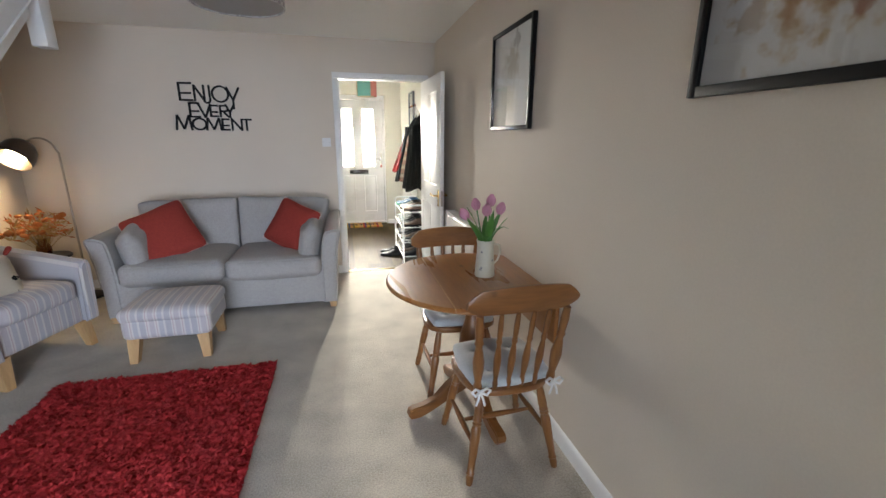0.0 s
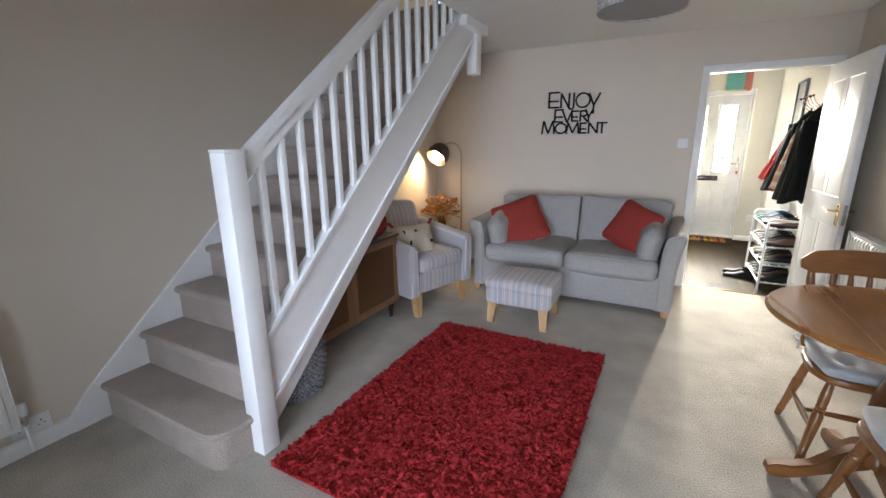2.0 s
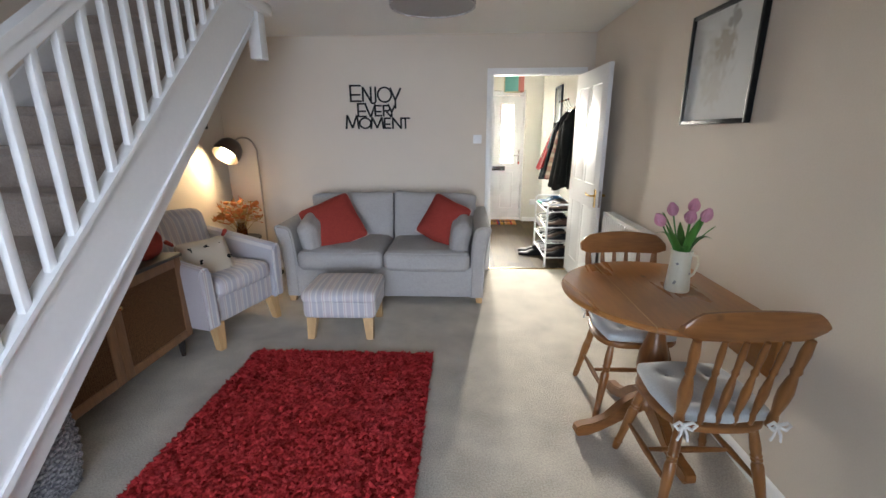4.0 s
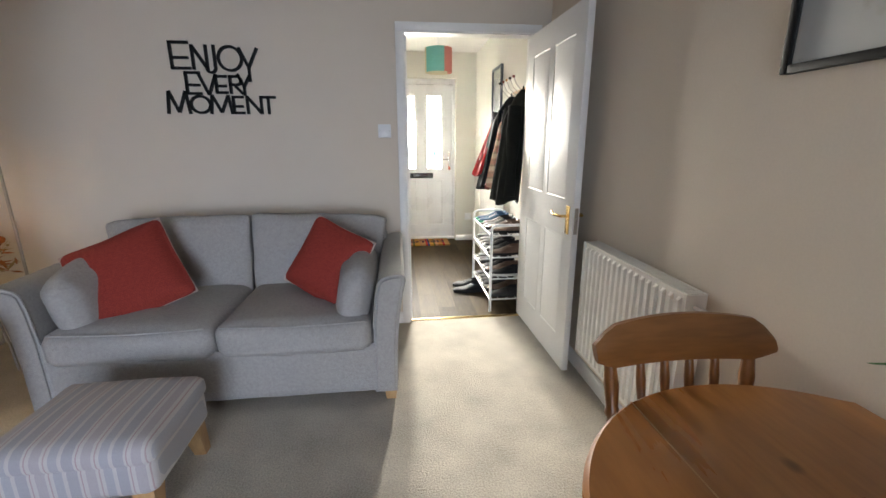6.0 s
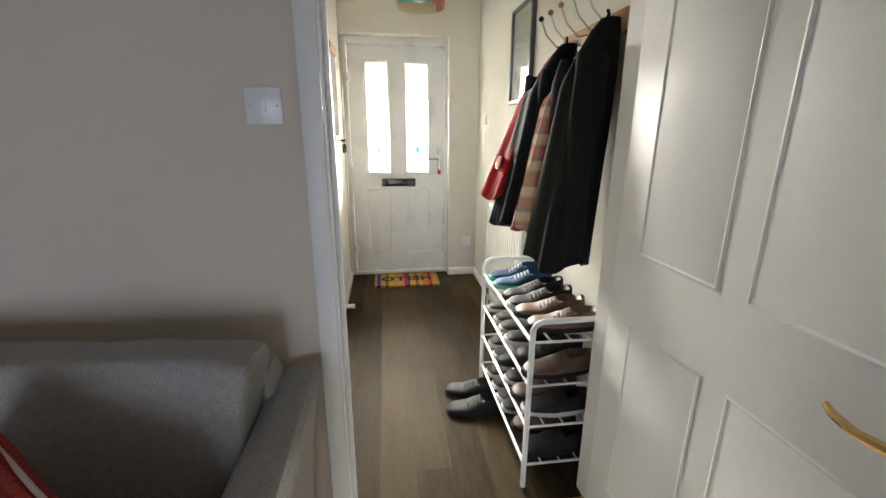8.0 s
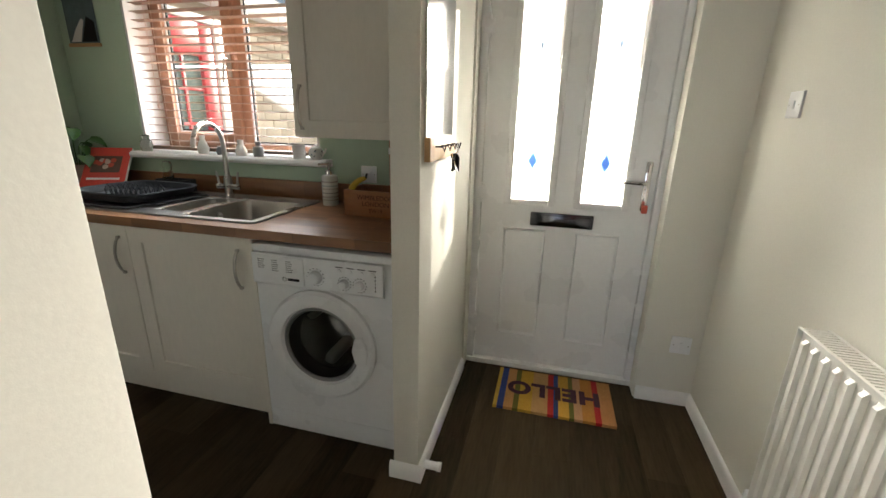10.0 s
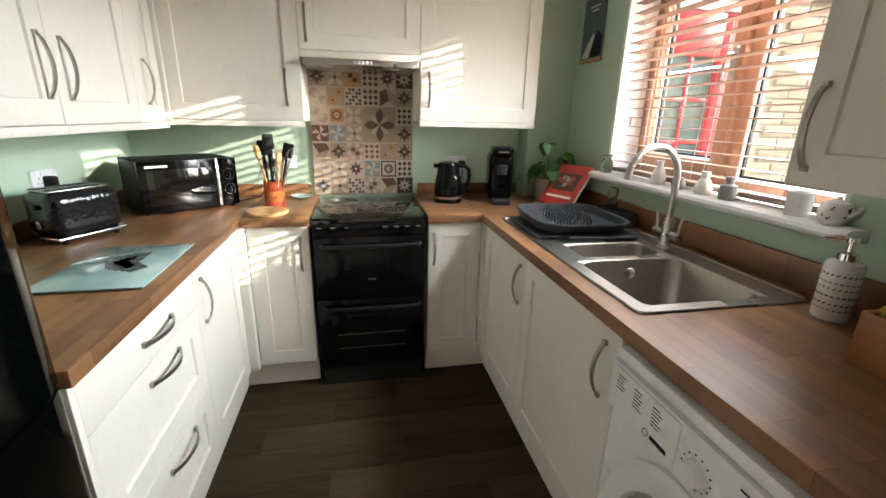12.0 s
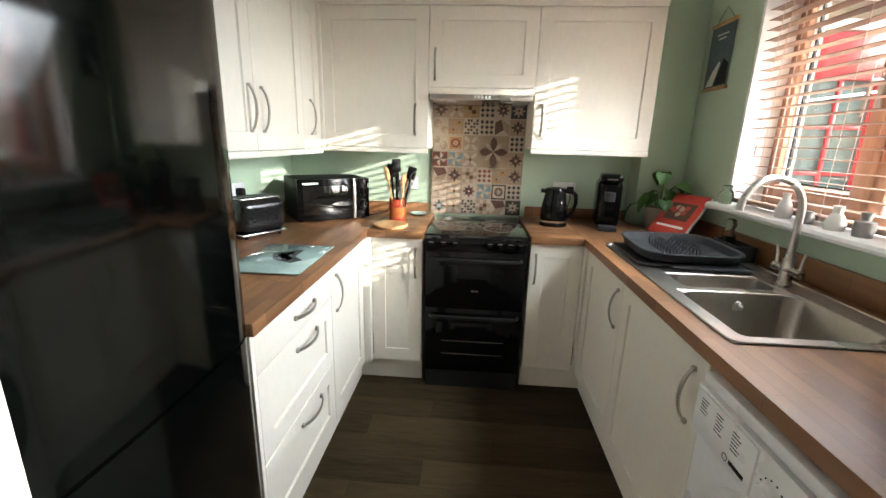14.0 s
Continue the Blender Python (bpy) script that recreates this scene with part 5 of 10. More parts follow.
def dining_chair(m, label):
    """Local: faces +y, origin on the floor under the seat's middle."""
    c = thing("dining_chair", m, label, "chair", "pine chairs at the table")
    sz = 0.43
    bm = B()
    pts = []
    for i in range(36):
        a = 2 * math.pi * i / 36
        ca, sa = math.cos(a), math.sin(a)
        p = 3.2
        rr = (abs(ca) ** p + abs(sa) ** p) ** (-1 / p)
        wx = 0.205 + 0.012 * sa
        pts.append((wx * rr * ca, 0.195 * rr * sa))
    out = []
    for k, z in ((0.94, sz - 0.034), (0.99, sz - 0.026), (1.0, sz - 0.014), (0.985, sz - 0.004), (0.95, sz), (0.5, sz - 0.006), (0.05, sz - 0.008)):
        out.append([bm.verts.new((x * k, y * k, z)) for x, y in pts])
    for p, q in zip(out, out[1:]):
        for i in range(36):
            j = (i + 1) % 36
            bm.faces.new((p[i], p[j], q[j], q[i]))
    bm.faces.new(out[-1]); bm.faces.new(list(reversed(out[0])))
    part("seat", bm, PINE, c)
    tops = {}
    for sx in (-1, 1):
        for sy in (-1, 1):
            a = Vector((sx * 0.205, sy * 0.205, 0)); b = Vector((sx * 0.135, sy * 0.135, sz - 0.03))
            fm, n = frame_of(a, b)
            prof = [(0.014, 0), (0.017, 0.03), (0.015, 0.045), (0.019, 0.05), (0.015, 0.056), (0.0165, 0.10), (0.021, 0.20), (0.022, 0.245), (0.017, 0.262), (0.021, 0.27), (0.017, 0.278), (0.021, 0.287), (0.017, 0.295), (0.02, 0.31), (0.0185, 0.35), (0.014, n)]
            bm = B(); lathe(bm, prof, fm, 14)
            part("leg", bm, PINE_Z, c, "turned pine leg")
            tops[sx, sy] = (a, b)

    def on(sx, sy, t):
        a, b = tops[sx, sy]
        return a.lerp(b, t)
    mids = []
    for sx in (-1, 1):
        p, q = on(sx, -1, 0.42), on(sx, 1, 0.42)
        fm, n = frame_of(p, q)
        bm = B(); lathe(bm, [(0.008, 0), (0.011, n * 0.25), (0.014, n / 2), (0.011, n * 0.75), (0.008, n)], fm, 12)
        part("stretcher", bm, PINE_Z, c)
        mids.append((p + q) / 2)
    fm, n = frame_of(*mids)
    bm = B(); lathe(bm, [(0.008, 0), (0.012, n * 0.3), (0.014, n / 2), (0.012, n * 0.7), (0.008, n)], fm, 12)
    part("stretcher", bm, PINE_Z, c)
    # back: two posts, four spindles, curved crest
    def back(x, t):
        return Vector((x * (1 + 0.13 * t), -0.168 - 0.055 * t + 0.02 * (1 - (x / 0.19) ** 2) * -1 * t, sz - 0.01 + 0.375 * t))
    for x, r in ((-0.165, 1.75), (-0.09, 1.15), (-0.03, 1.15), (0.03, 1.15), (0.09, 1.15), (0.165, 1.75)):
        fm, n = frame_of(back(x, 0), back(x, 1))
        bm = B(); lathe(bm, [(0.009 * r, 0), (0.011 * r, n * 0.10), (0.008 * r, n * 0.16), (0.0125 * r, n * 0.30), (0.014 * r, n * 0.42), (0.010 * r, n * 0.56), (0.0075 * r, n * 0.62), (0.011 * r, n * 0.66), (0.0085 * r, n * 0.70), (0.0105 * r, n * 0.85), (0.008 * r, n)], fm, 12)
        part("back_post" if r > 1.5 else "spindle", bm, PINE_Z, c)
    bm = B()
    n = 18
    rows = []
    for i in range(n + 1):
        u = -1 + 2 * i / n
        x = 0.235 * u
        y = -0.215 - 0.024 * (1 - u * u)
        zt = 0.882 + 0.026 * (1 - u * u) - 0.035 * max(0, abs(u) - 0.82) / 0.18
        zb = 0.787 + 0.024 * max(0, abs(u) - 0.80) / 0.2 + 0.004 * (1 - u * u)
        ring = []
        for dy, dz in ((-0.013, 0.25), (-0.013, 0.8), (-0.006, 1.0), (0.006, 1.0), (0.013, 0.8), (0.013, 0.25), (0.006, 0.0), (-0.006, 0.0)):
            ring.append(bm.verts.new((x, y + dy - 0.02 * (dz - 0.5), zb + (zt - zb) * dz)))
        rows.append(ring)
    for p, q in zip(rows, rows[1:]):
        for k in range(8):
            j = (k + 1) % 8
            bm.faces.new((p[k], p[j], q[j], q[k]))
    bm.faces.new(rows[0]); bm.faces.new(list(reversed(rows[-1])))
    bmesh.ops.recalc_face_normals(bm, faces=bm.faces)
    part("crest_rail", bm, PINE, c, "shaped pine top rail")
    return c


CH1 = Matrix.Translation((-0.31, -2.895, 0)) @ pose(0, 0, 0, 0, 0, 2)
CH2 = Matrix.Translation((-0.35, -2.285, 0)) @ pose(0, 0, 0, 0, 0, 180)
first_chair = dining_chair(CH1, "antique pine spindle-back dining chair")
copy_thing(first_chair, CH2)


def seat_pad(m):
    s = thing("seat_pad", m, "pale blue velvet tufted seat pad tied to a chair", "cushion", "seat pads on the chairs")
    bm = B(); soft(bm, (0.395, 0.385, 0.045), 0.02, Matrix.Translation((0, 0.005, 0.4545)), 18, (0, 0, 0.012), 0.004, seed=2)
    for v in bm.verts:
        if v.co.z > 0.455:
            for bx in (-0.085, 0.085):
                for by in (-0.085, 0.085):
                    d2 = (v.co.x - bx) ** 2 + (v.co.y - by) ** 2
                    v.co.z -= 0.022 * math.exp(-d2 / 0.0012)
        k = 1 - 0.22 * (abs(v.co.x) * abs(v.co.y)) / (0.19 * 0.19)
        v.co.x *= k ** 0.5; v.co.y *= k ** 0.5
    part("pad", bm, PALECUSHION, s)
    for bx in (-0.085, 0.085):
        for by in (-0.085, 0.085):
            bm = B(); lathe(bm, [(0.0, 0.0), (0.009, 0.001), (0.009, 0.004), (0.0, 0.007)], Matrix.Translation((bx, by, 0.466)), 10)
            part("button", bm, PALECUSHION, s)
    for sx in (-1, 1):
        bm = B()
        p = Vector((sx * 0.165, -0.2, 0.445))
        for dx, dz in ((-0.04, 0.01), (0.04, 0.008)):
            tube(bm, [p, p + Vector((dx * 0.6, -0.015, dz + 0.014)), p + Vector((dx, -0.012, dz)), p + Vector((dx * 0.6, -0.014, dz - 0.018)), p], 0.006, 6)
        tube(bm, [p, p + Vector((-0.012, -0.012, -0.03)), p + Vector((-0.02, -0.01, -0.055))], 0.005, 6)
        tube(bm, [p, p + Vector((0.010, -0.014, -0.03)), p + Vector((0.018, -0.01, -0.06))], 0.005, 6)
        part("bow", bm, LACE, s, "white ribbon bow")
    return s


first_pad = seat_pad(CH1)
copy_thing(first_pad, CH2)


def tulip_jug():
    s = thing("tulip_jug", (-0.278, -2.56, 0.756), "cream enamel jug of pink tulips on the table", "vase")
    bm = B()
    prof = [(0.0, 0.0), (0.05, 0.0), (0.052, 0.01), (0.048, 0.06), (0.043, 0.13), (0.042, 0.165), (0.046, 0.19)]
    lathe(bm, prof + [(r - 0.003, z) for r, z in reversed(prof[2:])], None, 24, cap=False)
    part("jug", bm, ENAMEL, s)
    bm = B(); tube(bm, [(0.044, 0, 0.165), (0.075, 0.005, 0.16), (0.085, 0.008, 0.12), (0.07, 0.006, 0.075), (0.047, 0, 0.06)], 0.005, 8)
    part("handle", bm, ENAMEL, s)
    rnd = random.Random(3)
    for k in range(9):
        a = rnd.uniform(0, 360); h = rnd.uniform(0.035, 0.15)
        bm = B(); lathe(bm, [(0.0, 0), (0.006, 0.001), (0.0, 0.002)], pose(0, 0, 0, 0, 0, a) @ Matrix.Translation((0.0475 - 0.03 * (h - 0.06), 0, h)) @ pose(0, 0, 0, 0, 90, 0), 6)
        part("painted_dot", bm, GREYCER, s, "small grey painted bee")
    for k, (dx, dy, h) in enumerate(((-0.10, 0.0, 0.30), (-0.035, 0.05, 0.335), (-0.02, -0.06, 0.325), (0.02, 0.0, 0.36), (0.055, -0.03, 0.325))):
        tip = Vector((dx, dy, h))
        bm = B(); tube(bm, [(dx * 0.12, dy * 0.12, 0.05), (dx * 0.4, dy * 0.4, 0.2), tip], 0.0035, 6)
        st = part("stem", bm, TULIPLEAF, s, "green tulip stem")
        bm = B()
        ax, n = frame_of((dx * 0.4, dy * 0.4, 0.2), tip)
        for i in range(6):
            m = Matrix.Translation(tip) @ ax.to_quaternion().to_matrix().to_4x4() @ pose(0, 0, 0, 0, 0, 60 * i)
            rows = []
            for t in range(6):
                u = t / 5
                rad = 0.018 * math.sin(math.pi * (0.12 + 0.78 * u)) + 0.002
                w = 0.017 * math.sin(math.pi * min(1, 0.15 + 0.85 * u) * 0.98) + 0.001
                rows.append([bm.verts.new(m @ Vector((rad * (1 - 0.12 * (j * j)) , w * j, 0.062 * u))) for j in (-1, 0, 1)])
            for p, q in zip(rows, rows[1:]):
                for j in range(2):
                    bm.faces.new((p[j], p[j + 1], q[j + 1], q[j]))
        part("flower", bm, TULIP, st, "pink tulip head")
    for k in range(9):
        a = 2 * math.pi * k / 9 + rnd.uniform(-0.3, 0.3)
        L, bend = rnd.uniform(0.14, 0.21), rnd.uniform(0.05, 0.13)
        bm = B(); rows = []
        for i in range(8):
            u = i / 7
            c = Vector((math.cos(a), math.sin(a), 0)) * (0.02 + bend * u ** 1.7) + Vector((0, 0, 0.15 + L * u - (0.10 * u ** 3 if k % 3 == 0 else 0)))
            sd = Vector((-math.sin(a), math.cos(a), 0)) * 0.019 * math.sin(math.pi * (0.1 + 0.9 * u)) ** 0.8
            rows.append([bm.verts.new(c - sd), bm.verts.new(c + Vector((math.cos(a), math.sin(a), 0)) * -0.006), bm.verts.new(c + sd)])
        for p, q in zip(rows, rows[1:]):
            for j in range(2):
                bm.faces.new((p[j], p[j + 1], q[j + 1], q[j]))
        part("leaf", bm, TULIPLEAF, s, "long green tulip leaf")


tulip_jug()


def framed_picture(name, y0, y1, z0, z1, label, art, x=-0.002, border=0.022, frame_mat=None, mount=0.0, facing=-1):
    """On the wall x = 0, facing -x."""
    s = thing(name, (x, (y0 + y1) / 2, z0), label, "picture")
    t = 0.024
    bm = B()
    box(bm, x - t, x, y0, y0 + border, z0, z1, 0.002); box(bm, x - t, x, y1 - border, y1, z0, z1, 0.002)
    box(bm, x - t, x, y0 + border, y1 - border, z0, z0 + border, 0.002); box(bm, x - t, x, y0 + border, y1 - border, z1 - border, z1, 0.002)
    part("frame", bm, frame_mat or BLACK, s, world=True)
    bm = B(); box(bm, x - 0.010, x - 0.004, y0 + border, y1 - border, z0 + border, z1 - border)
    part("print", bm, art, s, world=True)
    bm = B(); box(bm, x - 0.016, x - 0.0135, y0 + border, y1 - border, z0 + border, z1 - border)
    g = part("glass", bm, THINGLASS, s, world=True)
    g.visible_shadow = False
    return s


def art_material(name, ground, blots):
    """Loose ink blots on paper; blots: (y, z, radius, colour) in metres from the middle of the bottom edge."""
    m, nt, nd, ln, bs = nodes_of(name)
    n = tex(nt, "Noise", 9, coords(nt), Detail=6)
    c = ramp(nt, n.outputs["Fac"], (0.3, shade(ground, 0.93)), (0.7, ground))
    for y, z, r, col in blots:
        co = nd.new("ShaderNodeTexCoord"); mp = nd.new("ShaderNodeMapping")
        mp.inputs["Location"].default_value = (0, -y / r, -z / r)
        mp.inputs["Scale"].default_value = (0, 1 / r, 1 / r)
        ln.new(co.outputs["Object"], mp.inputs["Vector"])
        ds = nd.new("ShaderNodeVectorMath"); ds.operation = "LENGTH"
        ln.new(mp.outputs[0], ds.inputs[0])
        ad = nd.new("ShaderNodeMath"); ad.operation = "MULTIPLY_ADD"
        nz = tex(nt, "Noise", 22, coords(nt), Detail=8)
        ln.new(nz.outputs["Fac"], ad.inputs[0]); ad.inputs[1].default_value = 1.15
        ln.new(ds.outputs["Value"], ad.inputs[2])
        c = blend(nt, col, c, ramp(nt, ad.outputs[0], (0.82, (0.1, 0.1, 0.1)), (1.0, (1, 1, 1))))
    ln.new(c, bs.inputs["Base Color"])
    bs.inputs["Roughness"].default_value = 0.8
    return m


ART1 = art_material("print_pale_study", (0.60, 0.60, 0.57), [(0.02, 0.32, 0.34, (0.46, 0.45, 0.41)), (0.03, 0.18, 0.24, (0.5, 0.48, 0.43)), (-0.02, 0.36, 0.22, (0.34, 0.29, 0.22)), (-0.07, 0.47, 0.12, (0.22, 0.20, 0.17))])
framed_picture("framed_picture", -2.43, -1.845, 1.492, 2.045, "black framed print of a pale drawn study", ART1)
ART2 = art_material("print_ink_study", (0.60, 0.58, 0.55), [(0.20, 0.26, 0.46, (0.44, 0.32, 0.18)), (0.23, 0.28, 0.34, (0.34, 0.18, 0.07)), (0.21, 0.33, 0.26, (0.16, 0.07, 0.05)), (0.10, 0.17, 0.13, (0.28, 0.12, 0.07)), (0.05, 0.16, 0.10, (0.25, 0.12, 0.09)), (0.34, 0.17, 0.10, (0.42, 0.34, 0.26))])
framed_picture("framed_picture", -4.46, -3.475, 1.555, 2.22, "large black framed print with brown ink blots", ART2, border=0.028)


def ceiling_shade():
    s = thing("ceiling_lamp", (-1.42, -2.08, 2.06), "round silver patterned drum lampshade on the ceiling", "lamp")
    bm = B()
    lathe(bm, [(0.215, 0.0), (0.215, 0.21), (0.211, 0.21), (0.211, 0.0), (0.215, 0.0)], None, 48, cap=False)
    part("shade", bm, SHADE_PAT, s, "grey and white patterned fabric drum")
    bm = B(); lathe(bm, [(0.0, 0.006), (0.208, 0.006), (0.208, 0.010), (0.0, 0.010)], None, 48)
    part("diffuser", bm, DIFFUSER, s, "white diffuser disc")
    bm = B(); rod(bm, (0, 0, 0.012), (0, 0, 0.29), 0.012); lathe(bm, [(0.0, 0.275), (0.05, 0.28), (0.05, 0.308), (0.0, 0.308)], None, 20)
    part("ceiling_rose", bm, UPVC, s)


def pattern_material():
    m, nt, nd, ln, bs = nodes_of("lattice_fabric")
    v = tex(nt, "Voronoi", 42, coords(nt))
    v.feature = "DISTANCE_TO_EDGE"
    c = ramp(nt, v.outputs["Distance"], (0.03, (0.62, 0.61, 0.60)), (0.10, (0.30, 0.29, 0.29)))
    ln.new(c, bs.inputs["Base Color"])
    bs.inputs["Roughness"].default_value = 0.75
    return m


SHADE_PAT = pattern_material()
ceiling_shade()


def switch_plate(name, m, label, w=0.086, h=0.086, rockers=1, socket=False):
    """Local: on the wall plane y = 0, facing -y."""
    s = thing(name, m, label, "socket" if socket else "switch")
    bm = B(); box(bm, -w / 2, w / 2, -0.009, 0.0, -h / 2, h / 2, 0.0025)
    part("plate", bm, UPVC, s)
    if socket:
        for k in range(rockers):
            cx = (k - (rockers - 1) / 2) * 0.07
            for dx, dz, ww, hh in ((0, 0.012, 0.004, 0.009), (-0.011, -0.008, 0.007, 0.004), (0.011, -0.008, 0.007, 0.004)):
                bm = B(); box(bm, cx + dx - ww / 2, cx + dx + ww / 2, -0.0098, -0.0088, dz - hh / 2, dz + hh / 2)
                part("slot", bm, BLACK, s)
            bm = B(); box(bm, cx + 0.012, cx + 0.024, -0.013, -0.008, 0.018, 0.036, 0.001)
            part("rocker", bm, UPVC, s)
    else:
        for k in range(rockers):
            cx = (k - (rockers - 1) / 2) * 0.02
            bm = B(); box(bm, cx - 0.006, cx + 0.006, -0.0135, -0.008, -0.013, 0.013, 0.0015)
            part("rocker", bm, UPVC, s)
        for sx in (-1, 1):
            bm = B(); lathe(bm, [(0.0, 0), (0.003, 0.0005), (0.0, 0.001)], Matrix.Translation((sx * 0.032, -0.009, 0)) @ pose(0, 0, 0, 90), 8)
            part("screw", bm, NICKEL, s)
    return s


switch_plate("light_switch", Matrix.Translation((-1.117, -0.0005, 1.393)), "white plastic light switch beside the doorway")


# wall lettering
def wall_sign():
    s = thing("wall_sign", (-2.10, -0.001, 1.5), "black cut-out lettering reading enjoy every moment on the wall", "sign")
    T = 0.016

    def bar(bm, a, b, w=T):
        a, b = Vector((a[0], 0, a[1])), Vector((b[0], 0, b[1]))
        d = (b - a).normalized(); n = Vector((-d.z, 0, d.x)) * w / 2
        a, b = a - d * w * 0.0, b + d * w * 0.0
        lo = [bm.verts.new(p + Vector((0, -0.018, 0))) for p in (a - n, b - n, b + n, a + n)]
        hi = [bm.verts.new(p + Vector((0, -0.002, 0))) for p in (a - n, b - n, b + n, a + n)]
        bm.faces.new(lo); bm.faces.new(list(reversed(hi)))
        for i in range(4):
            j = (i + 1) % 4
            bm.faces.new((lo[i], hi[i], hi[j], lo[j]))

    def ring(bm, cx, cz, rx, rz, a0=0, a1=360, w=T):
        n = 40
        pts = []
        for i in range(n + 1):
            a = radians(a0 + (a1 - a0) * i / n)
            pts.append((math.cos(a), math.sin(a)))
        quads = []
        for c, sn in pts:
            quads.append([bm.verts.new((cx + (rx - k) * c, y, cz + (rz - k) * sn)) for k, y in ((0, -0.018), (w, -0.018), (w, -0.002), (0, -0.002))])
        for p, q in zip(quads, quads[1:]):
            for k in range(4):
                j = (k + 1) % 4
                bm.faces.new((p[k], p[j], q[j], q[k]))
        if a1 - a0 < 359:
            bm.faces.new(quads[0]); bm.faces.new(list(reversed(quads[-1])))

    h = T / 2

    def letter(ch, x0, x1, z0, z1):
        bm = B(); w = x1 - x0; zm = (z0 + z1) / 2
        if ch == "E":
            bar(bm, (x0 + h, z0), (x0 + h, z1))
            for z, k in ((z1 - h, 1.0), (z0 + 0.42 * (z1 - z0), 0.92), (z0 + h, 1.0)):
                bar(bm, (x0, z), (x0 + w * k, z))
        elif ch == "N":
            bar(bm, (x0 + h, z0), (x0 + h, z1)); bar(bm, (x1 - h, z0), (x1 - h, z1)); bar(bm, (x0 + h, z1 - 0.004), (x1 - h, z0 + 0.004), T * 1.1)
        elif ch == "J":
            bar(bm, (x1 - h, z0 + w * 0.6), (x1 - h, z1)); ring(bm, x1 - w * 0.65, z0 + w * 0.65, w * 0.65, w * 0.65, 200, 360)
        elif ch == "O":
            ring(bm, (x0 + x1) / 2, zm, w / 2, (z1 - z0) / 2)
        elif ch == "Y":
            xm = (x0 + x1) / 2 - 0.004; zj = z0 + 0.42 * (z1 - z0)
            bar(bm, (x0 + h, z1), (xm, zj), T * 1.05); bar(bm, (x1 - h, z1), (xm, zj), T * 1.05); bar(bm, (xm, zj + 0.004), (xm, z0))
        elif ch == "V":
            xm = (x0 + x1) / 2
            bar(bm, (x0 + h, z1), (xm, z0)); bar(bm, (x1 - h, z1), (xm, z0))
        elif ch == "R":
            bar(bm, (x0 + h, z0), (x0 + h, z1)); rr = (z1 - z0) * 0.29
            bar(bm, (x0, z1 - h), (x1 - rr, z1 - h)); bar(bm, (x0, z1 - 2 * rr + h), (x1 - rr, z1 - 2 * rr + h)); ring(bm, x1 - rr, z1 - rr, rr, rr, -90, 90)
            bar(bm, (x0 + w * 0.45, z1 - 2 * rr), (x1, z0), T * 1.05)
        elif ch == "M":
            xm = (x0 + x1) / 2
            bar(bm, (x0 + h, z0), (x0 + w * 0.16, z1), T); bar(bm, (x1 - h, z0), (x1 - w * 0.16, z1), T)
            bar(bm, (x0 + w * 0.16, z1), (xm, z0 + 0.01), T); bar(bm, (x1 - w * 0.16, z1), (xm, z0 + 0.01), T)
        elif ch == "T":
            bar(bm, ((x0 + x1) / 2, z0), ((x0 + x1) / 2, z1)); bar(bm, (x0, z1 - h), (x1, z1 - h))
        bmesh.ops.recalc_face_normals(bm, faces=bm.faces)
        part("letter", bm, BLACK, s, world=True)

    def X(p):
        return -2.415 + (p - 294) * 0.003125

    def Z(p):
        return 1.921 - (p - 70) * 0.00319
    for ch, a, b, c, d in SIGN:
        letter(ch, X(a), X(b), Z(d), Z(c))


SIGN = [("E", 298, 335, 70, 121), ("N", 338, 369, 76, 121), ("J", 367, 384, 76, 128), ("O", 386, 435, 76, 124), ("Y", 426, 466, 80, 142),
        ("E", 320, 350, 124, 167), ("V", 344, 382, 128, 167), ("E", 376, 400, 130, 165), ("R", 403, 429, 130, 165), ("Y", 418, 448, 128, 168),
        ("M", 278, 325, 160, 203), ("O", 323, 365, 167, 203), ("M", 360, 406, 167, 203), ("E", 405, 428, 168, 203), ("N", 432, 464, 168, 203), ("T", 460, 491, 168, 203)]
wall_sign()


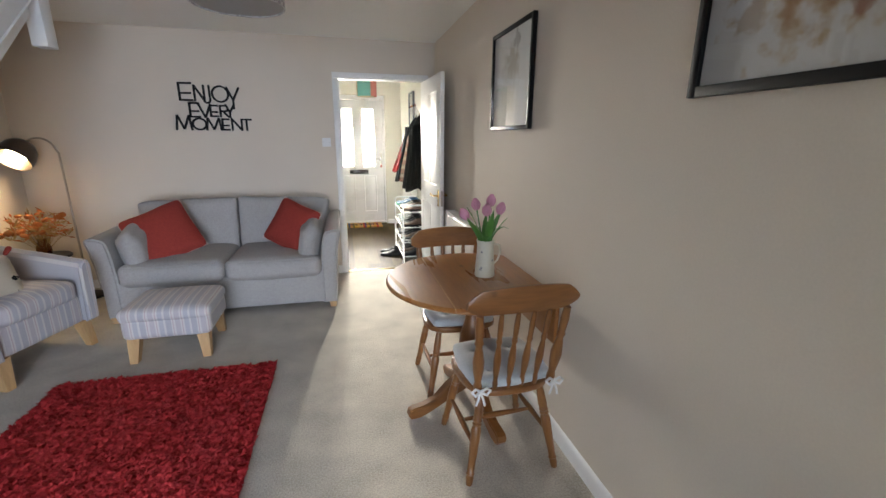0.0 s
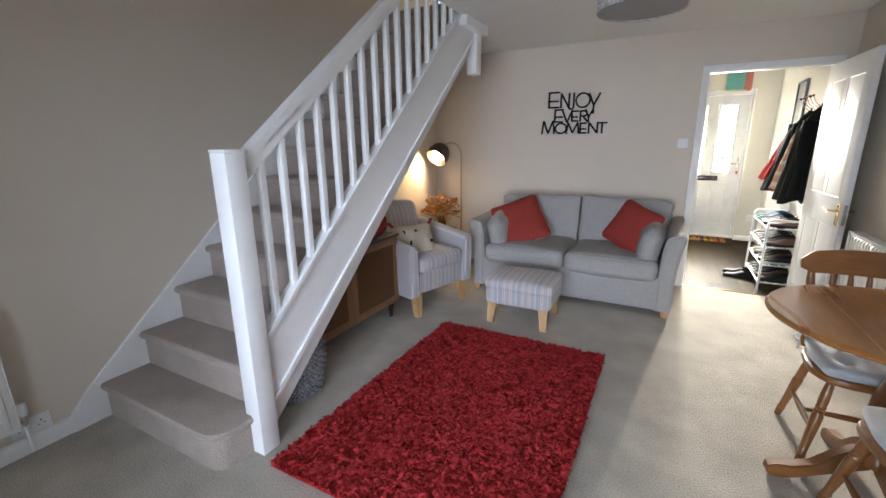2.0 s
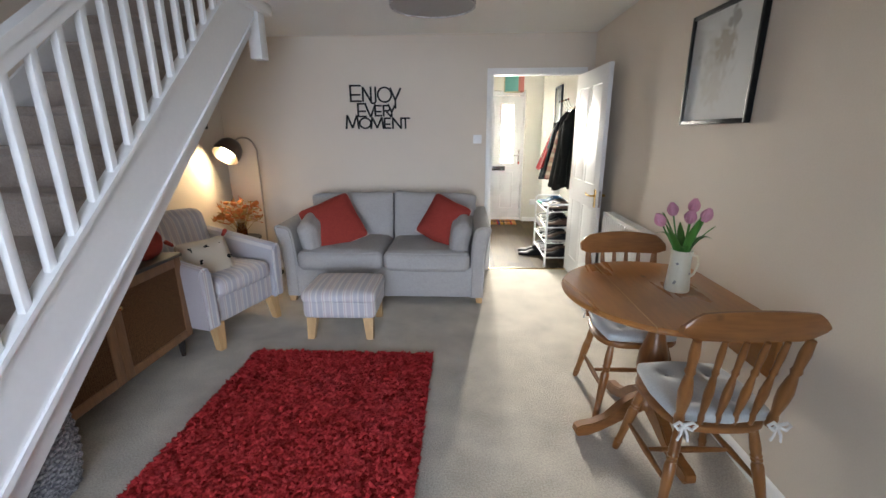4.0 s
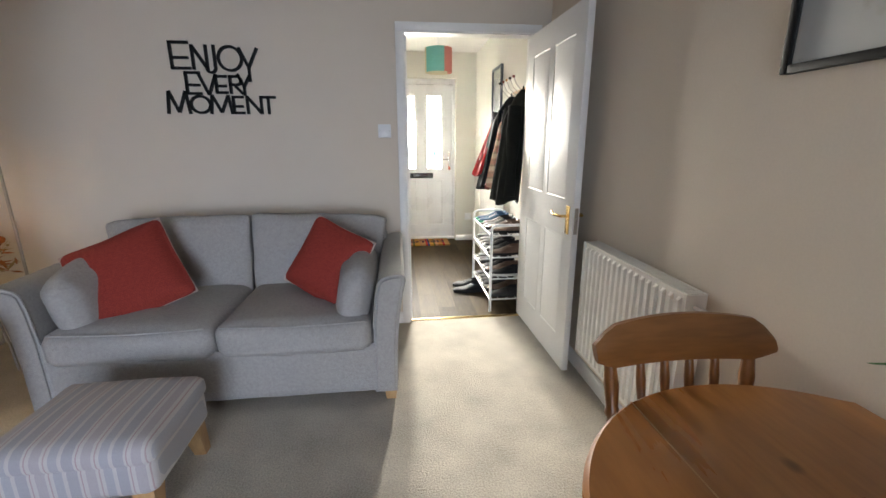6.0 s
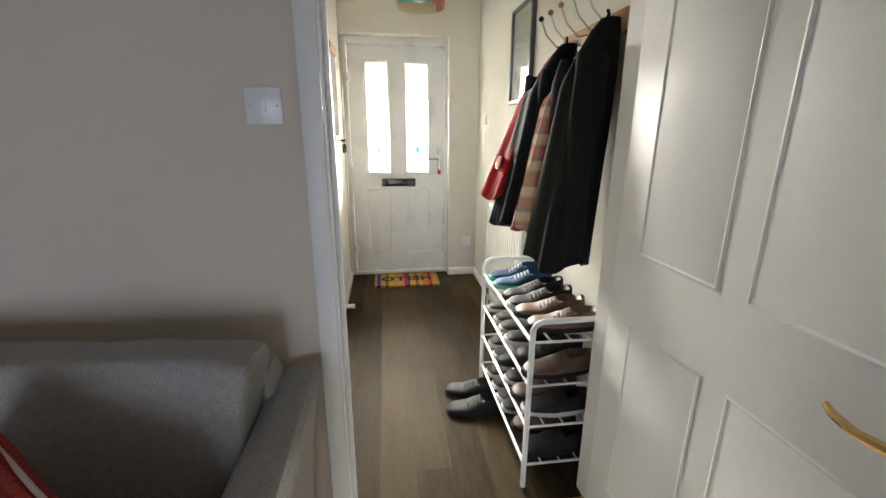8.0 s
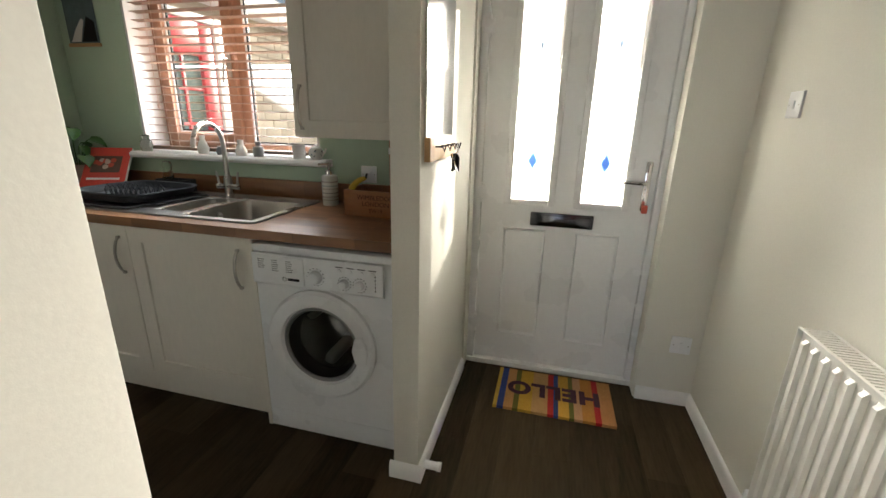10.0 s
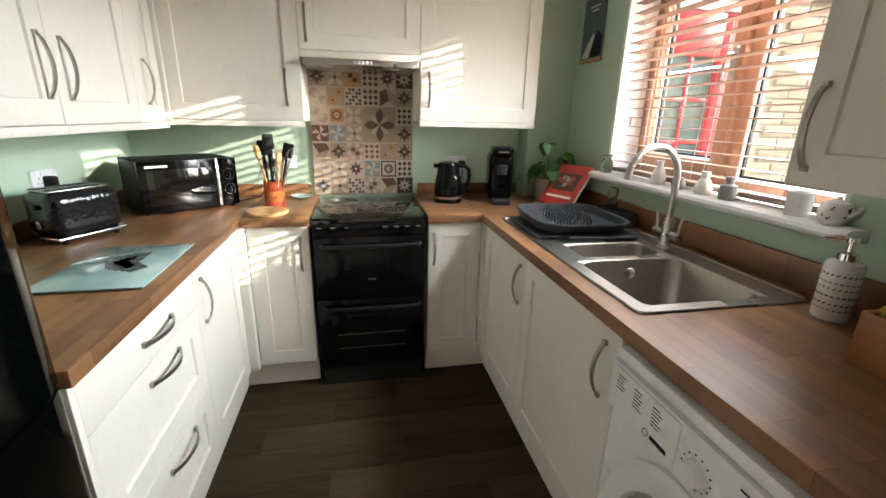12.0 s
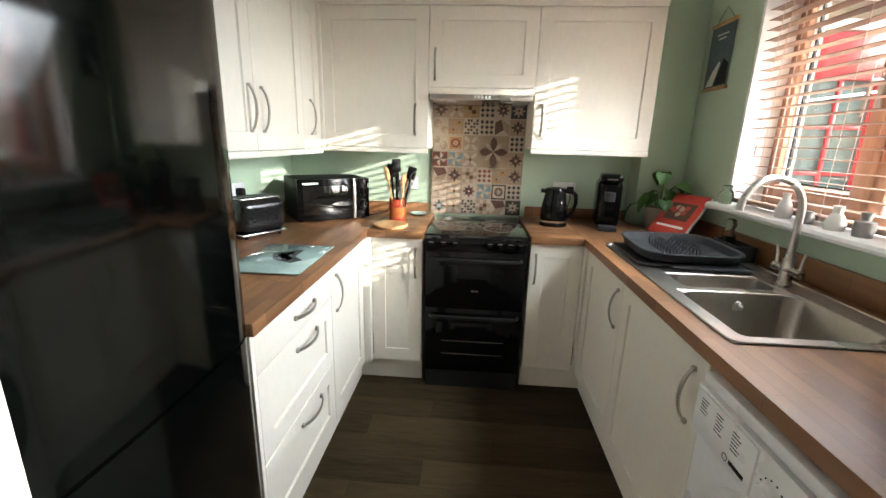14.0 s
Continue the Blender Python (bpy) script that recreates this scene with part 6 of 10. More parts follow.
def panel_radiator(name, m, length, z0, z1, label, pitch=0.045):
    """Local: wall plane at y = 0, front faces -y, along x from 0 to length."""
    s = thing(name, m, label, "radiator")
    bm = B()
    n = int(length / pitch)
    pts = []
    yb = -0.085
    for i in range(n):
        x = 0.015 + (length - 0.03) * i / n
        p = (length - 0.03) / n
        for u, d in ((0.0, 0.0), (0.22, 0.0), (0.34, 0.011), (0.66, 0.011), (0.78, 0.0)):
            pts.append((x + u * p, yb - d))
    pts.append((length - 0.015, yb))
    front = [(0.0, yb + 0.006)] + pts + [(length, yb + 0.006)]
    outline = front + [(length, yb + 0.022), (0.0, yb + 0.022)]
    zz = [(z0, 0), (z0 + 0.018, 0), (z0 + 0.03, 1), (z1 - 0.03, 1), (z1 - 0.018, 0), (z1 - 0.004, 0)]
    rings = []
    for z, k in zz:
        rings.append([bm.verts.new((x, y if (k or y > yb - 0.001) else yb, z)) for x, y in outline])
    for p, q in zip(rings, rings[1:]):
        for i in range(len(p)):
            j = (i + 1) % len(p)
            bm.faces.new((p[i], p[j], q[j], q[i]))
    bm.faces.new(rings[-1]); bm.faces.new(list(reversed(rings[0])))
    part("front_panel", bm, RADIATOR, s)
    bm = B(); box(bm, 0, length, -0.035, -0.018, z0, z1 - 0.004, 0.003)
    part("rear_panel", bm, RADIATOR, s)
    for xa in (-0.003, length):
        bm = B(); box(bm, xa, xa + 0.003, -0.093, -0.015, z0, z1)
        part("side_cover", bm, RADIATOR, s)
    for ya in (-0.093, -0.024):
        bm = B(); box(bm, -0.003, length + 0.003, ya, ya + 0.009, z1, z1 + 0.003)
        part("top_rail", bm, RADIATOR, s)
    bm = B()
    x = 0.012
    while x < length - 0.01:
        box(bm, x, x + 0.006, -0.084, -0.024, z1 - 0.002, z1 + 0.002)
        x += 0.014
    part("top_grille", bm, RADIATOR, s)
    return s


def radiator_valve(m, label):
    s = thing("radiator_valve", m, label, "valve")
    bm = B(); lathe(bm, [(0.0, 0.05), (0.018, 0.05), (0.021, 0.056), (0.021, 0.10), (0.017, 0.115), (0.0, 0.116)], None, 18)
    part("thermostat_head", bm, UPVC, s)
    bm = B(); lathe(bm, [(0.012, 0.0), (0.014, 0.02), (0.010, 0.05)], None, 12); rod(bm, (0, 0, 0.018), (0.05, 0, 0.018), 0.009)
    part("body", bm, CHROME, s, "chrome valve body")
    bm = B(); rod(bm, (0, 0, -0.14), (0, 0, 0.0), 0.0075)
    part("pipe", bm, UPVC, s)


EAST = pose(0, 0, 0, 0, 0, -90)      # local -y becomes -x: on the wall x = 0
panel_radiator("radiator", Matrix.Translation((0, -0.93, 0)) @ EAST, 0.785, 0.20, 0.82, "white ribbed panel radiator behind the open door")
bm = B(); rod(bm, (-0.055, -1.717, 0.775), (-0.055, -1.75, 0.775), 0.008); lathe(bm, [(0.0, 0), (0.012, 0.0), (0.012, 0.014), (0.0, 0.016)], Matrix.Translation((-0.055, -1.75, 0.775)) @ pose(0, 0, 0, 90), 10)
single("bleed_valve", bm, UPVC, "white radiator bleed plug", "valve")
WEST = pose(0, 0, 0, 0, 0, 90)
panel_radiator("radiator", Matrix.Translation((XL, -5.20, 0)) @ WEST, 1.105, 0.17, 0.72, "white ribbed panel radiator on the stair wall")
radiator_valve(Matrix.Translation((XL + 0.055, -4.07, 0.17)) @ pose(0, 0, 0, 0, 0, -90), "white thermostatic radiator valve by the stairs")
switch_plate("socket", Matrix.Translation((XL, -4.04, 0.13)) @ WEST, "white double power socket low on the wall", 0.146, 0.086, 2, True)


# ---------------------------------------------------------------- kitchen
FACE_N = Matrix()                       # fronts face -y
FACE_E = pose(0, 0, 0, 0, 0, 90)        # fronts face +x
FACE_S = pose(0, 0, 0, 0, 0, 180)       # fronts face +y


def bow_handle(x, z0, z1, vertical=True):
    """A flat bowed bar on the plane y = 0, facing -y; along z, or along x from z0 to z1 at height x."""
    bm = B()
    n = 10
    rings = []
    for i in range(n + 1):
        u = i / n
        d = -0.006 - 0.026 * math.sin(math.pi * u) ** 0.7
        a = z0 + (z1 - z0) * u
        ring = []
        for w, t in ((-0.006, -0.003), (0.006, -0.003), (0.006, 0.003), (-0.006, 0.003)):
            ring.append(bm.verts.new((x + w, d + t, a) if vertical else (a, d + t, x + w)))
        rings.append(ring)
    for p, q in zip(rings, rings[1:]):
        for k in range(4):
            j = (k + 1) % 4
            bm.faces.new((p[k], p[j], q[j], q[k]))
    bm.faces.new(rings[0]); bm.faces.new(list(reversed(rings[-1])))
    for a in (z0, z1):
        if vertical:
            box(bm, x - 0.007, x + 0.007, -0.010, 0.0, a - 0.006, a + 0.006)
        else:
            box(bm, a - 0.006, a + 0.006, -0.010, 0.0, x - 0.007, x + 0.007)
    bmesh.ops.recalc_face_normals(bm, faces=bm.faces)
    return bm


def shaker(w, z0, z1, x0=0.0, stile=0.072, plain=False):
    """A shaker door: flat frame round a recessed panel, front at y = 0 and back at y = 0.02."""
    bm = B()
    g = 0.0015
    a, b, c, d = x0 + g, x0 + w - g, z0 + g, z1 - g
    if plain:
        box(bm, a, b, 0, 0.02, c, d, 0.002)
        return bm
    s = stile
    loops = []
    for (p, q, r, t, y) in ((a, b, c, d, 0.02), (a, b, c, d, 0.002), (a + 0.002, b - 0.002, c + 0.002, d - 0.002, 0.0), (a + s, b - s, c + s, d - s, 0.0), (a + s + 0.003, b - s - 0.003, c + s + 0.003, d - s - 0.003, 0.008)):
        loops.append([bm.verts.new((x, y, z)) for x, z in ((p, r), (q, r), (q, t), (p, t))])
    for p, q in zip(loops, loops[1:]):
        for i in range(4):
            j = (i + 1) % 4
            bm.faces.new((p[i], p[j], q[j], q[i]))
    bm.faces.new(loops[-1]); bm.faces.new(list(reversed(loops[0])))
    return bm


def unit(name, m, w, z0, z1, depth, fronts, label, group, pelmet=0.0, cornice=0.0, body_z1=None):
    """A kitchen unit. fronts: (x0, width, z0, z1, plain, handle), handle: (vertical, x or z, from, to)."""
    u = thing(name, m, label, "cabinet", group)
    bm = B()
    top = body_z1 or z1
    for p in ((0, 0.018, 0.021, depth, z0, top), (w - 0.018, w, 0.021, depth, z0, top), (0.018, w - 0.018, 0.021, depth, z0, z0 + 0.018), (0.018, w - 0.018, depth - 0.012, depth, z0 + 0.018, top), (0.018, w - 0.018, 0.021, depth - 0.012, top - 0.018, top)):
        box(bm, *p)
    part("body", bm, CREAM, u)
    for x0, ww, a, b, plain, hd in fronts:
        kind = "drawer_front" if hd and not hd[0] else "door"
        d = part(kind, shaker(ww, a, b, x0, plain=plain), CREAM, u)
        if hd:
            part("handle", bow_handle(hd[1], hd[2], hd[3], hd[0]), NICKEL, d, "bowed satin nickel handle")
    if pelmet:
        bm = B(); box(bm, 0, w, -0.004, 0.018, z0 - pelmet, z0 - 0.001, 0.002)
        part("pelmet", bm, CREAM, u)
    if cornice:
        bm = B()
        prism(bm, [(0.02, z1 + 0.001), (0.0, z1 + 0.001), (-0.008, z1 + 0.018), (-0.03, z1 + 0.045), (-0.034, z1 + cornice), (0.02, z1 + cornice)], "x", 0, w)
        part("cornice", bm, CREAM, u)
    return u


BASE, WALLU = "cream shaker base units", "cream shaker wall units"
WT = 0.925
# base units: right run, back run, left run
unit("base_cabinet", Matrix.Translation((-3.10, 1.97, 0)), 0.53, 0.14, 0.882, 0.56, [(0, 0.53, 0.14, 0.882, False, (True, 0.485, 0.66, 0.825))], "cream shaker base cabinet below the draining board", BASE)
unit("base_cabinet", Matrix.Translation((-2.57, 1.97, 0)), 0.64, 0.14, 0.882, 0.56, [(0, 0.64, 0.14, 0.882, False, (True, 0.575, 0.66, 0.825))], "wide cream shaker cabinet below the sink", BASE, body_z1=0.74)
unit("base_cabinet", Matrix.Translation((-3.14, 0.80, 0)) @ FACE_E, 0.285, 0.14, 0.882, 0.55, [(0, 0.285, 0.14, 0.882, False, (True, 0.245, 0.66, 0.825))], "narrow cream shaker base cabinet beside the cooker", BASE)
unit("base_cabinet", Matrix.Translation((-3.14, 1.672, 0)) @ FACE_E, 0.283, 0.14, 0.882, 0.55, [(0, 0.283, 0.14, 0.882, False, (True, 0.03, 0.66, 0.825))], "narrow cream shaker base cabinet beside the cooker", BASE)
unit("drawer_cabinet", Matrix.Translation((-1.935, 0.76, 0)) @ FACE_S, 0.635, 0.14, 0.882, 0.56,
     [(0, 0.635, 0.745, 0.882, True, (False, 0.81, 0.265, 0.435)), (0, 0.635, 0.445, 0.745, False, (False, 0.69, 0.265, 0.445)), (0, 0.635, 0.14, 0.445, False, (False, 0.385, 0.27, 0.455))], "cream three-drawer kitchen unit", BASE)
unit("base_cabinet", Matrix.Translation((-2.57, 0.76, 0)) @ FACE_S, 0.52, 0.14, 0.882, 0.56, [(0, 0.52, 0.14, 0.882, False, (True, 0.06, 0.66, 0.825))], "cream shaker base cabinet in the corner", BASE)
bm = B()
box(bm, -3.14, -3.101, 1.956, 1.99, 0.14, 0.882); box(bm, -1.929, -1.912, 1.955, 2.53, 0.0, 0.882, 0.002)
box(bm, -3.14, -3.091, 0.74, 0.799, 0.14, 0.882); box(bm, -1.934, -1.915, 0.16, 0.762, 0.0, 0.882, 0.002)
box(bm, -3.462, -3.424, 0.42, 0.458, 1.345, 2.12, 0.003)
setting("filler_trim", bm, CREAM, "cream filler posts and end panels")
bm = B()
box(bm, -3.19, -1.93, 2.02, 2.035, -0.002, 0.138); box(bm, -3.20, -3.185, 1.672, 2.02, -0.002, 0.138); box(bm, -3.20, -3.185, 0.70, 1.085, -0.002, 0.138); box(bm, -3.185, -1.936, 0.70, 0.715, -0.002, 0.138)
setting("plinth_trim", bm, CREAM, "cream plinth below the base units")
# wall units
unit("wall_cabinet", Matrix.Translation((-1.92, 0.44, 0)) @ FACE_S, 0.25, 1.345, 2.12, 0.33, [(0, 0.25, 1.345, 2.12, False, None)], "cream wall cabinet above the fridge's side", WALLU, 0.028, 0.06)
unit("wall_cabinet", Matrix.Translation((-2.17, 0.44, 0)) @ FACE_S, 0.50, 1.345, 2.12, 0.33, [(0, 0.50, 1.345, 2.12, False, (True, 0.45, 1.425, 1.60))], "cream shaker wall cabinet", WALLU, 0.028, 0.06)
unit("wall_cabinet", Matrix.Translation((-2.67, 0.44, 0)) @ FACE_S, 0.50, 1.345, 2.12, 0.33, [(0, 0.50, 1.345, 2.12, False, (True, 0.055, 1.425, 1.60))], "cream shaker wall cabinet", WALLU, 0.028, 0.06)
unit("wall_cabinet", Matrix.Translation((-3.17, 0.44, 0)) @ FACE_S, 0.265, 1.345, 2.12, 0.33, [(0, 0.25, 1.345, 2.12, False, (True, 0.10, 1.425, 1.60))], "narrow cream corner wall cabinet with sunlight on it", WALLU, 0.028, 0.06)
unit("wall_cabinet", Matrix.Translation((-3.44, 0.442, 0)) @ FACE_E, 0.628, 1.36, 2.12, 0.31, [(0, 0.628, 1.36, 2.12, False, (True, 0.553, 1.435, 1.605))], "cream shaker wall cabinet striped with sunlight", WALLU, 0.028, 0.06)
unit("wall_cabinet", Matrix.Translation((-3.44, 1.07, 0)) @ FACE_E, 0.60, 1.70, 2.12, 0.31, [(0, 0.60, 1.70, 2.12, False, (True, 0.035, 1.74, 1.90))], "cream cabinet above the cooker hood", WALLU, 0.035, 0.06)
unit("wall_cabinet", Matrix.Translation((-3.44, 1.67, 0)) @ FACE_E, 0.66, 1.375, 2.12, 0.31, [(0, 0.66, 1.375, 2.12, False, (True, 0.045, 1.45, 1.62))], "cream shaker wall cabinet striped with sunlight", WALLU, 0.028, 0.06)
unit("wall_cabinet", Matrix.Translation((-1.905, 2.30, 0)), 0.625, 1.265, 2.12, 0.32, [(0, 0.625, 1.265, 2.12, False, (True, 0.042, 1.305, 1.48))], "cream shaker wall cabinet beside the window", WALLU, 0.0, 0.06)


def cooker_hood():
    s = thing("cooker_hood", (-3.60, 1.37, 1.62), "slim steel cooker hood under the cabinet", "cooker hood")
    bm = B(); box(bm, -3.75, -3.40, 1.085, 1.655, 1.632, 1.662, 0.003)
    part("body", bm, STEEL, s, world=True)
    for k in range(5):
        bm = B(); box(bm, -3.398, -3.394, 1.33 + k * 0.02, 1.342 + k * 0.02, 1.640, 1.654, 0.001)
        part("button", bm, UPVC, s, "small white button", world=True)
    for y in (1.2, 1.54):
        bm = B(); lathe(bm, [(0.0, 0), (0.028, 0), (0.03, 0.004), (0.0, 0.006)], Matrix.Translation((-3.48, y, 1.627)), 16)
        part("lamp_lens", bm, UPVC, s, world=True)


cooker_hood()


# worktops: solid slabs with an opening for the sink
def worktop():
    w = thing("worktop", (-2.5, 1.4, 0.885), "warm brown wood-block worktop in a U shape", "worktop")
    z0, z1 = 0.885, WT
    for xa, xb, ya, yb in ((-3.757, -2.985, 1.95, 2.628), (-1.985, -1.278, 1.95, 2.628), (-2.985, -1.985, 1.95, 2.045), (-2.985, -1.985, 2.535, 2.628)):
        bm = B(); box(bm, xa, xb, ya, yb, z0, z1)
        part("window_slab", bm, WORKTOP_X, w, world=True)
    bm = B(); box(bm, -3.757, -3.12, 1.668, 1.9495, z0, z1, 0.003)
    part("cooker_slab", bm, WORKTOP_Y, w, world=True)
    bm = B(); box(bm, -3.757, -3.12, 0.7805, 1.092, z0, z1, 0.003)
    part("cooker_slab", bm, WORKTOP_Y, w, world=True)
    bm = B(); box(bm, -3.757, -1.905, 0.102, 0.78, z0, z1, 0.004)
    part("fridge_slab", bm, WORKTOP_X, w, world=True)
    bm = B(); box(bm, -3.757, -1.278, 2.608, 2.629, z1, z1 + 0.095, 0.003)
    part("upstand", bm, WORKTOP_X, w, world=True)
    bm = B(); box(bm, -3.758, -3.738, 1.70, 2.607, z1, z1 + 0.07, 0.003)
    part("upstand", bm, WORKTOP_Y, w, world=True)
    bm = B(); box(bm, -3.758, -3.738, 0.124, 1.05, z1, z1 + 0.07, 0.003)
    part("upstand", bm, WORKTOP_Y, w, world=True)
    bm = B(); box(bm, -3.757, -1.905, 0.102, 0.122, z1, z1 + 0.07, 0.003)
    part("upstand", bm, WORKTOP_X, w, world=True)


worktop()
bm = B(); box(bm, -3.758, -3.60, 2.36, 2.629, WT + 0.001, 2.40, 0.003)
setting("pipe_boxing_trim", bm, WALL_GREEN, "sage green pipe boxing in the corner")


# patchwork splashback: every tile with its own inlaid figure
T_CREAM = mat("tile_cream", (0.43, 0.35, 0.275), 0.3, vary=0.08, relief=0.03)
T_TAUPE = mat("tile_taupe", (0.31, 0.225, 0.155), 0.3, vary=0.08, relief=0.03)
T_BROWN = mat("tile_brown", (0.10, 0.045, 0.03), 0.3, vary=0.1, relief=0.03)
T_DARK = mat("tile_charcoal", (0.03, 0.027, 0.025), 0.3, vary=0.1, relief=0.03)
T_OCHRE = mat("tile_ochre", (0.36, 0.19, 0.06), 0.3, vary=0.1, relief=0.03)
T_BLUE = mat("tile_blue_grey", (0.15, 0.22, 0.25), 0.3, vary=0.1, relief=0.03)
T_RED = mat("tile_oxblood", (0.20, 0.05, 0.035), 0.3, vary=0.1, relief=0.03)
TILES = [T_CREAM, T_TAUPE, T_BROWN, T_DARK, T_OCHRE, T_BLUE, T_RED]


def tile_mesh(kind, g, f1, f2, size):
    """A square tile, front at x = 0 facing +x, with an inlaid figure of the given kind."""
    bm = B()
    h = size / 2 - 0.0006
    box(bm, -0.006, 0.0, -h, h, -h, h)
    for f in bm.faces:
        f.material_index = g

    def poly(pts, mi, lift=0.0006):
        f = bm.faces.new([bm.verts.new((lift, p * h, q * h)) for p, q in pts])
        f.material_index = mi
        f.normal_update()
        if f.normal.x < 0:
            f.normal_flip()

    def spun(pts, mi, n=4, lift=0.0006, off=0):
        for k in range(n):
            a = radians(360 / n * k + off)
            poly([(p * math.cos(a) - q * math.sin(a), p * math.sin(a) + q * math.cos(a)) for p, q in pts], mi, lift)

    def disc(cx, cy, r, mi, lift=0.0006, n=14):
        poly([(cx + r * math.cos(2 * math.pi * i / n), cy + r * math.sin(2 * math.pi * i / n)) for i in range(n)], mi, lift)

    if kind == 0:      # eight-point star
        spun([(0, 0), (0.28, 0.28), (0, 0.92), (-0.28, 0.28)], f1); spun([(0, 0), (0.2, 0.2), (0, 0.85), (-0.2, 0.2)], f2, 4, 0.0009, 45); disc(0, 0, 0.16, g, 0.0012)
    elif kind == 1:    # quatrefoil petals
        spun([(0.06, 0.06), (0.5, 0.18), (0.86, 0.5), (0.88, 0.88), (0.5, 0.86), (0.18, 0.5)], f1); disc(0, 0, 0.2, f2, 0.0009)
    elif kind == 2:    # checker
        for i in range(4):
            for j in range(4):
                if (i + j) % 2 == 0:
                    poly([(-0.96 + i * 0.48, -0.96 + j * 0.48), (-0.96 + (i + 1) * 0.48, -0.96 + j * 0.48), (-0.96 + (i + 1) * 0.48, -0.96 + (j + 1) * 0.48), (-0.96 + i * 0.48, -0.96 + (j + 1) * 0.48)], f1 if (i * j) % 3 else f2)
    elif kind == 3:    # diamonds in a grid
        for i in range(3):
            for j in range(3):
                cx, cy = -0.62 + 0.62 * i, -0.62 + 0.62 * j
                poly([(cx - 0.27, cy), (cx, cy - 0.27), (cx + 0.27, cy), (cx, cy + 0.27)], f1 if (i + j) % 2 == 0 else f2)
    elif kind == 4:    # pinwheel triangles
        spun([(0, 0), (0.95, 0), (0.95, 0.95)], f1); spun([(0.95, 0.0), (0.95, -0.95), (0.45, -0.45)], f2, 4, 0.0009)
    elif kind == 5:    # framed medallion
        for p in ([(-0.96, -0.96), (0.96, -0.96), (0.96, -0.78), (-0.96, -0.78)],):
            spun(p, f2)
        disc(0, 0, 0.58, f1, 0.0009, 20); disc(0, 0, 0.36, g, 0.0012); spun([(0.1, 0.0), (0.3, -0.1), (0.34, 0.0), (0.3, 0.1)], f2, 6, 0.0015)
    elif kind == 6:    # lattice of small squares
        for i in range(5):
            for j in range(5):
                if (i * 2 + j) % 3 != 1:
                    cx, cy = -0.76 + 0.38 * i, -0.76 + 0.38 * j
                    poly([(cx - 0.14, cy - 0.14), (cx + 0.14, cy - 0.14), (cx + 0.14, cy + 0.14), (cx - 0.14, cy + 0.14)], f1 if (i + j) % 2 else f2)
    elif kind == 7:    # leaf cross
        spun([(0.0, 0.05), (0.22, 0.4), (0.2, 0.7), (0.0, 0.95), (-0.2, 0.7), (-0.22, 0.4)], f1); spun([(0.0, 0.1), (0.14, 0.45), (0, 0.75), (-0.14, 0.45)], f2, 4, 0.0009, 45)
    elif kind == 8:    # split cube facets
        poly([(-0.96, -0.96), (0.2, -0.3), (-0.2, 0.96), (-0.96, 0.6)], f1); poly([(0.2, -0.3), (0.96, -0.96), (0.96, 0.3), (-0.2, 0.96)], f2, 0.0009)
    else:              # sweeping scrolls
        for cx, cy, r in ((-0.45, 0.35, 0.5), (0.5, -0.4, 0.45)):
            disc(cx, cy, r, f1, 0.0006, 20); disc(cx + 0.12, cy - 0.1, r * 0.62, g, 0.0009, 18); disc(cx + 0.02, cy, r * 0.28, f2, 0.0012)
    me = bpy.data.meshes.new("tile")
    bm.to_mesh(me); bm.free()
    for mm in TILES:
        me.materials.append(mm)
    return me


def splashback():
    s = thing("splashback", (-3.757, 1.37, WT), "patchwork splashback of brown, cream and blue patterned tiles", "splashback")
    y0, y1, z0, z1 = 1.072, 1.668, WT + 0.004, 1.655
    bm = B(); box(bm, -3.759, -3.750, y0, y1, z0, z1)
    part("backing", bm, T_CREAM, s, world=True)
    rnd = random.Random(21)
    figures = {"a": (9, 0, 1, 1), "b": (1, 1, 0, 2), "c": (2, 4, 3, 1), "d": (3, 0, 3, 3), "e": (8, 0, 2, 1), "f": (0, 1, 3, 2), "g": (5, 4, 6, 0), "h": (4, 0, 2, 6), "i": (4, 0, 5, 1),
               "j": (3, 0, 6, 6), "k": (9, 1, 4, 2), "l": (0, 0, 6, 3), "m": (5, 0, 2, 3), "n": (0, 0, 2, 5), "o": (6, 0, 3, 3), "p": (2, 1, 2, 0), "q": (0, 3, 1, 0), "r": (1, 1, 0, 4), "s": (7, 1, 2, 0)}
    rows = ("nbopeq", "ablimd", "efpjkf", "hib**f", "agr**d", "akodef", "fbcdlq")      # from the worktop upwards
    n, m = 6, 7
    sy, sz = (y1 - y0) / n, (z1 - z0) / m
    cache = {}

    def lay(key, i, j, span=1):
        if key not in cache:
            cache[key] = tile_mesh(*figures[key], sy)
        o = new("tile", cache[key])
        o.parent = s
        o.matrix_basis = Matrix.Translation((0.0135, y0 + (i + span / 2) * sy - 1.37, z0 + (j + span / 2) * sz - WT)) @ pose(0, 0, 0, rnd.choice((0, 90, 180, 270))) @ Matrix.Diagonal((1, span * 0.997, span * sz / sy * 0.997, 1))
    for j, row in enumerate(rows):
        for i, key in enumerate(row):
            if key != "*":
                lay(key, i, j)
    lay("s", 3, 3, 2)


splashback()


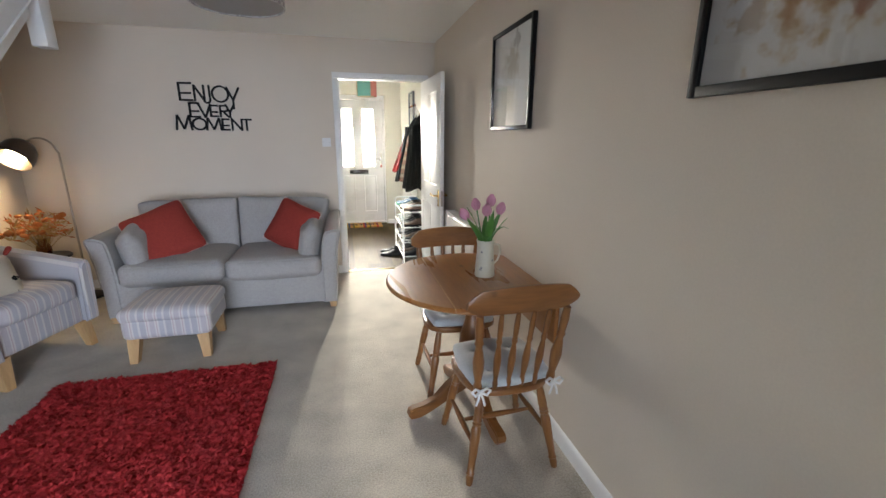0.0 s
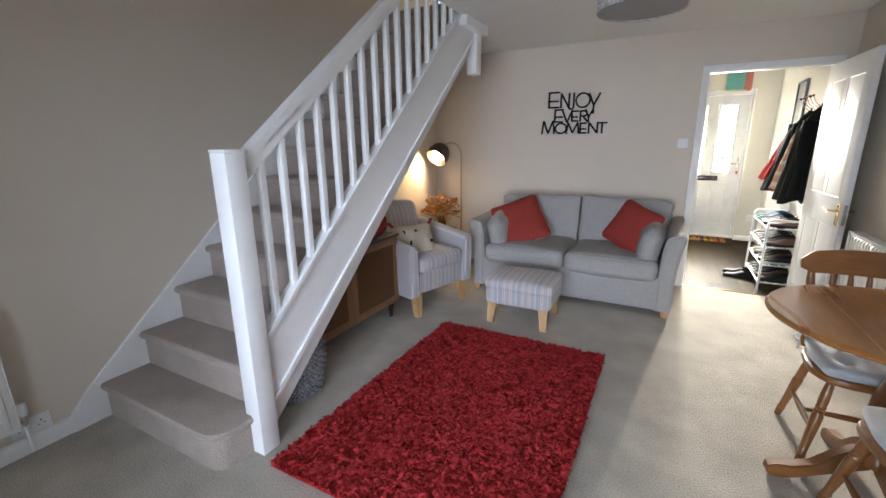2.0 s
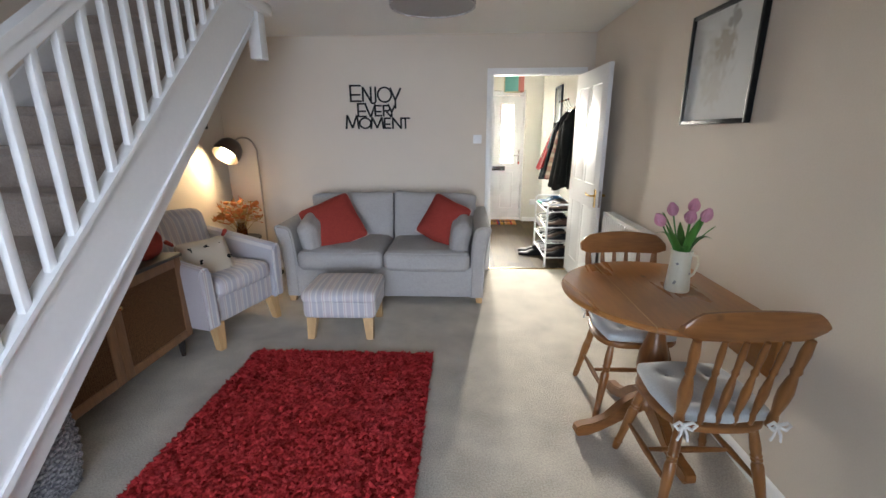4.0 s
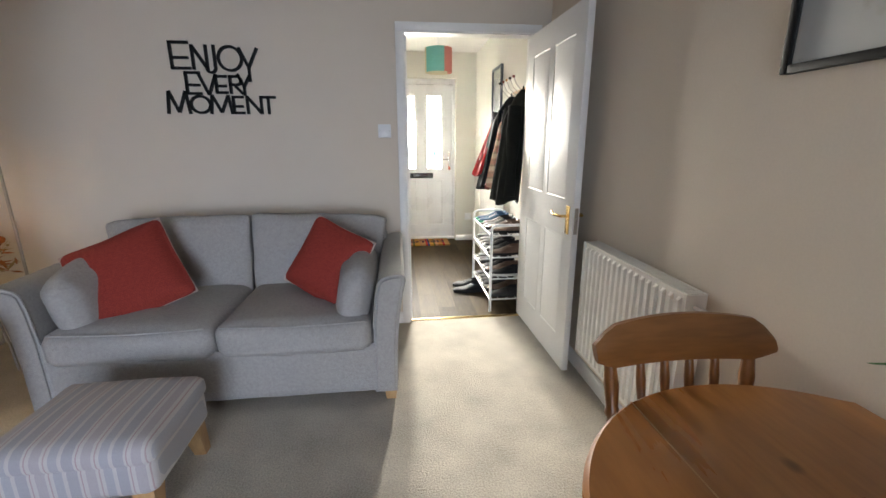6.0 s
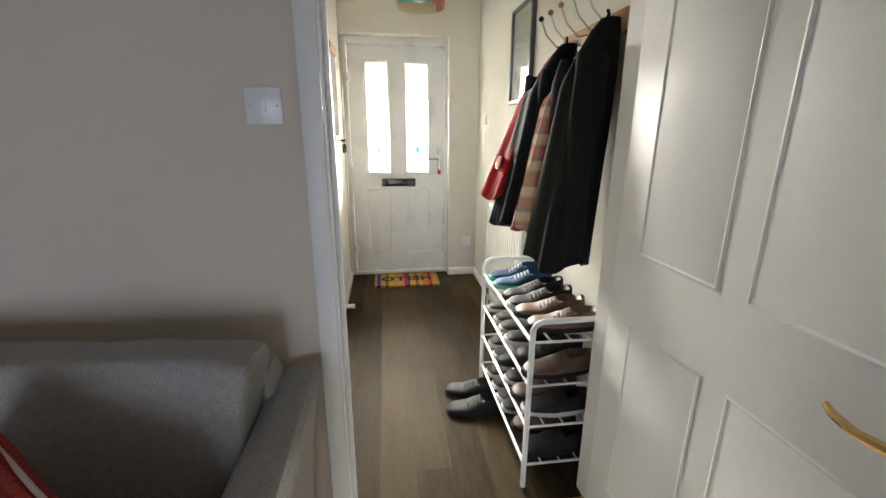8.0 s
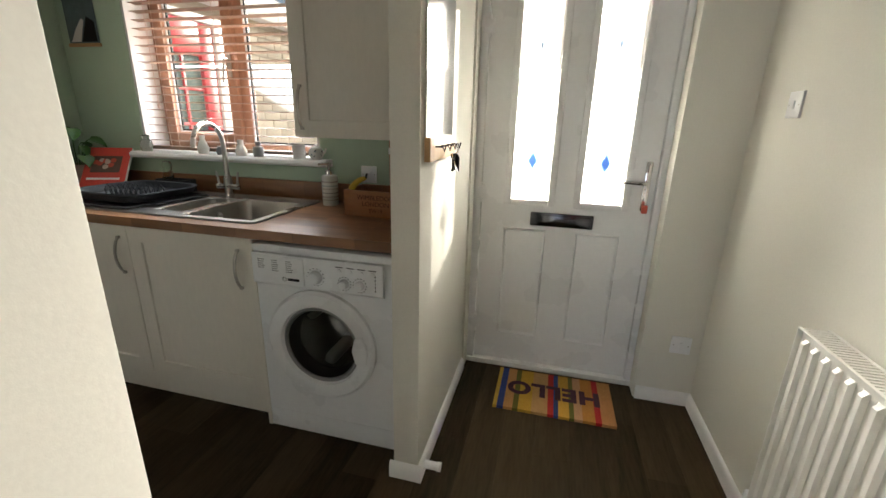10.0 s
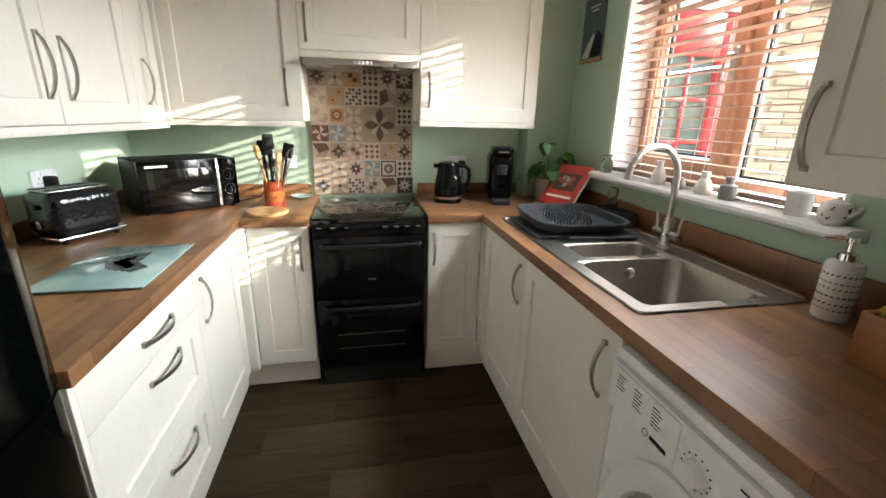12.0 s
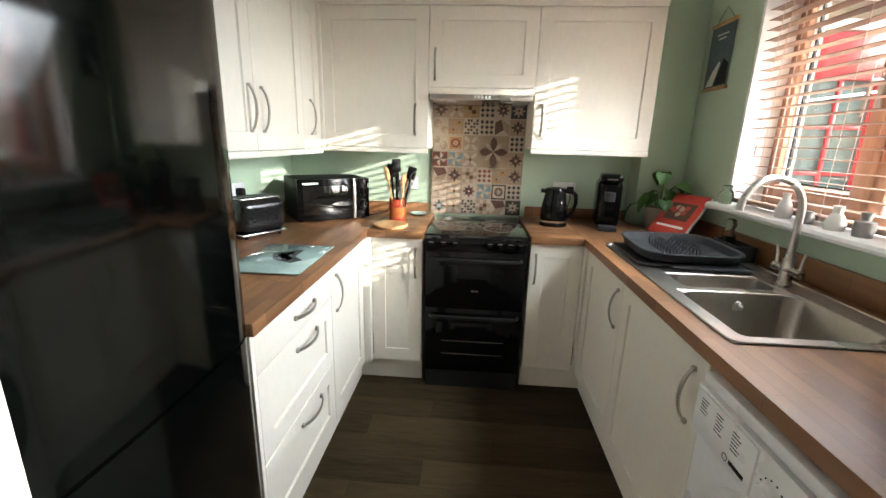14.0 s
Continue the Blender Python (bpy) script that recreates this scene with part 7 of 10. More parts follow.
def cooker():
    c = thing("cooker", (-3.4, 1.378, 0), "black freestanding double oven cooker with ceramic hob", "cooker")
    y0, y1, xf = 1.102, 1.654, -3.115
    bm = B(); box(bm, -3.74, xf - 0.02, y0, y1, 0.012, 0.885, 0.004)
    part("body", bm, GLOSSBLACK, c, world=True)
    bm = B(); box(bm, -3.735, xf - 0.018, y0 - 0.004, y1 + 0.004, 0.886, 0.918, 0.006)
    hob = part("hob", bm, HOBGLASS, c, "black ceramic glass hob", world=True)
    for x, y, r in ((-3.32, 1.24, 0.075), (-3.32, 1.51, 0.09), (-3.58, 1.24, 0.09), (-3.58, 1.51, 0.075)):
        bm = B(); n = 40
        tube(bm, [(x + r * math.cos(2 * math.pi * i / n), y + r * math.sin(2 * math.pi * i / n), 0.9183) for i in range(n)], 0.0012, 4, closed=True)
        part("cooking_ring", bm, NICKEL, hob, "thin grey ring", world=True)
    bm = B(); prism(bm, [(-3.17, 0.918), (xf + 0.0, 0.875), (xf - 0.002, 0.835), (-3.20, 0.835)], "y", y0, y1)
    pn = part("control_panel", bm, GLOSSBLACK, c, world=True)
    for k, y in enumerate((1.135, 1.20, 1.265, 1.45, 1.505, 1.56, 1.615)):
        m = Matrix.Translation((xf - 0.014, y, 0.868)) @ pose(0, 0, 0, 0, 68, 0)
        bm = B(); lathe(bm, [(0.020, 0.0), (0.020, 0.006), (0.016, 0.008), (0.015, 0.026), (0.0, 0.028)], m, 18)
        kb = part("knob", bm, GLOSSBLACK, pn, world=True)
        bm = B(); lathe(bm, [(0.0215, -0.002), (0.0215, 0.003), (0.0195, 0.004)], m, 18, cap=False)
        box(bm, -0.002, 0.002, -0.012, 0.012, 0.028, 0.0295, m=m)
        part("knob_ring", bm, CHROME, kb, "chrome knob ring", world=True)
    bm = B(); box(bm, -0.002, 0.002, -0.045, 0.045, -0.012, 0.012, m=Matrix.Translation((xf - 0.012, 1.36, 0.862)) @ pose(0, 0, 0, 0, -22, 0))
    part("clock_display", bm, BLACK, pn, "dark clock display", world=True)
    for z0, z1 in ((0.505, 0.828), (0.11, 0.498)):
        bm = B(); box(bm, xf - 0.02, xf + 0.004, y0 + 0.003, y1 - 0.003, z0, z1, 0.004)
        d = part("oven_door", bm, GLOSSBLACK, c, "black glass oven door", world=True)
        bm = B(); box(bm, xf + 0.004, xf + 0.0055, y0 + 0.07, y1 - 0.07, z0 + 0.06, z1 - 0.085, 0.0005)
        part("window", bm, GLOSSBLACK, d, "dark oven window", world=True)
        if z0 < 0.3:
            for zz in (0.22, 0.30):
                bm = B(); rod(bm, (xf + 0.0058, y0 + 0.10, zz), (xf + 0.0058, y1 - 0.10, zz), 0.0012, seg=6)
                part("shelf_line", bm, NICKEL, d, "oven shelf seen through the glass", world=True)
        bm = B(); tube(bm, [(xf + 0.004, y0 + 0.03, z1 - 0.04), (xf + 0.035, y0 + 0.04, z1 - 0.04), (xf + 0.042, 1.378, z1 - 0.04), (xf + 0.035, y1 - 0.04, z1 - 0.04), (xf + 0.004, y1 - 0.03, z1 - 0.04)], 0.010, 10)
        part("handle", bm, BLACK, d, "black bar handle", world=True)
    bm = B(); box(bm, xf + 0.0043, xf + 0.006, 1.36, 1.40, 0.60, 0.61)
    part("badge", bm, NICKEL, c, "small metal badge", world=True)
    bm = B(); box(bm, xf - 0.03, xf - 0.005, y0 + 0.01, y1 - 0.01, 0.0, 0.104)
    part("kick_panel", bm, BLACK, c, world=True)


cooker()


def washing_machine():
    w = thing("washing_machine", (-1.60, 2.2, 0), "white front-loading washing machine under the worktop", "washing machine")
    x0, x1, yf = -1.905, -1.30, 1.952
    bm = B(); hx, hz, hr = -1.622, 0.465, 0.15
    # casing: the outline of its front with a square way through to the drum
    quads = [[bm.verts.new((x, y, z)) for x, z in ring] for y in (yf, 2.49) for ring in (((x0, 0.012), (x1, 0.012), (x1, 0.838), (x0, 0.838)), ((hx - hr, hz - hr), (hx + hr, hz - hr), (hx + hr, hz + hr), (hx - hr, hz + hr)))]
    fo, fi, bo, bi = quads
    for k in range(4):
        j = (k + 1) % 4
        for p, q in ((fo, fi), (bi, bo), (bo, fo), (fi, bi)):
            bm.faces.new((p[k], p[j], q[j], q[k]))
    bmesh.ops.recalc_face_normals(bm, faces=bm.faces)
    part("body", bm, UPVC, w, world=True)
    bm = B(); box(bm, x0, x1, 2.49, 2.50, 0.012, 0.838)
    part("back_panel", bm, UPVC, w, world=True)
    bm = B(); box(bm, x0, x1, yf - 0.012, 2.52, 0.840, 0.872, 0.008)
    part("top", bm, UPVC, w, world=True)
    bm = B(); prism(bm, [(yf - 0.001, 0.70), (yf - 0.022, 0.715), (yf - 0.02, 0.838), (yf - 0.001, 0.838)], "x", x0 + 0.004, x1 - 0.045)
    pn = part("control_panel", bm, UPVC, w, world=True)
    bm = B(); box(bm, x0 + 0.012, x0 + 0.235, yf - 0.026, yf - 0.02, 0.722, 0.832, 0.002)
    dr = part("detergent_drawer", bm, UPVC, w, world=True)
    for i in range(3):
        for j in range(6 - (i == 0)):
            bm = B(); z = 0.815 - j * 0.0085; x = x0 + 0.035 + i * 0.062
            box(bm, x, x + 0.03 - 0.004 * ((i + j) % 3), yf - 0.0268, yf - 0.0258, z, z + 0.0022)
            part("printed_line", bm, DARKPLASTIC, dr, "unreadable grey print")
            bm_ob = dr.children[-1]
            bm_ob.matrix_basis = place_of(dr).inverted()
    bm = B(); box(bm, x0 + 0.165, x0 + 0.215, yf - 0.0268, yf - 0.0258, 0.738, 0.748); lathe(bm, [(0.0075, 0), (0.009, 0.0), (0.009, 0.001), (0.0075, 0.001), (0.0075, 0)], Matrix.Translation((x0 + 0.15, yf - 0.0258, 0.743)) @ pose(0, 0, 0, 90), 16, cap=False)
    part("maker_mark", bm, BLACK, dr, "plain dark maker mark", world=True)
    bm = B(); prism(bm, [(x0 + 0.03, 0.712), (x0 + 0.20, 0.712), (x0 + 0.16, 0.696), (x0 + 0.08, 0.690)], "y", yf - 0.010, yf - 0.003)
    part("drawer_grip", bm, UPVC, w, "scooped drawer grip", world=True)
    for x, z, r in ((x0 + 0.285, 0.765, 0.027), (x0 + 0.405, 0.752, 0.019), (x0 + 0.468, 0.752, 0.019)):
        m = Matrix.Translation((x, yf - 0.02, z)) @ pose(0, 0, 0, 90)
        bm = B(); lathe(bm, [(r, 0.0), (r, 0.006), (r * 0.86, 0.022), (r * 0.8, 0.024), (0.0, 0.0245)], m, 24)
        part("dial", bm, UPVC, w, "white dial", world=True)
        for k in range(14):
            a = 2 * math.pi * k / 14
            bm = B(); box(bm, x + (r + 0.008) * math.cos(a) - 0.0018, x + (r + 0.008) * math.cos(a) + 0.0018, yf - 0.0228, yf - 0.0212, z + (r + 0.008) * math.sin(a) - 0.0012, z + (r + 0.008) * math.sin(a) + 0.0012)
            part("dial_tick", bm, BLACK, w, world=True)
    for k in range(4):
        bm = B(); lathe(bm, [(0.009, 0), (0.009, 0.004), (0.0, 0.006)], Matrix.Translation((x0 + 0.385 + 0.045 * k, yf - 0.021, 0.80)) @ pose(0, 0, 0, 90), 14)
        part("button", bm, UPVC, w, "white push button", world=True)
        bm = B(); box(bm, x0 + 0.37 + 0.045 * k, x0 + 0.40 + 0.045 * k, yf - 0.0222, yf - 0.0208, 0.814, 0.817)
        part("printed_line", bm, DARKPLASTIC, w, world=True)
    for k in range(5):
        bm = B(); box(bm, x0 + 0.529, x0 + 0.533, yf - 0.0225, yf - 0.021, 0.79 - 0.014 * k, 0.796 - 0.014 * k)
        part("indicator", bm, DARKPLASTIC, w, world=True)
    c = Matrix.Translation((-1.622, yf, 0.465)) @ pose(0, 0, 0, 90)
    bm = B(); lathe(bm, [(0.238, -0.002), (0.238, 0.018), (0.225, 0.032), (0.195, 0.036), (0.175, 0.030), (0.168, 0.016)], c, 56, cap=False)
    dd = part("porthole_door", bm, UPVC, w, "round white door ring", world=True)
    bm = B(); lathe(bm, [(0.168, 0.016), (0.160, 0.022), (0.152, 0.010)], c, 48, cap=False)
    part("seal_ring", bm, GREYCER, dd, "grey inner ring", world=True)
    bm = B(); lathe(bm, [(0.158, 0.014), (0.13, 0.009), (0.09, 0.006), (0.05, 0.004), (0.0005, 0.003), (0.0005, -0.001), (0.05, 0.0), (0.09, 0.002), (0.13, 0.005), (0.158, 0.010), (0.158, 0.014)], c, 40, cap=False)
    part("glass_bowl", bm, BOWLGLASS, dd, "clear glass porthole", world=True).visible_shadow = False
    bm = B(); lathe(bm, [(0.150, 0.012), (0.148, -0.02), (0.135, -0.035), (0.135, -0.05), (0.148, -0.06)], c, 40, cap=False)
    part("door_seal", bm, DARKPLASTIC, w, "dark grey rubber door seal", world=True)
    bm = B(); lathe(bm, [(0.1485, -0.05), (0.1485, -0.30), (0.11, -0.325), (0.0, -0.33)], c, 40, cap=False)
    drum = part("drum", bm, DRUM, w, "perforated steel drum", world=True)
    for k in range(3):
        m = c @ pose(0, 0, 0, 0, 0, 20 + 120 * k) @ Matrix.Translation((0.128, 0, -0.18))
        bm = B(); soft(bm, (0.05, 0.055, 0.20), 0.02, m, 8)
        part("paddle", bm, NICKEL, drum, "raised drum paddle", world=True)
    bm = B()
    # grip on the door ring
    pts = [(-1.46, 0.42), (-1.43, 0.40), (-1.412, 0.43), (-1.408, 0.47), (-1.412, 0.51), (-1.43, 0.545), (-1.462, 0.53), (-1.475, 0.475)]
    prism(bm, pts, "y", yf - 0.041, yf - 0.030)
    bmesh.ops.bevel(bm, geom=list(bm.edges), offset=0.003, segments=2, affect="EDGES")
    part("door_grip", bm, UPVC, dd, world=True)
    bm = B(); box(bm, x0 + 0.003, x1 - 0.003, yf - 0.004, yf - 0.001, 0.012, 0.105, 0.002)
    part("kick_panel", bm, UPVC, w, world=True)
    for x in (x0 + 0.05, x1 - 0.05):
        for y in (yf + 0.05, 2.45):
            bm = B(); rod(bm, (x, y, 0), (x, y, 0.014), 0.02)
            part("foot", bm, BLACK, w, world=True)


BOWLGLASS = glass("bowl_glass", (0.72, 0.74, 0.74), 0.02)


def drum_material():
    m, nt, nd, ln, bs = nodes_of("perforated_steel")
    v = tex(nt, "Voronoi", 72, coords(nt), Randomness=0.15)
    ln.new(ramp(nt, v.outputs["Distance"], (0.20, (0.01, 0.01, 0.01)), (0.26, (0.5, 0.49, 0.47))), bs.inputs["Base Color"])
    bs.inputs["Roughness"].default_value = 0.25
    bs.inputs["Metallic"].default_value = 1.0
    bump(nt, v.outputs["Distance"], 0.4, 0.003)
    return m


DRUM = drum_material()
washing_machine()


def fridge():
    f = thing("fridge_freezer", (-1.60, 0.45, 0), "tall gloss black fridge freezer", "fridge")
    x0, x1 = -1.90, -1.30
    bm = B(); box(bm, x0, x1, 0.13, 0.70, 0.015, 1.78, 0.006)
    part("body", bm, FRIDGEBLACK, f, world=True)
    for nm, z0, z1 in (("freezer_door", 0.03, 0.895), ("fridge_door", 0.905, 1.78)):
        bm = B()
        n = 14
        rows = []
        for i in range(n + 1):
            u = -1 + 2 * i / n
            x = x0 + (x1 - x0) * i / n
            rows.append((x, 0.775 + 0.012 * (1 - u * u) - (0.012 if abs(u) == 1 else 0)))
        prism(bm, rows + [(x1, 0.705), (x0, 0.705)], "z", z0, z1)
        part(nm, bm, FRIDGEBLACK, f, "gloss black door", world=True)
    bm = B(); box(bm, x0 + 0.02, x1 - 0.02, 0.70, 0.765, 0.897, 0.903)
    part("grip_gap", bm, BLACK, f, world=True)
    for x in (x0 + 0.05, x1 - 0.05):
        bm = B(); rod(bm, (x, 0.65, 0), (x, 0.65, 0.016), 0.02)
        part("foot", bm, BLACK, f, world=True)


fridge()


def sink():
    s = thing("kitchen_sink", (-2.48, 2.29, WT), "stainless steel one and a half bowl sink with drainer", "sink")
    z = WT + 0.004
    x0, x1, y0, y1 = -3.015, -1.95, 2.02, 2.555
    bowls = ((-2.355, -1.99, 2.065, 2.465, 0.18, 0.05), (-2.555, -2.39, 2.11, 2.445, 0.11, 0.05))

    def rr(a, b, c, d, r, zz, n=6):
        out = []
        for cx, cy, st in ((b - r, d - r, 0), (a + r, d - r, 90), (a + r, c + r, 180), (b - r, c + r, 270)):
            for i in range(n + 1):
                t = radians(st + 90 * i / n)
                out.append((cx + r * math.cos(t), cy + r * math.sin(t), zz))
        return out
    bm = B()
    rim = rr(x0, x1, y0, y1, 0.025, z)
    # deck strips around the bowls
    def plate(a, b, c, d, zz=z):
        box(bm, a, b, c, d, zz - 0.003, zz)
    plate(x0, bowls[1][0] , y0, y1); plate(bowls[0][1], x1, y0, y1)
    plate(bowls[1][0], bowls[0][1], y0, bowls[0][2]); plate(bowls[1][0], bowls[0][1], bowls[0][3], y1)
    plate(bowls[1][1], bowls[0][0], bowls[0][2], bowls[0][3]); plate(bowls[1][0], bowls[1][1], bowls[0][2], bowls[1][2]); plate(bowls[1][0], bowls[1][1], bowls[1][3], bowls[0][3])
    part("deck", bm, STEEL, s, world=True)
    bm = B(); pts = [Vector(p) for p in rim]
    tube(bm, pts, 0.0045, 6, closed=True)
    part("rim", bm, STEEL, s, world=True)
    for a, b, c, d, dep, r in bowls:
        bm = B()
        rings = [rr(a, b, c, d, 0.002, z - 0.0005), rr(a + 0.004, b - 0.004, c + 0.004, d - 0.004, r, z - 0.006), rr(a + 0.010, b - 0.010, c + 0.010, d - 0.010, r, z - dep * 0.8), rr(a + 0.03, b - 0.03, c + 0.03, d - 0.03, r * 0.8, z - dep)]
        vs = [[bm.verts.new(p) for p in ring] for ring in rings]
        for p, q in zip(vs, vs[1:]):
            for i in range(len(p)):
                j = (i + 1) % len(p)
                bm.faces.new((p[j], p[i], q[i], q[j]))
        bm.faces.new(list(vs[-1]))
        bowl = part("bowl", bm, SHADEDSTEEL, s, world=True)
        bm = B(); lathe(bm, [(0.0, 0.0), (0.035, 0.001), (0.04, 0.004), (0.042, 0.0)], Matrix.Translation(((a + b) / 2, (c + d) / 2, z - dep)), 20)
        part("drain", bm, CHROME, bowl, world=True)
    bm = B(); lathe(bm, [(0.0, 0), (0.016, 0.001), (0.02, 0.004), (0.021, 0)], Matrix.Translation((-2.344, 2.27, z - 0.05)) @ pose(0, 0, 0, 0, 90, 0), 18)
    part("overflow", bm, CHROME, s, "round overflow", world=True)
    for k in range(9):
        bm = B(); tube(bm, [(-2.96, 2.10 + 0.042 * k, z + 0.0005), (-2.62, 2.10 + 0.042 * k, z + 0.0005)], 0.003, 6)
        part("drainer_ridge", bm, STEEL, s, world=True)


sink()


def tap():
    t = thing("kitchen_tap", (-2.47, 2.50, WT + 0.004), "brushed steel swan-neck mixer tap with two levers", "tap")
    bm = B(); lathe(bm, [(0.026, 0.0), (0.026, 0.006), (0.021, 0.012), (0.021, 0.10), (0.017, 0.115), (0.0, 0.118)], None, 22)
    part("base", bm, STEEL, t)
    bm = B()
    pts = [(0, 0, 0.10), (0, 0, 0.22)] + [tuple(Vector((0, 0, 0.27)) + Vector((0.115 * 0.12, -0.9 * 0.115, 0)).normalized() * (0.115 - 0.115 * math.cos(radians(a))) + Vector((0, 0, 0.115 * math.sin(radians(a))))) for a in range(0, 191, 12)]
    tube(bm, pts, 0.0125, 14)
    part("spout", bm, STEEL, t, "curved spout")
    for sx in (-1, 1):
        bm = B(); rod(bm, (0, 0, 0.055), (sx * 0.06, 0, 0.055), 0.013); lathe(bm, [(0.015, 0), (0.015, 0.022)], Matrix.Translation((sx * 0.045, 0, 0.055)) @ pose(0, 0, 0, 0, sx * 90, 0), 16)
        tube(bm, [(sx * 0.058, 0, 0.06), (sx * 0.062, 0.0, 0.10), (sx * 0.070, -0.002, 0.135)], [0.006, 0.0055, 0.0045], 8)
        part("lever", bm, STEEL, t)


tap()


def dish_rack():
    s = thing("dish_rack", Matrix.Translation((-2.82, 2.27, WT + 0.008)) @ pose(0, 0, 0, 0, 0, -3), "charcoal plastic dish drainer on the draining board", "dish rack")
    bm = B()
    rings = []
    for hx, hy, z in ((0.17, 0.16, 0.012), (0.20, 0.19, 0.02), (0.22, 0.20, 0.052), (0.228, 0.208, 0.056), (0.225, 0.205, 0.061), (0.212, 0.192, 0.057), (0.195, 0.182, 0.028), (0.165, 0.155, 0.02)):
        ring = []
        for i in range(40):
            a = 2 * math.pi * i / 40
            ca, sa = math.cos(a), math.sin(a)
            k = (abs(ca) ** 5 + abs(sa) ** 5) ** -0.2
            ring.append(bm.verts.new((hx * k * ca, hy * k * sa, z)))
        rings.append(ring)
    for p, q in zip(rings, rings[1:]):
        for i in range(40):
            j = (i + 1) % 40
            bm.faces.new((p[i], p[j], q[j], q[i]))
    bm.faces.new(list(reversed(rings[0]))); bm.faces.new(rings[-1])
    part("tray", bm, DARKPLASTIC, s)
    for k in range(8):
        bm = B(); x = -0.125 + 0.034 * k
        tube(bm, [(x, -0.07, 0.02), (x, -0.075, 0.05), (x, -0.06, 0.075), (x, -0.045, 0.05), (x, -0.04, 0.022), (x, 0.0, 0.022), (x, 0.02, 0.05), (x, 0.035, 0.072), (x, 0.05, 0.05), (x, 0.055, 0.02)], 0.0034, 6)
        part("plate_prong", bm, DARKPLASTIC, s)
    bm = B(); box(bm, -0.17, 0.20, -0.225, -0.10, 0.0, 0.010, 0.004); box(bm, -0.2, 0.24, -0.10, 0.20, 0.0, 0.011, 0.004)
    part("drip_tray", bm, DARKPLASTIC, s)


dish_rack()


def sink_caddy():
    s = thing("sink_caddy", Matrix.Translation((-2.85, 2.53, WT + 0.005)) @ pose(0, 0, 0, 0, 0, 0), "charcoal sink caddy holding a clear washing-up bottle", "caddy")
    bm = B()
    for p in ((-0.10, 0.10, -0.04, -0.035, 0, 0.07), (-0.10, 0.10, 0.035, 0.04, 0, 0.07), (-0.10, -0.095, -0.035, 0.035, 0, 0.07), (0.095, 0.10, -0.035, 0.035, 0, 0.07), (-0.095, 0.095, -0.035, 0.035, 0, 0.005)):
        box(bm, *p)
    part("box", bm, DARKPLASTIC, s)
    bm = B(); lathe(bm, [(0.0, 0.006), (0.028, 0.006), (0.03, 0.04), (0.027, 0.09), (0.02, 0.12), (0.026, 0.145), (0.02, 0.165), (0.0, 0.17)], Matrix.Translation((-0.045, 0, 0)), 18)
    part("bottle", bm, BOTTLE, s, "clear plastic bottle")
    bm = B(); soft(bm, (0.05, 0.045, 0.03), 0.01, Matrix.Translation((0.03, 0, 0.04)), 6, rough=0.004)
    part("sponge", bm, YELLOW, s, "yellow sponge")


BOTTLE = glass("pale_green_bottle", (0.86, 0.92, 0.86), 0.05)
sink_caddy()


def recipe_book():
    s = thing("recipe_book", Matrix.Translation((-3.22, 2.37, WT)) @ pose(0, 0, 0, 0, 0, 24) @ Matrix.Scale(1.12, 4), "red recipe book open on a small wooden stand", "book")
    tilt = pose(0, 0, 0, -40)
    bm = B(); box(bm, -0.10, 0.10, 0.0, 0.018, 0.03, 0.27, 0.002); moved(bm, tilt)
    part("cover", bm, REDCOVER, s, "red cover")
    bm = B(); box(bm, -0.097, 0.1015, 0.003, 0.015, 0.033, 0.267); moved(bm, tilt @ Matrix.Translation((0.001, 0, 0)))
    part("pages", bm, PAPER, s)
    bm = B(); soft(bm, (0.135, 0.002, 0.10), 0.0009, Matrix.Translation((0.0, -0.0012, 0.165)), 6)
    moved(bm, tilt)
    ph = part("cover_photo", bm, SHOEBROWN, s, "dark dish pictured on the cover")
    rnd = random.Random(6)
    for k in range(9):
        bm = B(); lathe(bm, [(0.0, 0), (0.014, 0.0005), (0.0, 0.001)], tilt @ Matrix.Translation((rnd.uniform(-0.05, 0.05), -0.0025, 0.165 + rnd.uniform(-0.035, 0.035))) @ pose(0, 0, 0, 90), 10)
        part("pictured_food", bm, T_CREAM if k % 2 else TERRA, s)
    bm = B(); box(bm, -0.075, 0.075, -0.0012, -0.0002, 0.072, 0.084); moved(bm, tilt)
    part("title_bar", bm, PAPER, s, "pale title lettering")
    bm = B(); box(bm, -0.085, 0.085, -0.03, 0.0, 0.0, 0.022, 0.003); box(bm, -0.085, 0.085, 0.0, 0.08, 0.0, 0.012, 0.003); box(bm, -0.07, 0.07, 0.022, 0.032, 0.02, 0.22, 0.003, tilt)
    part("stand", bm, OAK_X, s, "pale wood book stand")


REDCOVER = mat("red_book_cover", (0.55, 0.055, 0.035), 0.35, vary=0.05)
recipe_book()


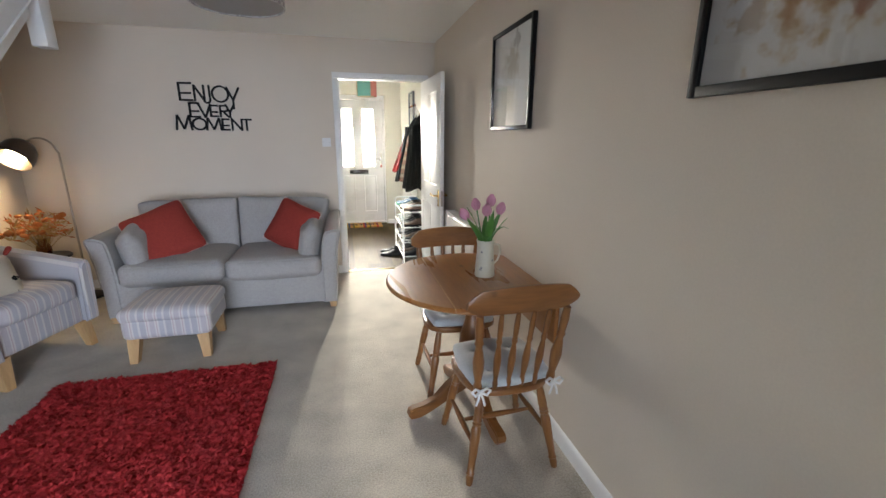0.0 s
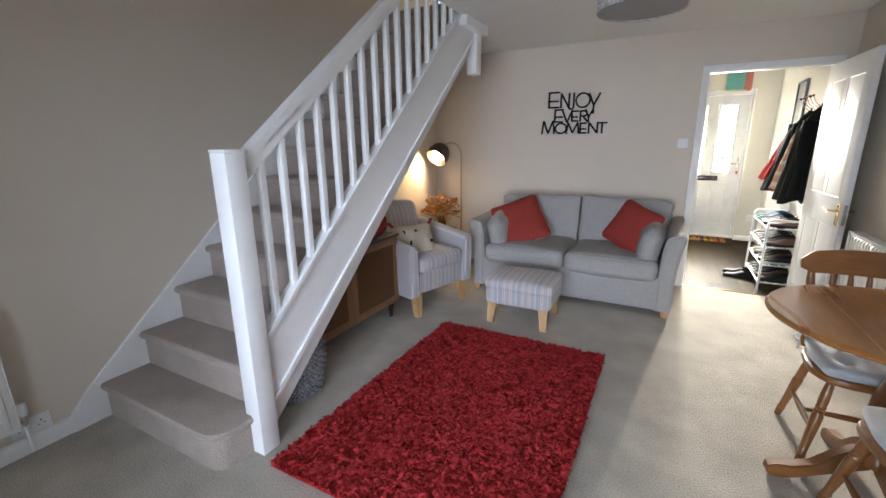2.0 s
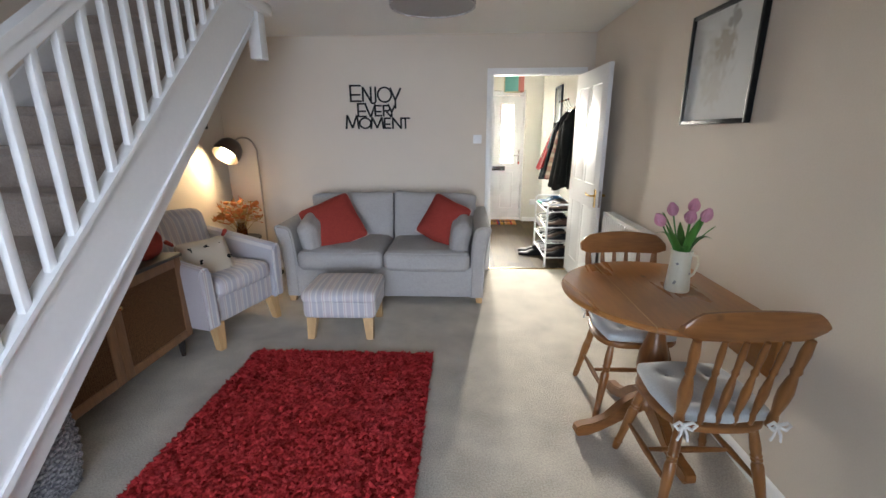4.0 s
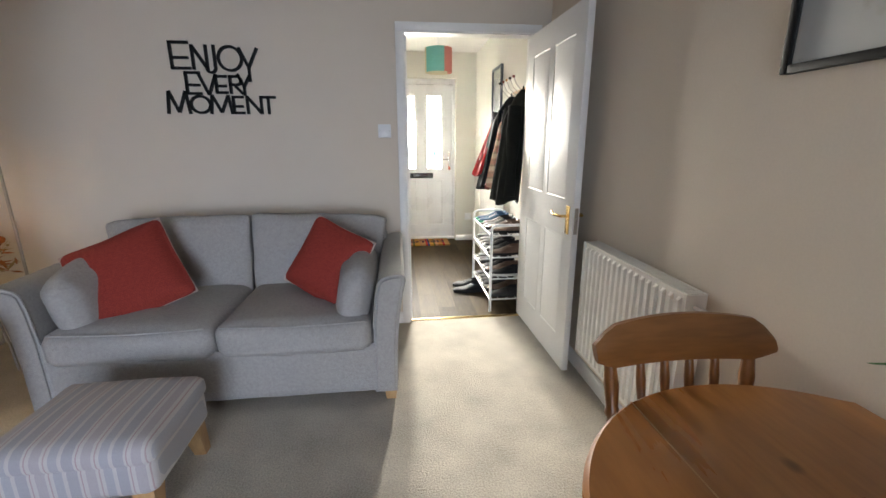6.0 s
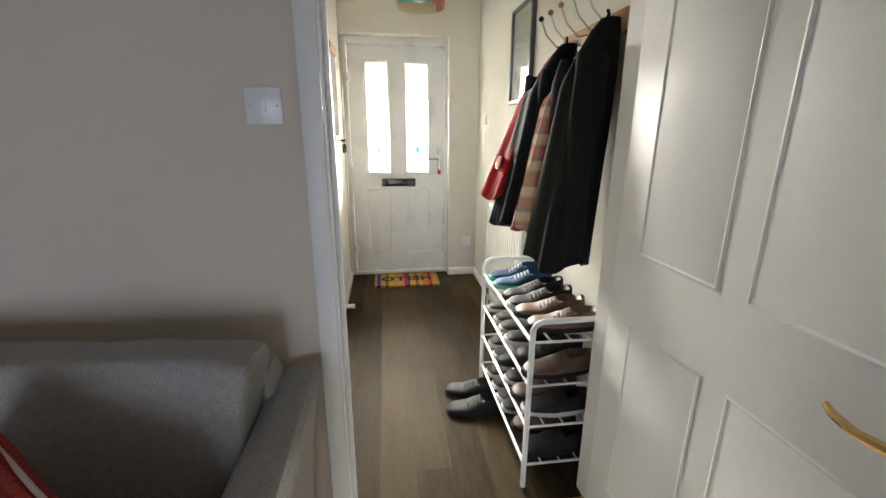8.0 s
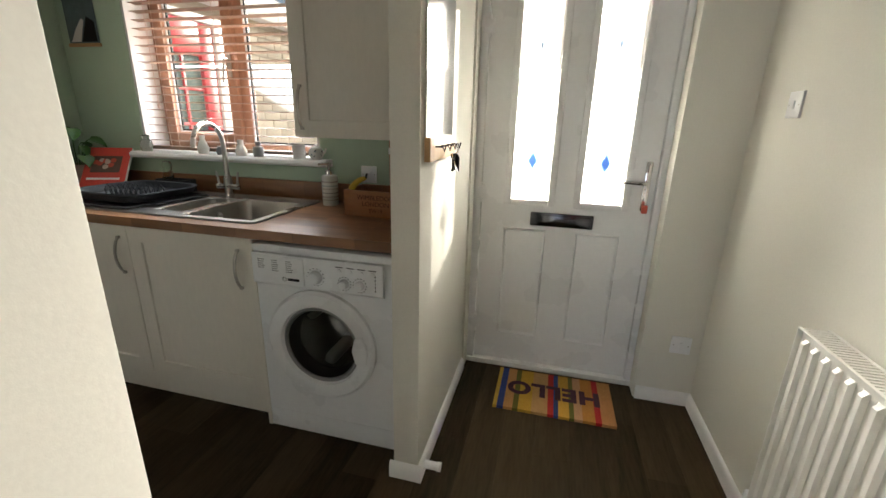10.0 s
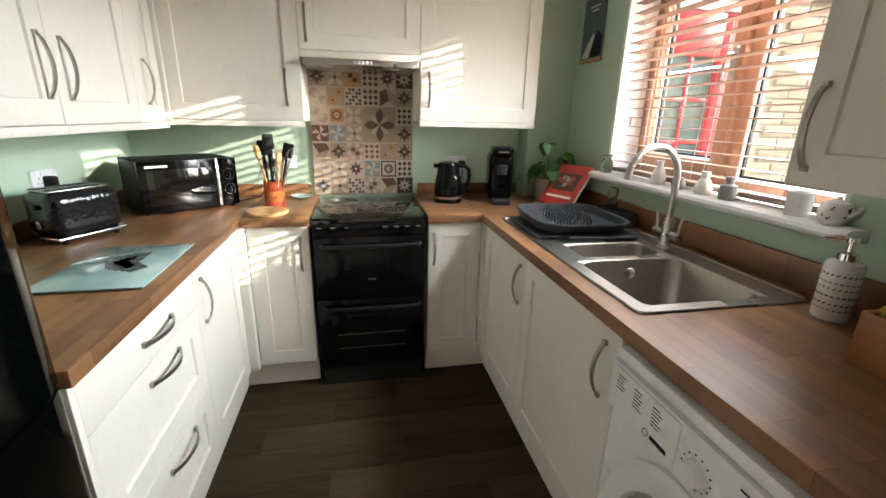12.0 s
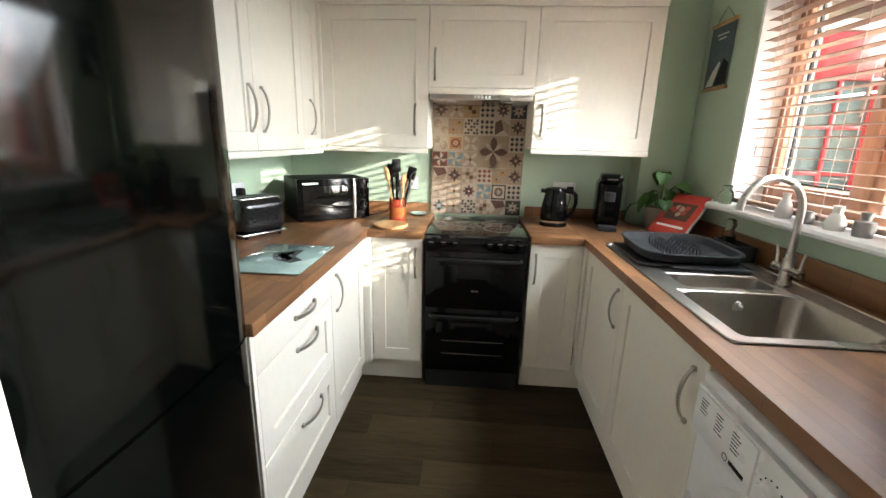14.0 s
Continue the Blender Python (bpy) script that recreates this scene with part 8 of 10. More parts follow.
def pot_plant():
    s = thing("pot_plant", Matrix.Translation((-3.47, 2.46, WT)) @ Matrix.Scale(1.05, 4), "green leafy plant in a beige stone pot", "plant")
    bm = B(); lathe(bm, [(0.0, 0.0), (0.06, 0.0), (0.072, 0.02), (0.08, 0.11), (0.08, 0.13), (0.072, 0.13), (0.07, 0.115), (0.0, 0.115)], None, 28)
    part("pot", bm, STONEPOT, s)
    rnd = random.Random(9)
    for k in range(15):
        a = 2 * math.pi * k / 15 * 2.4; r = rnd.uniform(0.03, 0.11); h = rnd.uniform(0.17, 0.33)
        if k == 14:
            a, r, h = 4.2, 0.15, 0.13
        tip = Vector((r * math.cos(a), r * math.sin(a), h))
        bm = B(); tube(bm, [(0.02 * math.cos(a), 0.02 * math.sin(a), 0.11), tip * 0.6 + Vector((0, 0, 0.08)), tip], 0.0025, 6)
        st = part("stem", bm, LEAF, s)
        bm = B()
        m = Matrix.Translation(tip) @ pose(0, 0, math.degrees(0), 0, 0, math.degrees(a)) @ pose(0, 0, 0, rnd.uniform(-25, 25), rnd.uniform(10, 55), 0)
        L, W = rnd.uniform(0.075, 0.105), rnd.uniform(0.034, 0.046)
        rows = []
        for i in range(7):
            u = i / 6
            w = W * math.sin(math.pi * min(1, (0.08 + 0.92 * u) ** 0.7))
            rows.append([bm.verts.new(m @ Vector((L * u, w * j, 0.010 * j * j - 0.03 * u * u))) for j in (-1, -0.5, 0, 0.5, 1)])
        for p, q in zip(rows, rows[1:]):
            for j in range(4):
                bm.faces.new((p[j], p[j + 1], q[j + 1], q[j]))
        part("leaf", bm, LEAF, st)


pot_plant()


def kettle():
    s = thing("kettle", Matrix.Translation((-3.49, 1.845, WT)) @ pose(0, 0, 0, 0, 0, 75), "gloss black textured jug kettle", "kettle")
    bm = B(); lathe(bm, [(0.0, 0.0), (0.082, 0.0), (0.084, 0.012), (0.08, 0.02), (0.0, 0.022)], None, 30)
    part("base", bm, GLOSSBLACK, s)
    bm = B(); n = 30
    prof = [(0.076, 0.024), (0.08, 0.04), (0.079, 0.06), (0.078, 0.09), (0.074, 0.12), (0.069, 0.15), (0.064, 0.185), (0.06, 0.215)]
    rings = []
    fine = []
    for i in range(25):
        u = i / 24 * (len(prof) - 1); k = min(int(u), len(prof) - 2)
        fine.append((prof[k][0] + (prof[k + 1][0] - prof[k][0]) * (u - k), prof[k][1] + (prof[k + 1][1] - prof[k][1]) * (u - k)))
    for r, z in fine:
        ring = []
        for i in range(36):
            a = 2 * math.pi * i / 36
            d = 0.0025 * abs(math.sin(a * 9 + (z * 130)) * math.sin(a * 9 - z * 130)) if 0.04 < z < 0.14 else 0
            ring.append(bm.verts.new(((r + d) * math.cos(a), (r + d) * math.sin(a), z)))
        rings.append(ring)
    for p, q in zip(rings, rings[1:]):
        for i in range(36):
            j = (i + 1) % 36
            bm.faces.new((p[i], p[j], q[j], q[i]))
    bm.faces.new(rings[-1]); bm.faces.new(list(reversed(rings[0])))
    part("body", bm, GLOSSBLACK, s, "embossed black body")
    bm = B(); lathe(bm, [(0.082, 0.024), (0.083, 0.036)], None, 30, cap=False)
    part("chrome_band", bm, CHROME, s, "chrome band")
    bm = B(); lathe(bm, [(0.06, 0.215), (0.055, 0.226), (0.02, 0.232), (0.0, 0.232)], None, 24); prism(bm, [(-0.02, 0.195), (-0.02, 0.218), (0.02, 0.218), (0.02, 0.195)], "x", -0.085, -0.052)
    part("lid", bm, GLOSSBLACK, s)
    bm = B(); tube(bm, [(0.055, 0, 0.21), (0.09, 0, 0.212), (0.118, 0, 0.19), (0.122, 0, 0.14), (0.11, 0, 0.09), (0.085, 0, 0.055), (0.07, 0, 0.045)], [0.012, 0.012, 0.012, 0.011, 0.010, 0.010, 0.009], 10)
    part("handle", bm, GLOSSBLACK, s)


kettle()


def coffee_machine():
    s = thing("coffee_machine", Matrix.Translation((-3.47, 2.15, WT)) @ pose(0, 0, 0, 0, 0, 80), "tall slim gloss black pod coffee machine", "coffee machine")
    bm = B(); soft(bm, (0.14, 0.20, 0.29), 0.045, Matrix.Translation((0, 0.02, 0.152)), 12)
    part("body", bm, GLOSSBLACK, s)
    bm = B(); soft(bm, (0.12, 0.14, 0.05), 0.02, Matrix.Translation((0, -0.04, 0.30)), 8)
    part("lid", bm, GLOSSBLACK, s)
    bm = B(); box(bm, -0.05, 0.05, -0.135, -0.06, 0.0, 0.03, 0.006)
    part("drip_tray", bm, DARKPLASTIC, s)
    bm = B(); lathe(bm, [(0.028, 0.0), (0.03, 0.05), (0.0, 0.055)], Matrix.Translation((0, -0.085, 0.17)), 16)
    part("spout", bm, DARKPLASTIC, s)
    bm = B(); box(bm, -0.028, 0.028, -0.1135, -0.112, 0.292, 0.299)
    part("label", bm, NICKEL, s, "small pale maker mark")
    bm = B(); soft(bm, (0.09, 0.06, 0.24), 0.025, Matrix.Translation((0.055, 0.10, 0.13)), 8)
    part("water_tank", bm, BOTTLE, s, "clear water tank")


coffee_machine()


def microwave():
    s = thing("microwave", Matrix.Translation((-3.46, 0.443, WT)) @ pose(0, 0, 0, 0, 0, 127), "black microwave oven with silver trim in the corner", "microwave")
    w, d, h = 0.43, 0.32, 0.25
    bm = B(); box(bm, -w / 2, w / 2, -d / 2 + 0.02, d / 2, 0.012, h, 0.004)
    part("case", bm, BLACK, s)
    bm = B(); box(bm, -w / 2, w / 2 - 0.105, -d / 2, -d / 2 + 0.0195, 0.012, h, 0.003)
    dr = part("door", bm, GLOSSBLACK, s)
    bm = B(); box(bm, -w / 2 + 0.03, w / 2 - 0.135, -d / 2 - 0.0015, -d / 2 + 0.001, 0.045, h - 0.04, 0.0006)
    part("door_window", bm, HOBGLASS, dr, "dark glass window")
    bm = B(); box(bm, -w / 2 + 0.03, -w / 2 + 0.12, -d / 2 - 0.002, -d / 2, h - 0.03, h - 0.02)
    part("label", bm, PAPER, dr, "pale maker mark")
    bm = B(); box(bm, w / 2 - 0.103, w / 2 - 0.085, -d / 2 - 0.004, -d / 2 + 0.0195, 0.012, h, 0.003)
    part("trim", bm, STEEL, s, "silver trim strip")
    bm = B(); box(bm, w / 2 - 0.084, w / 2, -d / 2, -d / 2 + 0.0195, 0.012, h, 0.003)
    cp = part("control_panel", bm, GLOSSBLACK, s)
    for z in (0.17, 0.095):
        m = Matrix.Translation((w / 2 - 0.042, -d / 2, z)) @ pose(0, 0, 0, 90)
        bm = B(); lathe(bm, [(0.026, 0), (0.026, 0.004), (0.022, 0.006), (0.02, 0.018), (0.0, 0.02)], m, 22)
        k = part("dial", bm, GLOSSBLACK, cp)
        bm = B(); lathe(bm, [(0.0275, 0.0), (0.0275, 0.005), (0.0262, 0.005)], m, 22, cap=False); box(bm, -0.0015, 0.0015, -0.016, 0.016, 0.02, 0.0215, m=m)
        part("dial_ring", bm, CHROME, k, "silver dial ring")
    for x in (-0.19, 0.19):
        for y in (-0.12, 0.13):
            bm = B(); rod(bm, (x, y, 0), (x, y, 0.013), 0.012)
            part("foot", bm, BLACK, s)


microwave()


def toaster():
    s = thing("toaster", Matrix.Translation((-2.90, 0.275, WT)) @ pose(0, 0, 0, 0, 0, 151) @ Matrix.Diagonal((0.82, 0.97, 1.02, 1)), "gloss black textured two-slice toaster", "toaster")
    bm = B(); soft(bm, (0.30, 0.175, 0.165), 0.045, Matrix.Translation((0, 0, 0.105)), 16)
    part("body", bm, TOASTERBLACK, s, "embossed black body")
    bm = B(); box(bm, -0.125, 0.125, -0.055, -0.02, 0.188, 0.1915, 0.001); box(bm, -0.125, 0.125, 0.02, 0.055, 0.188, 0.1915, 0.001)
    part("slot", bm, DARKPLASTIC, s)
    bm = B(); box(bm, -0.13, 0.13, -0.06, 0.06, 0.184, 0.1885, 0.002)
    part("top_plate", bm, STEEL, s)
    bm = B(); soft(bm, (0.296, 0.171, 0.012), 0.005, Matrix.Translation((0, 0, 0.022)), 8)
    part("base_band", bm, CHROME, s, "chrome base band")
    bm = B(); box(bm, -0.165, -0.148, -0.018, 0.018, 0.125, 0.14, 0.003)
    part("lever", bm, GLOSSBLACK, s)
    bm = B(); lathe(bm, [(0.014, 0), (0.014, 0.008), (0, 0.01)], Matrix.Translation((-0.148, 0, 0.07)) @ pose(0, 0, 0, 0, -90, 0), 14)
    part("dial", bm, CHROME, s)
    for x in (-0.11, 0.11):
        for y in (-0.06, 0.06):
            bm = B(); rod(bm, (x, y, 0), (x, y, 0.012), 0.010)
            part("foot", bm, BLACK, s)


def embossed():
    m, nt, nd, ln, bs = nodes_of("embossed_black")
    v = tex(nt, "Voronoi", 62, coords(nt))
    bs.inputs["Base Color"].default_value = (0.009, 0.009, 0.01, 1)
    bs.inputs["Roughness"].default_value = 0.14
    bump(nt, v.outputs["Distance"], 0.25, 0.003)
    return m


TOASTERBLACK = embossed()
toaster()


def chopping_board():
    s = thing("glass_chopping_board", Matrix.Translation((-2.505, 0.59, WT)) @ pose(0, 0, 0, 0, 0, 1), "pale teal glass worktop saver with a dark printed bird", "chopping board")
    bm = B(); box(bm, -0.205, 0.205, -0.145, 0.145, 0.003, 0.009, 0.002)
    part("board", bm, BOARDTEAL, s)
    bm = B(); rnd = random.Random(2)
    for k in range(9):
        u = k / 8
        soft(bm, (0.09, 0.05 + 0.03 * math.sin(3 * u), 0.001), 0.0004, Matrix.Translation((-0.02 + 0.10 * (u - 0.5), 0.02 - 0.03 * math.sin(4 * u), 0.0095)) @ pose(0, 0, 0, 0, 0, 50 * u), 4)
    part("printed_shape", bm, BIRDPRINT, s, "dark printed shape")
    for a in (-1, 1):
        for b in (-1, 1):
            bm = B(); rod(bm, (a * 0.19, b * 0.13, 0), (a * 0.19, b * 0.13, 0.0035), 0.008)
            part("foot", bm, UPVC, s)


BOARDTEAL = mat("printed_teal_glass", (0.36, 0.52, 0.50), 0.1, vary=0.12, fine=12, coarse=4, relief=0.0, coat=0.5)
BIRDPRINT = mat("charcoal_print", (0.09, 0.095, 0.10), 0.25, vary=0.4, fine=60, relief=0.0)
chopping_board()


def utensils():
    s = thing("utensil_tin", (-3.40, 0.90, WT), "red printed tin full of kitchen utensils", "utensil pot")
    bm = B(); lathe(bm, [(0.05, 0.0), (0.05, 0.135), (0.052, 0.14), (0.048, 0.14), (0.047, 0.01), (0.0, 0.01)], None, 26); 
    part("tin", bm, TERRA, s)
    bm = B(); lathe(bm, [(0.0506, 0.035), (0.0506, 0.09)], None, 26, cap=False)
    part("label_band", bm, ORANGE, s, "orange printed band")
    rnd = random.Random(8)
    for k in range(11):
        a = 2 * math.pi * k / 11; le = rnd.uniform(0.03, 0.10); h = rnd.uniform(0.22, 0.31)
        p = Vector((0.02 * math.cos(a), 0.02 * math.sin(a), 0.02)); q = Vector((le * math.cos(a), le * math.sin(a), h))
        bm = B(); rod(bm, p, q, 0.005, 0.006, 8)
        ut = part("utensil", bm, (BLACK, OAK, STEEL)[k % 3], s, ("black nylon utensil", "wooden spoon", "steel whisk")[k % 3])
        fm, n = frame_of(q, q + (q - p))
        bm = B()
        if k % 3 == 2:
            for j in range(5):
                tube(bm, [fm @ Vector((0.022 * math.sin(math.pi * t / 8) * math.cos(j * 0.63 * 2), 0.022 * math.sin(math.pi * t / 8) * math.sin(j * 0.63 * 2), 0.075 * (t / 8))) for t in range(9)], 0.0012, 5)
        else:
            soft(bm, (0.052, 0.012, 0.075), 0.005, fm @ Matrix.Translation((0, 0, 0.03)) @ pose(0, 0, 0, 0, 0, rnd.uniform(0, 180)), 6, (0, 0.006, 0))
        part("head", bm, (BLACK, OAK, STEEL)[k % 3], ut)
    b = thing("round_board", (-3.245, 0.885, WT), "round pale wooden serving board", "board")
    bm = B(); lathe(bm, [(0.0, 0.0), (0.095, 0.0), (0.10, 0.006), (0.10, 0.013), (0.095, 0.018), (0.0, 0.018)], None, 40)
    part("disc", bm, OAK_X, b)
    r = thing("spoon_rest", (-3.67, 1.0, WT), "small pale green ceramic spoon rest", "dish")
    bm = B(); lathe(bm, [(0.0, 0.003), (0.04, 0.003), (0.062, 0.014), (0.064, 0.012), (0.045, 0.0), (0.0, 0.0)], None, 24)
    part("dish", bm, BOARDTEAL, r)


utensils()


def soap_dispenser():
    s = thing("soap_dispenser", (-1.865, 2.51, WT), "patterned ceramic soap dispenser with a chrome pump", "soap dispenser")
    prof = [(0.0, 0.0), (0.038, 0.0), (0.04, 0.006), (0.04, 0.14), (0.036, 0.15), (0.02, 0.156)]
    bm = B(); lathe(bm, prof, None, 28, cap=False)
    part("bottle", bm, CERAMIC, s)
    for k, (z, mt) in enumerate(((0.03, T_TAUPE), (0.045, T_RED), (0.065, T_DARK), (0.085, T_TAUPE), (0.10, T_BLUE), (0.12, T_RED))):
        n = 22
        bm = B()
        for i in range(n):
            a = 2 * math.pi * i / n
            m = pose(0, 0, 0, 0, 0, math.degrees(a)) @ Matrix.Translation((0.0402, 0, z))
            box(bm, -0.0005, 0.0006, -0.0035, 0.0035, -0.002, 0.002, m=m @ pose(0, 0, 0, 45 if k % 2 else 0))
        tagged(part("patterned_band", bm, mt, s, "band of small printed marks"), kind="stuff")
    bm = B(); lathe(bm, [(0.022, 0.154), (0.022, 0.172), (0.012, 0.176), (0.008, 0.178), (0.008, 0.20), (0.013, 0.202), (0.013, 0.212), (0.0, 0.214)], None, 18); tube(bm, [(0, 0, 0.207), (-0.03, -0.012, 0.207), (-0.05, -0.02, 0.203)], [0.006, 0.005, 0.004], 8)
    part("pump", bm, CHROME, s, "chrome pump")


soap_dispenser()


def flat_text(txt, size, material, parent, m, label, bold=0.0):
    """Letters from the built-in font, as a thin mesh."""
    cu = bpy.data.curves.new("text", "FONT")
    cu.body, cu.size, cu.extrude, cu.align_x, cu.offset, cu.space_character = txt, size, 0.0006, "CENTER", bold, 1.0 + 12 * bold
    tmp = bpy.data.objects.new("text", cu)
    scene.collection.objects.link(tmp)
    me = bpy.data.meshes.new_from_object(tmp.evaluated_get(bpy.context.evaluated_depsgraph_get()))
    bpy.data.objects.remove(tmp)
    me.materials.clear(); me.materials.append(material)
    o = new("lettering", me)
    o.parent = parent
    o.matrix_basis = m
    return tagged(o, label)


def wooden_box():
    s = thing("wooden_box", Matrix.Translation((-1.53, 2.41, WT)) @ pose(0, 0, 0, 0, 0, -1), "orange-brown wooden box with printed place names", "box")
    w, d, h, t = 0.31, 0.20, 0.118, 0.012
    for nm, p in (("front_board", (-w / 2, w / 2, -d / 2, -d / 2 + t, 0, h)), ("back_board", (-w / 2, w / 2, d / 2 - t, d / 2, 0, h)), ("side_board", (-w / 2, -w / 2 + t, -d / 2 + t, d / 2 - t, 0, h)), ("side_board", (w / 2 - t, w / 2, -d / 2 + t, d / 2 - t, 0, h)), ("bottom_board", (-w / 2 + t, w / 2 - t, -d / 2 + t, d / 2 - t, 0, 0.008))):
        bm = B(); box(bm, *p, 0.002)
        part(nm, bm, BOXWOOD, s)
    for k, (tx, sz) in enumerate((("WIMBLEDON", 0.030), ("LONDON", 0.030), ("SW19", 0.026))):
        flat_text(tx, sz, BURNT, s, Matrix.Translation((0, -d / 2 - 0.0004, 0.078 - 0.029 * k)) @ pose(0, 0, 0, 90), "burnt-in dark capitals")
    b = thing("bananas", Matrix.Translation((-1.60, 2.41, WT + 0.035)) @ pose(0, 0, 0, 0, -18, 20) @ Matrix.Scale(0.8, 4), "two ripe yellow bananas in the wooden box", "fruit")
    for k in range(2):
        bm = B()
        pts, rs = [], []
        for i in range(11):
            u = i / 10
            a = radians(200 - 120 * u)
            pts.append((-0.05 + 0.11 * math.cos(a) + 0.06, 0.035 * (k - 1) + 0.01 * u, 0.03 + 0.11 * math.sin(a) + 0.02))
            rs.append(0.005 + 0.014 * math.sin(math.pi * min(1, 0.08 + u * 0.9)) ** 0.5)
        tube(bm, pts, rs, 8)
        bn = part("banana", bm, YELLOW, b)
        bm = B(); rod(bm, pts[-1], Vector(pts[-1]) + Vector((0.012, 0, 0.022)), 0.006, 0.005)
        part("stalk", bm, BLACK, bn, "dark banana stalk")


BOXWOOD = wood("orange_box_wood", (0.40, 0.17, 0.06), (0.27, 0.10, 0.032), "x", 0.5, 8.0)
BURNT = mat("burnt_print", (0.09, 0.035, 0.015), 0.7)
wooden_box()


def pipes():
    for k, (x, mt, nm, lab) in enumerate(((-1.565, COPPER, "copper_pipe", "upright copper pipe on the kitchen wall"), (-1.375, UPVC, "white_pipe", "upright white pipe on the kitchen wall"))):
        s = thing(nm, (x, 2.60, WT + 0.1), lab, "pipe")
        bm = B(); rod(bm, (0, 0, -0.004 if k else -0.004), (0, 0, 1.30), 0.011 if k == 0 else 0.010, seg=14)
        part("pipe", bm, mt, s)
        bm = B(); rod(bm, (0, 0, 0.16), (0, 0, 0.19), 0.015, seg=14); box(bm, -0.006, 0.006, 0.0, 0.028, 0.168, 0.182)
        part("clip", bm, UPVC, s, "white pipe clip")


pipes()
switch_plate("wall_switch", Matrix.Translation((-1.70, YF - 0.0005, 1.075)), "white fused kitchen switch", 0.086, 0.086)
switch_plate("wall_switch", Matrix.Translation((-1.46, YF - 0.0005, 1.06)), "white fused kitchen switch", 0.086, 0.086)
switch_plate("socket", Matrix.Translation((XL, 1.95, 1.12)) @ FACE_E, "white double socket behind the kettle", 0.146, 0.086, 2, True)
switch_plate("socket", Matrix.Translation((-3.05, 0.10, 1.12)) @ FACE_S, "white double socket behind the microwave", 0.146, 0.086, 2, True)
switch_plate("cooker_switch", Matrix.Translation((XL, 0.90, 1.13)) @ FACE_E, "white cooker switch with a red rocker", 0.146, 0.086, 1, False)
bm = B(); box(bm, XL + 0.013, XL + 0.017, 0.885, 0.905, 1.115, 1.15)
single("red_rocker", bm, TERRA, "red cooker isolator rocker", "switch")


def plug_lead(name, pts, label):
    s = thing(name, Vector(pts[0]), label, "plug")
    bm = B(); soft(bm, (0.035, 0.045, 0.045), 0.01, Matrix.Translation(pts[0]), 6)
    part("plug", bm, BLACK, s, world=True)
    bm = B(); tube(bm, pts, 0.0035, 6)
    part("lead", bm, BLACK, s, world=True)


plug_lead("plug_and_lead", [(XL + 0.025, 1.985, 1.115), (XL + 0.05, 1.985, 1.06), (XL + 0.07, 1.96, 0.97), (XL + 0.12, 1.92, 0.931), (-3.56, 1.84, 0.931)], "black kettle plug and lead")
plug_lead("plug_and_lead", [(-3.05, 0.125, 1.115), (-3.0, 0.15, 1.05), (-2.95, 0.18, 0.96), (-2.88, 0.22, 0.931)], "black toaster plug and lead")
plug_lead("plug_and_lead", [(XL + 0.025, 0.86, 1.12), (XL + 0.06, 0.84, 1.03), (XL + 0.12, 0.78, 0.94), (XL + 0.22, 0.68, 0.931)], "black microwave plug and lead")


def wall_poster():
    s = thing("hanging_poster", (-3.43, YF, 1.7), "grey travel poster in wooden hanging bars", "poster")
    x0, x1, z0, z1, y = -3.545, -3.315, 1.715, 2.045, YF - 0.006
    bm = B(); box(bm, x0 + 0.004, x1 - 0.004, y - 0.001, y, z0, z1)
    part("sheet", bm, POSTER, s, world=True)
    for z in (z0 - 0.006, z1 - 0.012):
        bm = B(); box(bm, x0, x1, y - 0.010, y + 0.004, z, z + 0.018, 0.002)
        part("wood_bar", bm, OAK_X, s, world=True)
    bm = B(); tube(bm, [(x0 + 0.03, y, z1), ((x0 + x1) / 2, y, z1 + 0.075), (x1 - 0.03, y, z1)], 0.0015, 5)
    part("cord", bm, BLACK, s, world=True)
    bm = B(); prism(bm, [(x0 + 0.02, z0 + 0.02), (x0 + 0.09, z0 + 0.02), (x0 + 0.135, z0 + 0.13), (x0 + 0.12, z0 + 0.14), (x0 + 0.07, z0 + 0.09)], "y", y - 0.002, y - 0.001)
    part("printed_road", bm, PAPER, s, "pale printed road", world=True)
    bm = B(); prism(bm, [(x0 + 0.10, z0 + 0.02), (x1 - 0.02, z0 + 0.02), (x1 - 0.02, z0 + 0.12), (x1 - 0.07, z0 + 0.15), (x0 + 0.15, z0 + 0.13)], "y", y - 0.0018, y - 0.001)
    part("printed_hill", bm, BLACK, s, "dark printed hill", world=True)
    for k, (w, zz) in enumerate(((0.10, 0.06), (0.07, 0.08))):
        bm = B(); box(bm, (x0 + x1) / 2 - w / 2, (x0 + x1) / 2 + w / 2, y - 0.0018, y - 0.001, z1 - zz, z1 - zz + 0.008)
        part("printed_line", bm, PAPER, s, "unreadable pale title", world=True)


POSTER = mat("poster_grey_blue", (0.13, 0.17, 0.18), 0.7, vary=0.15, fine=20)
wall_poster()


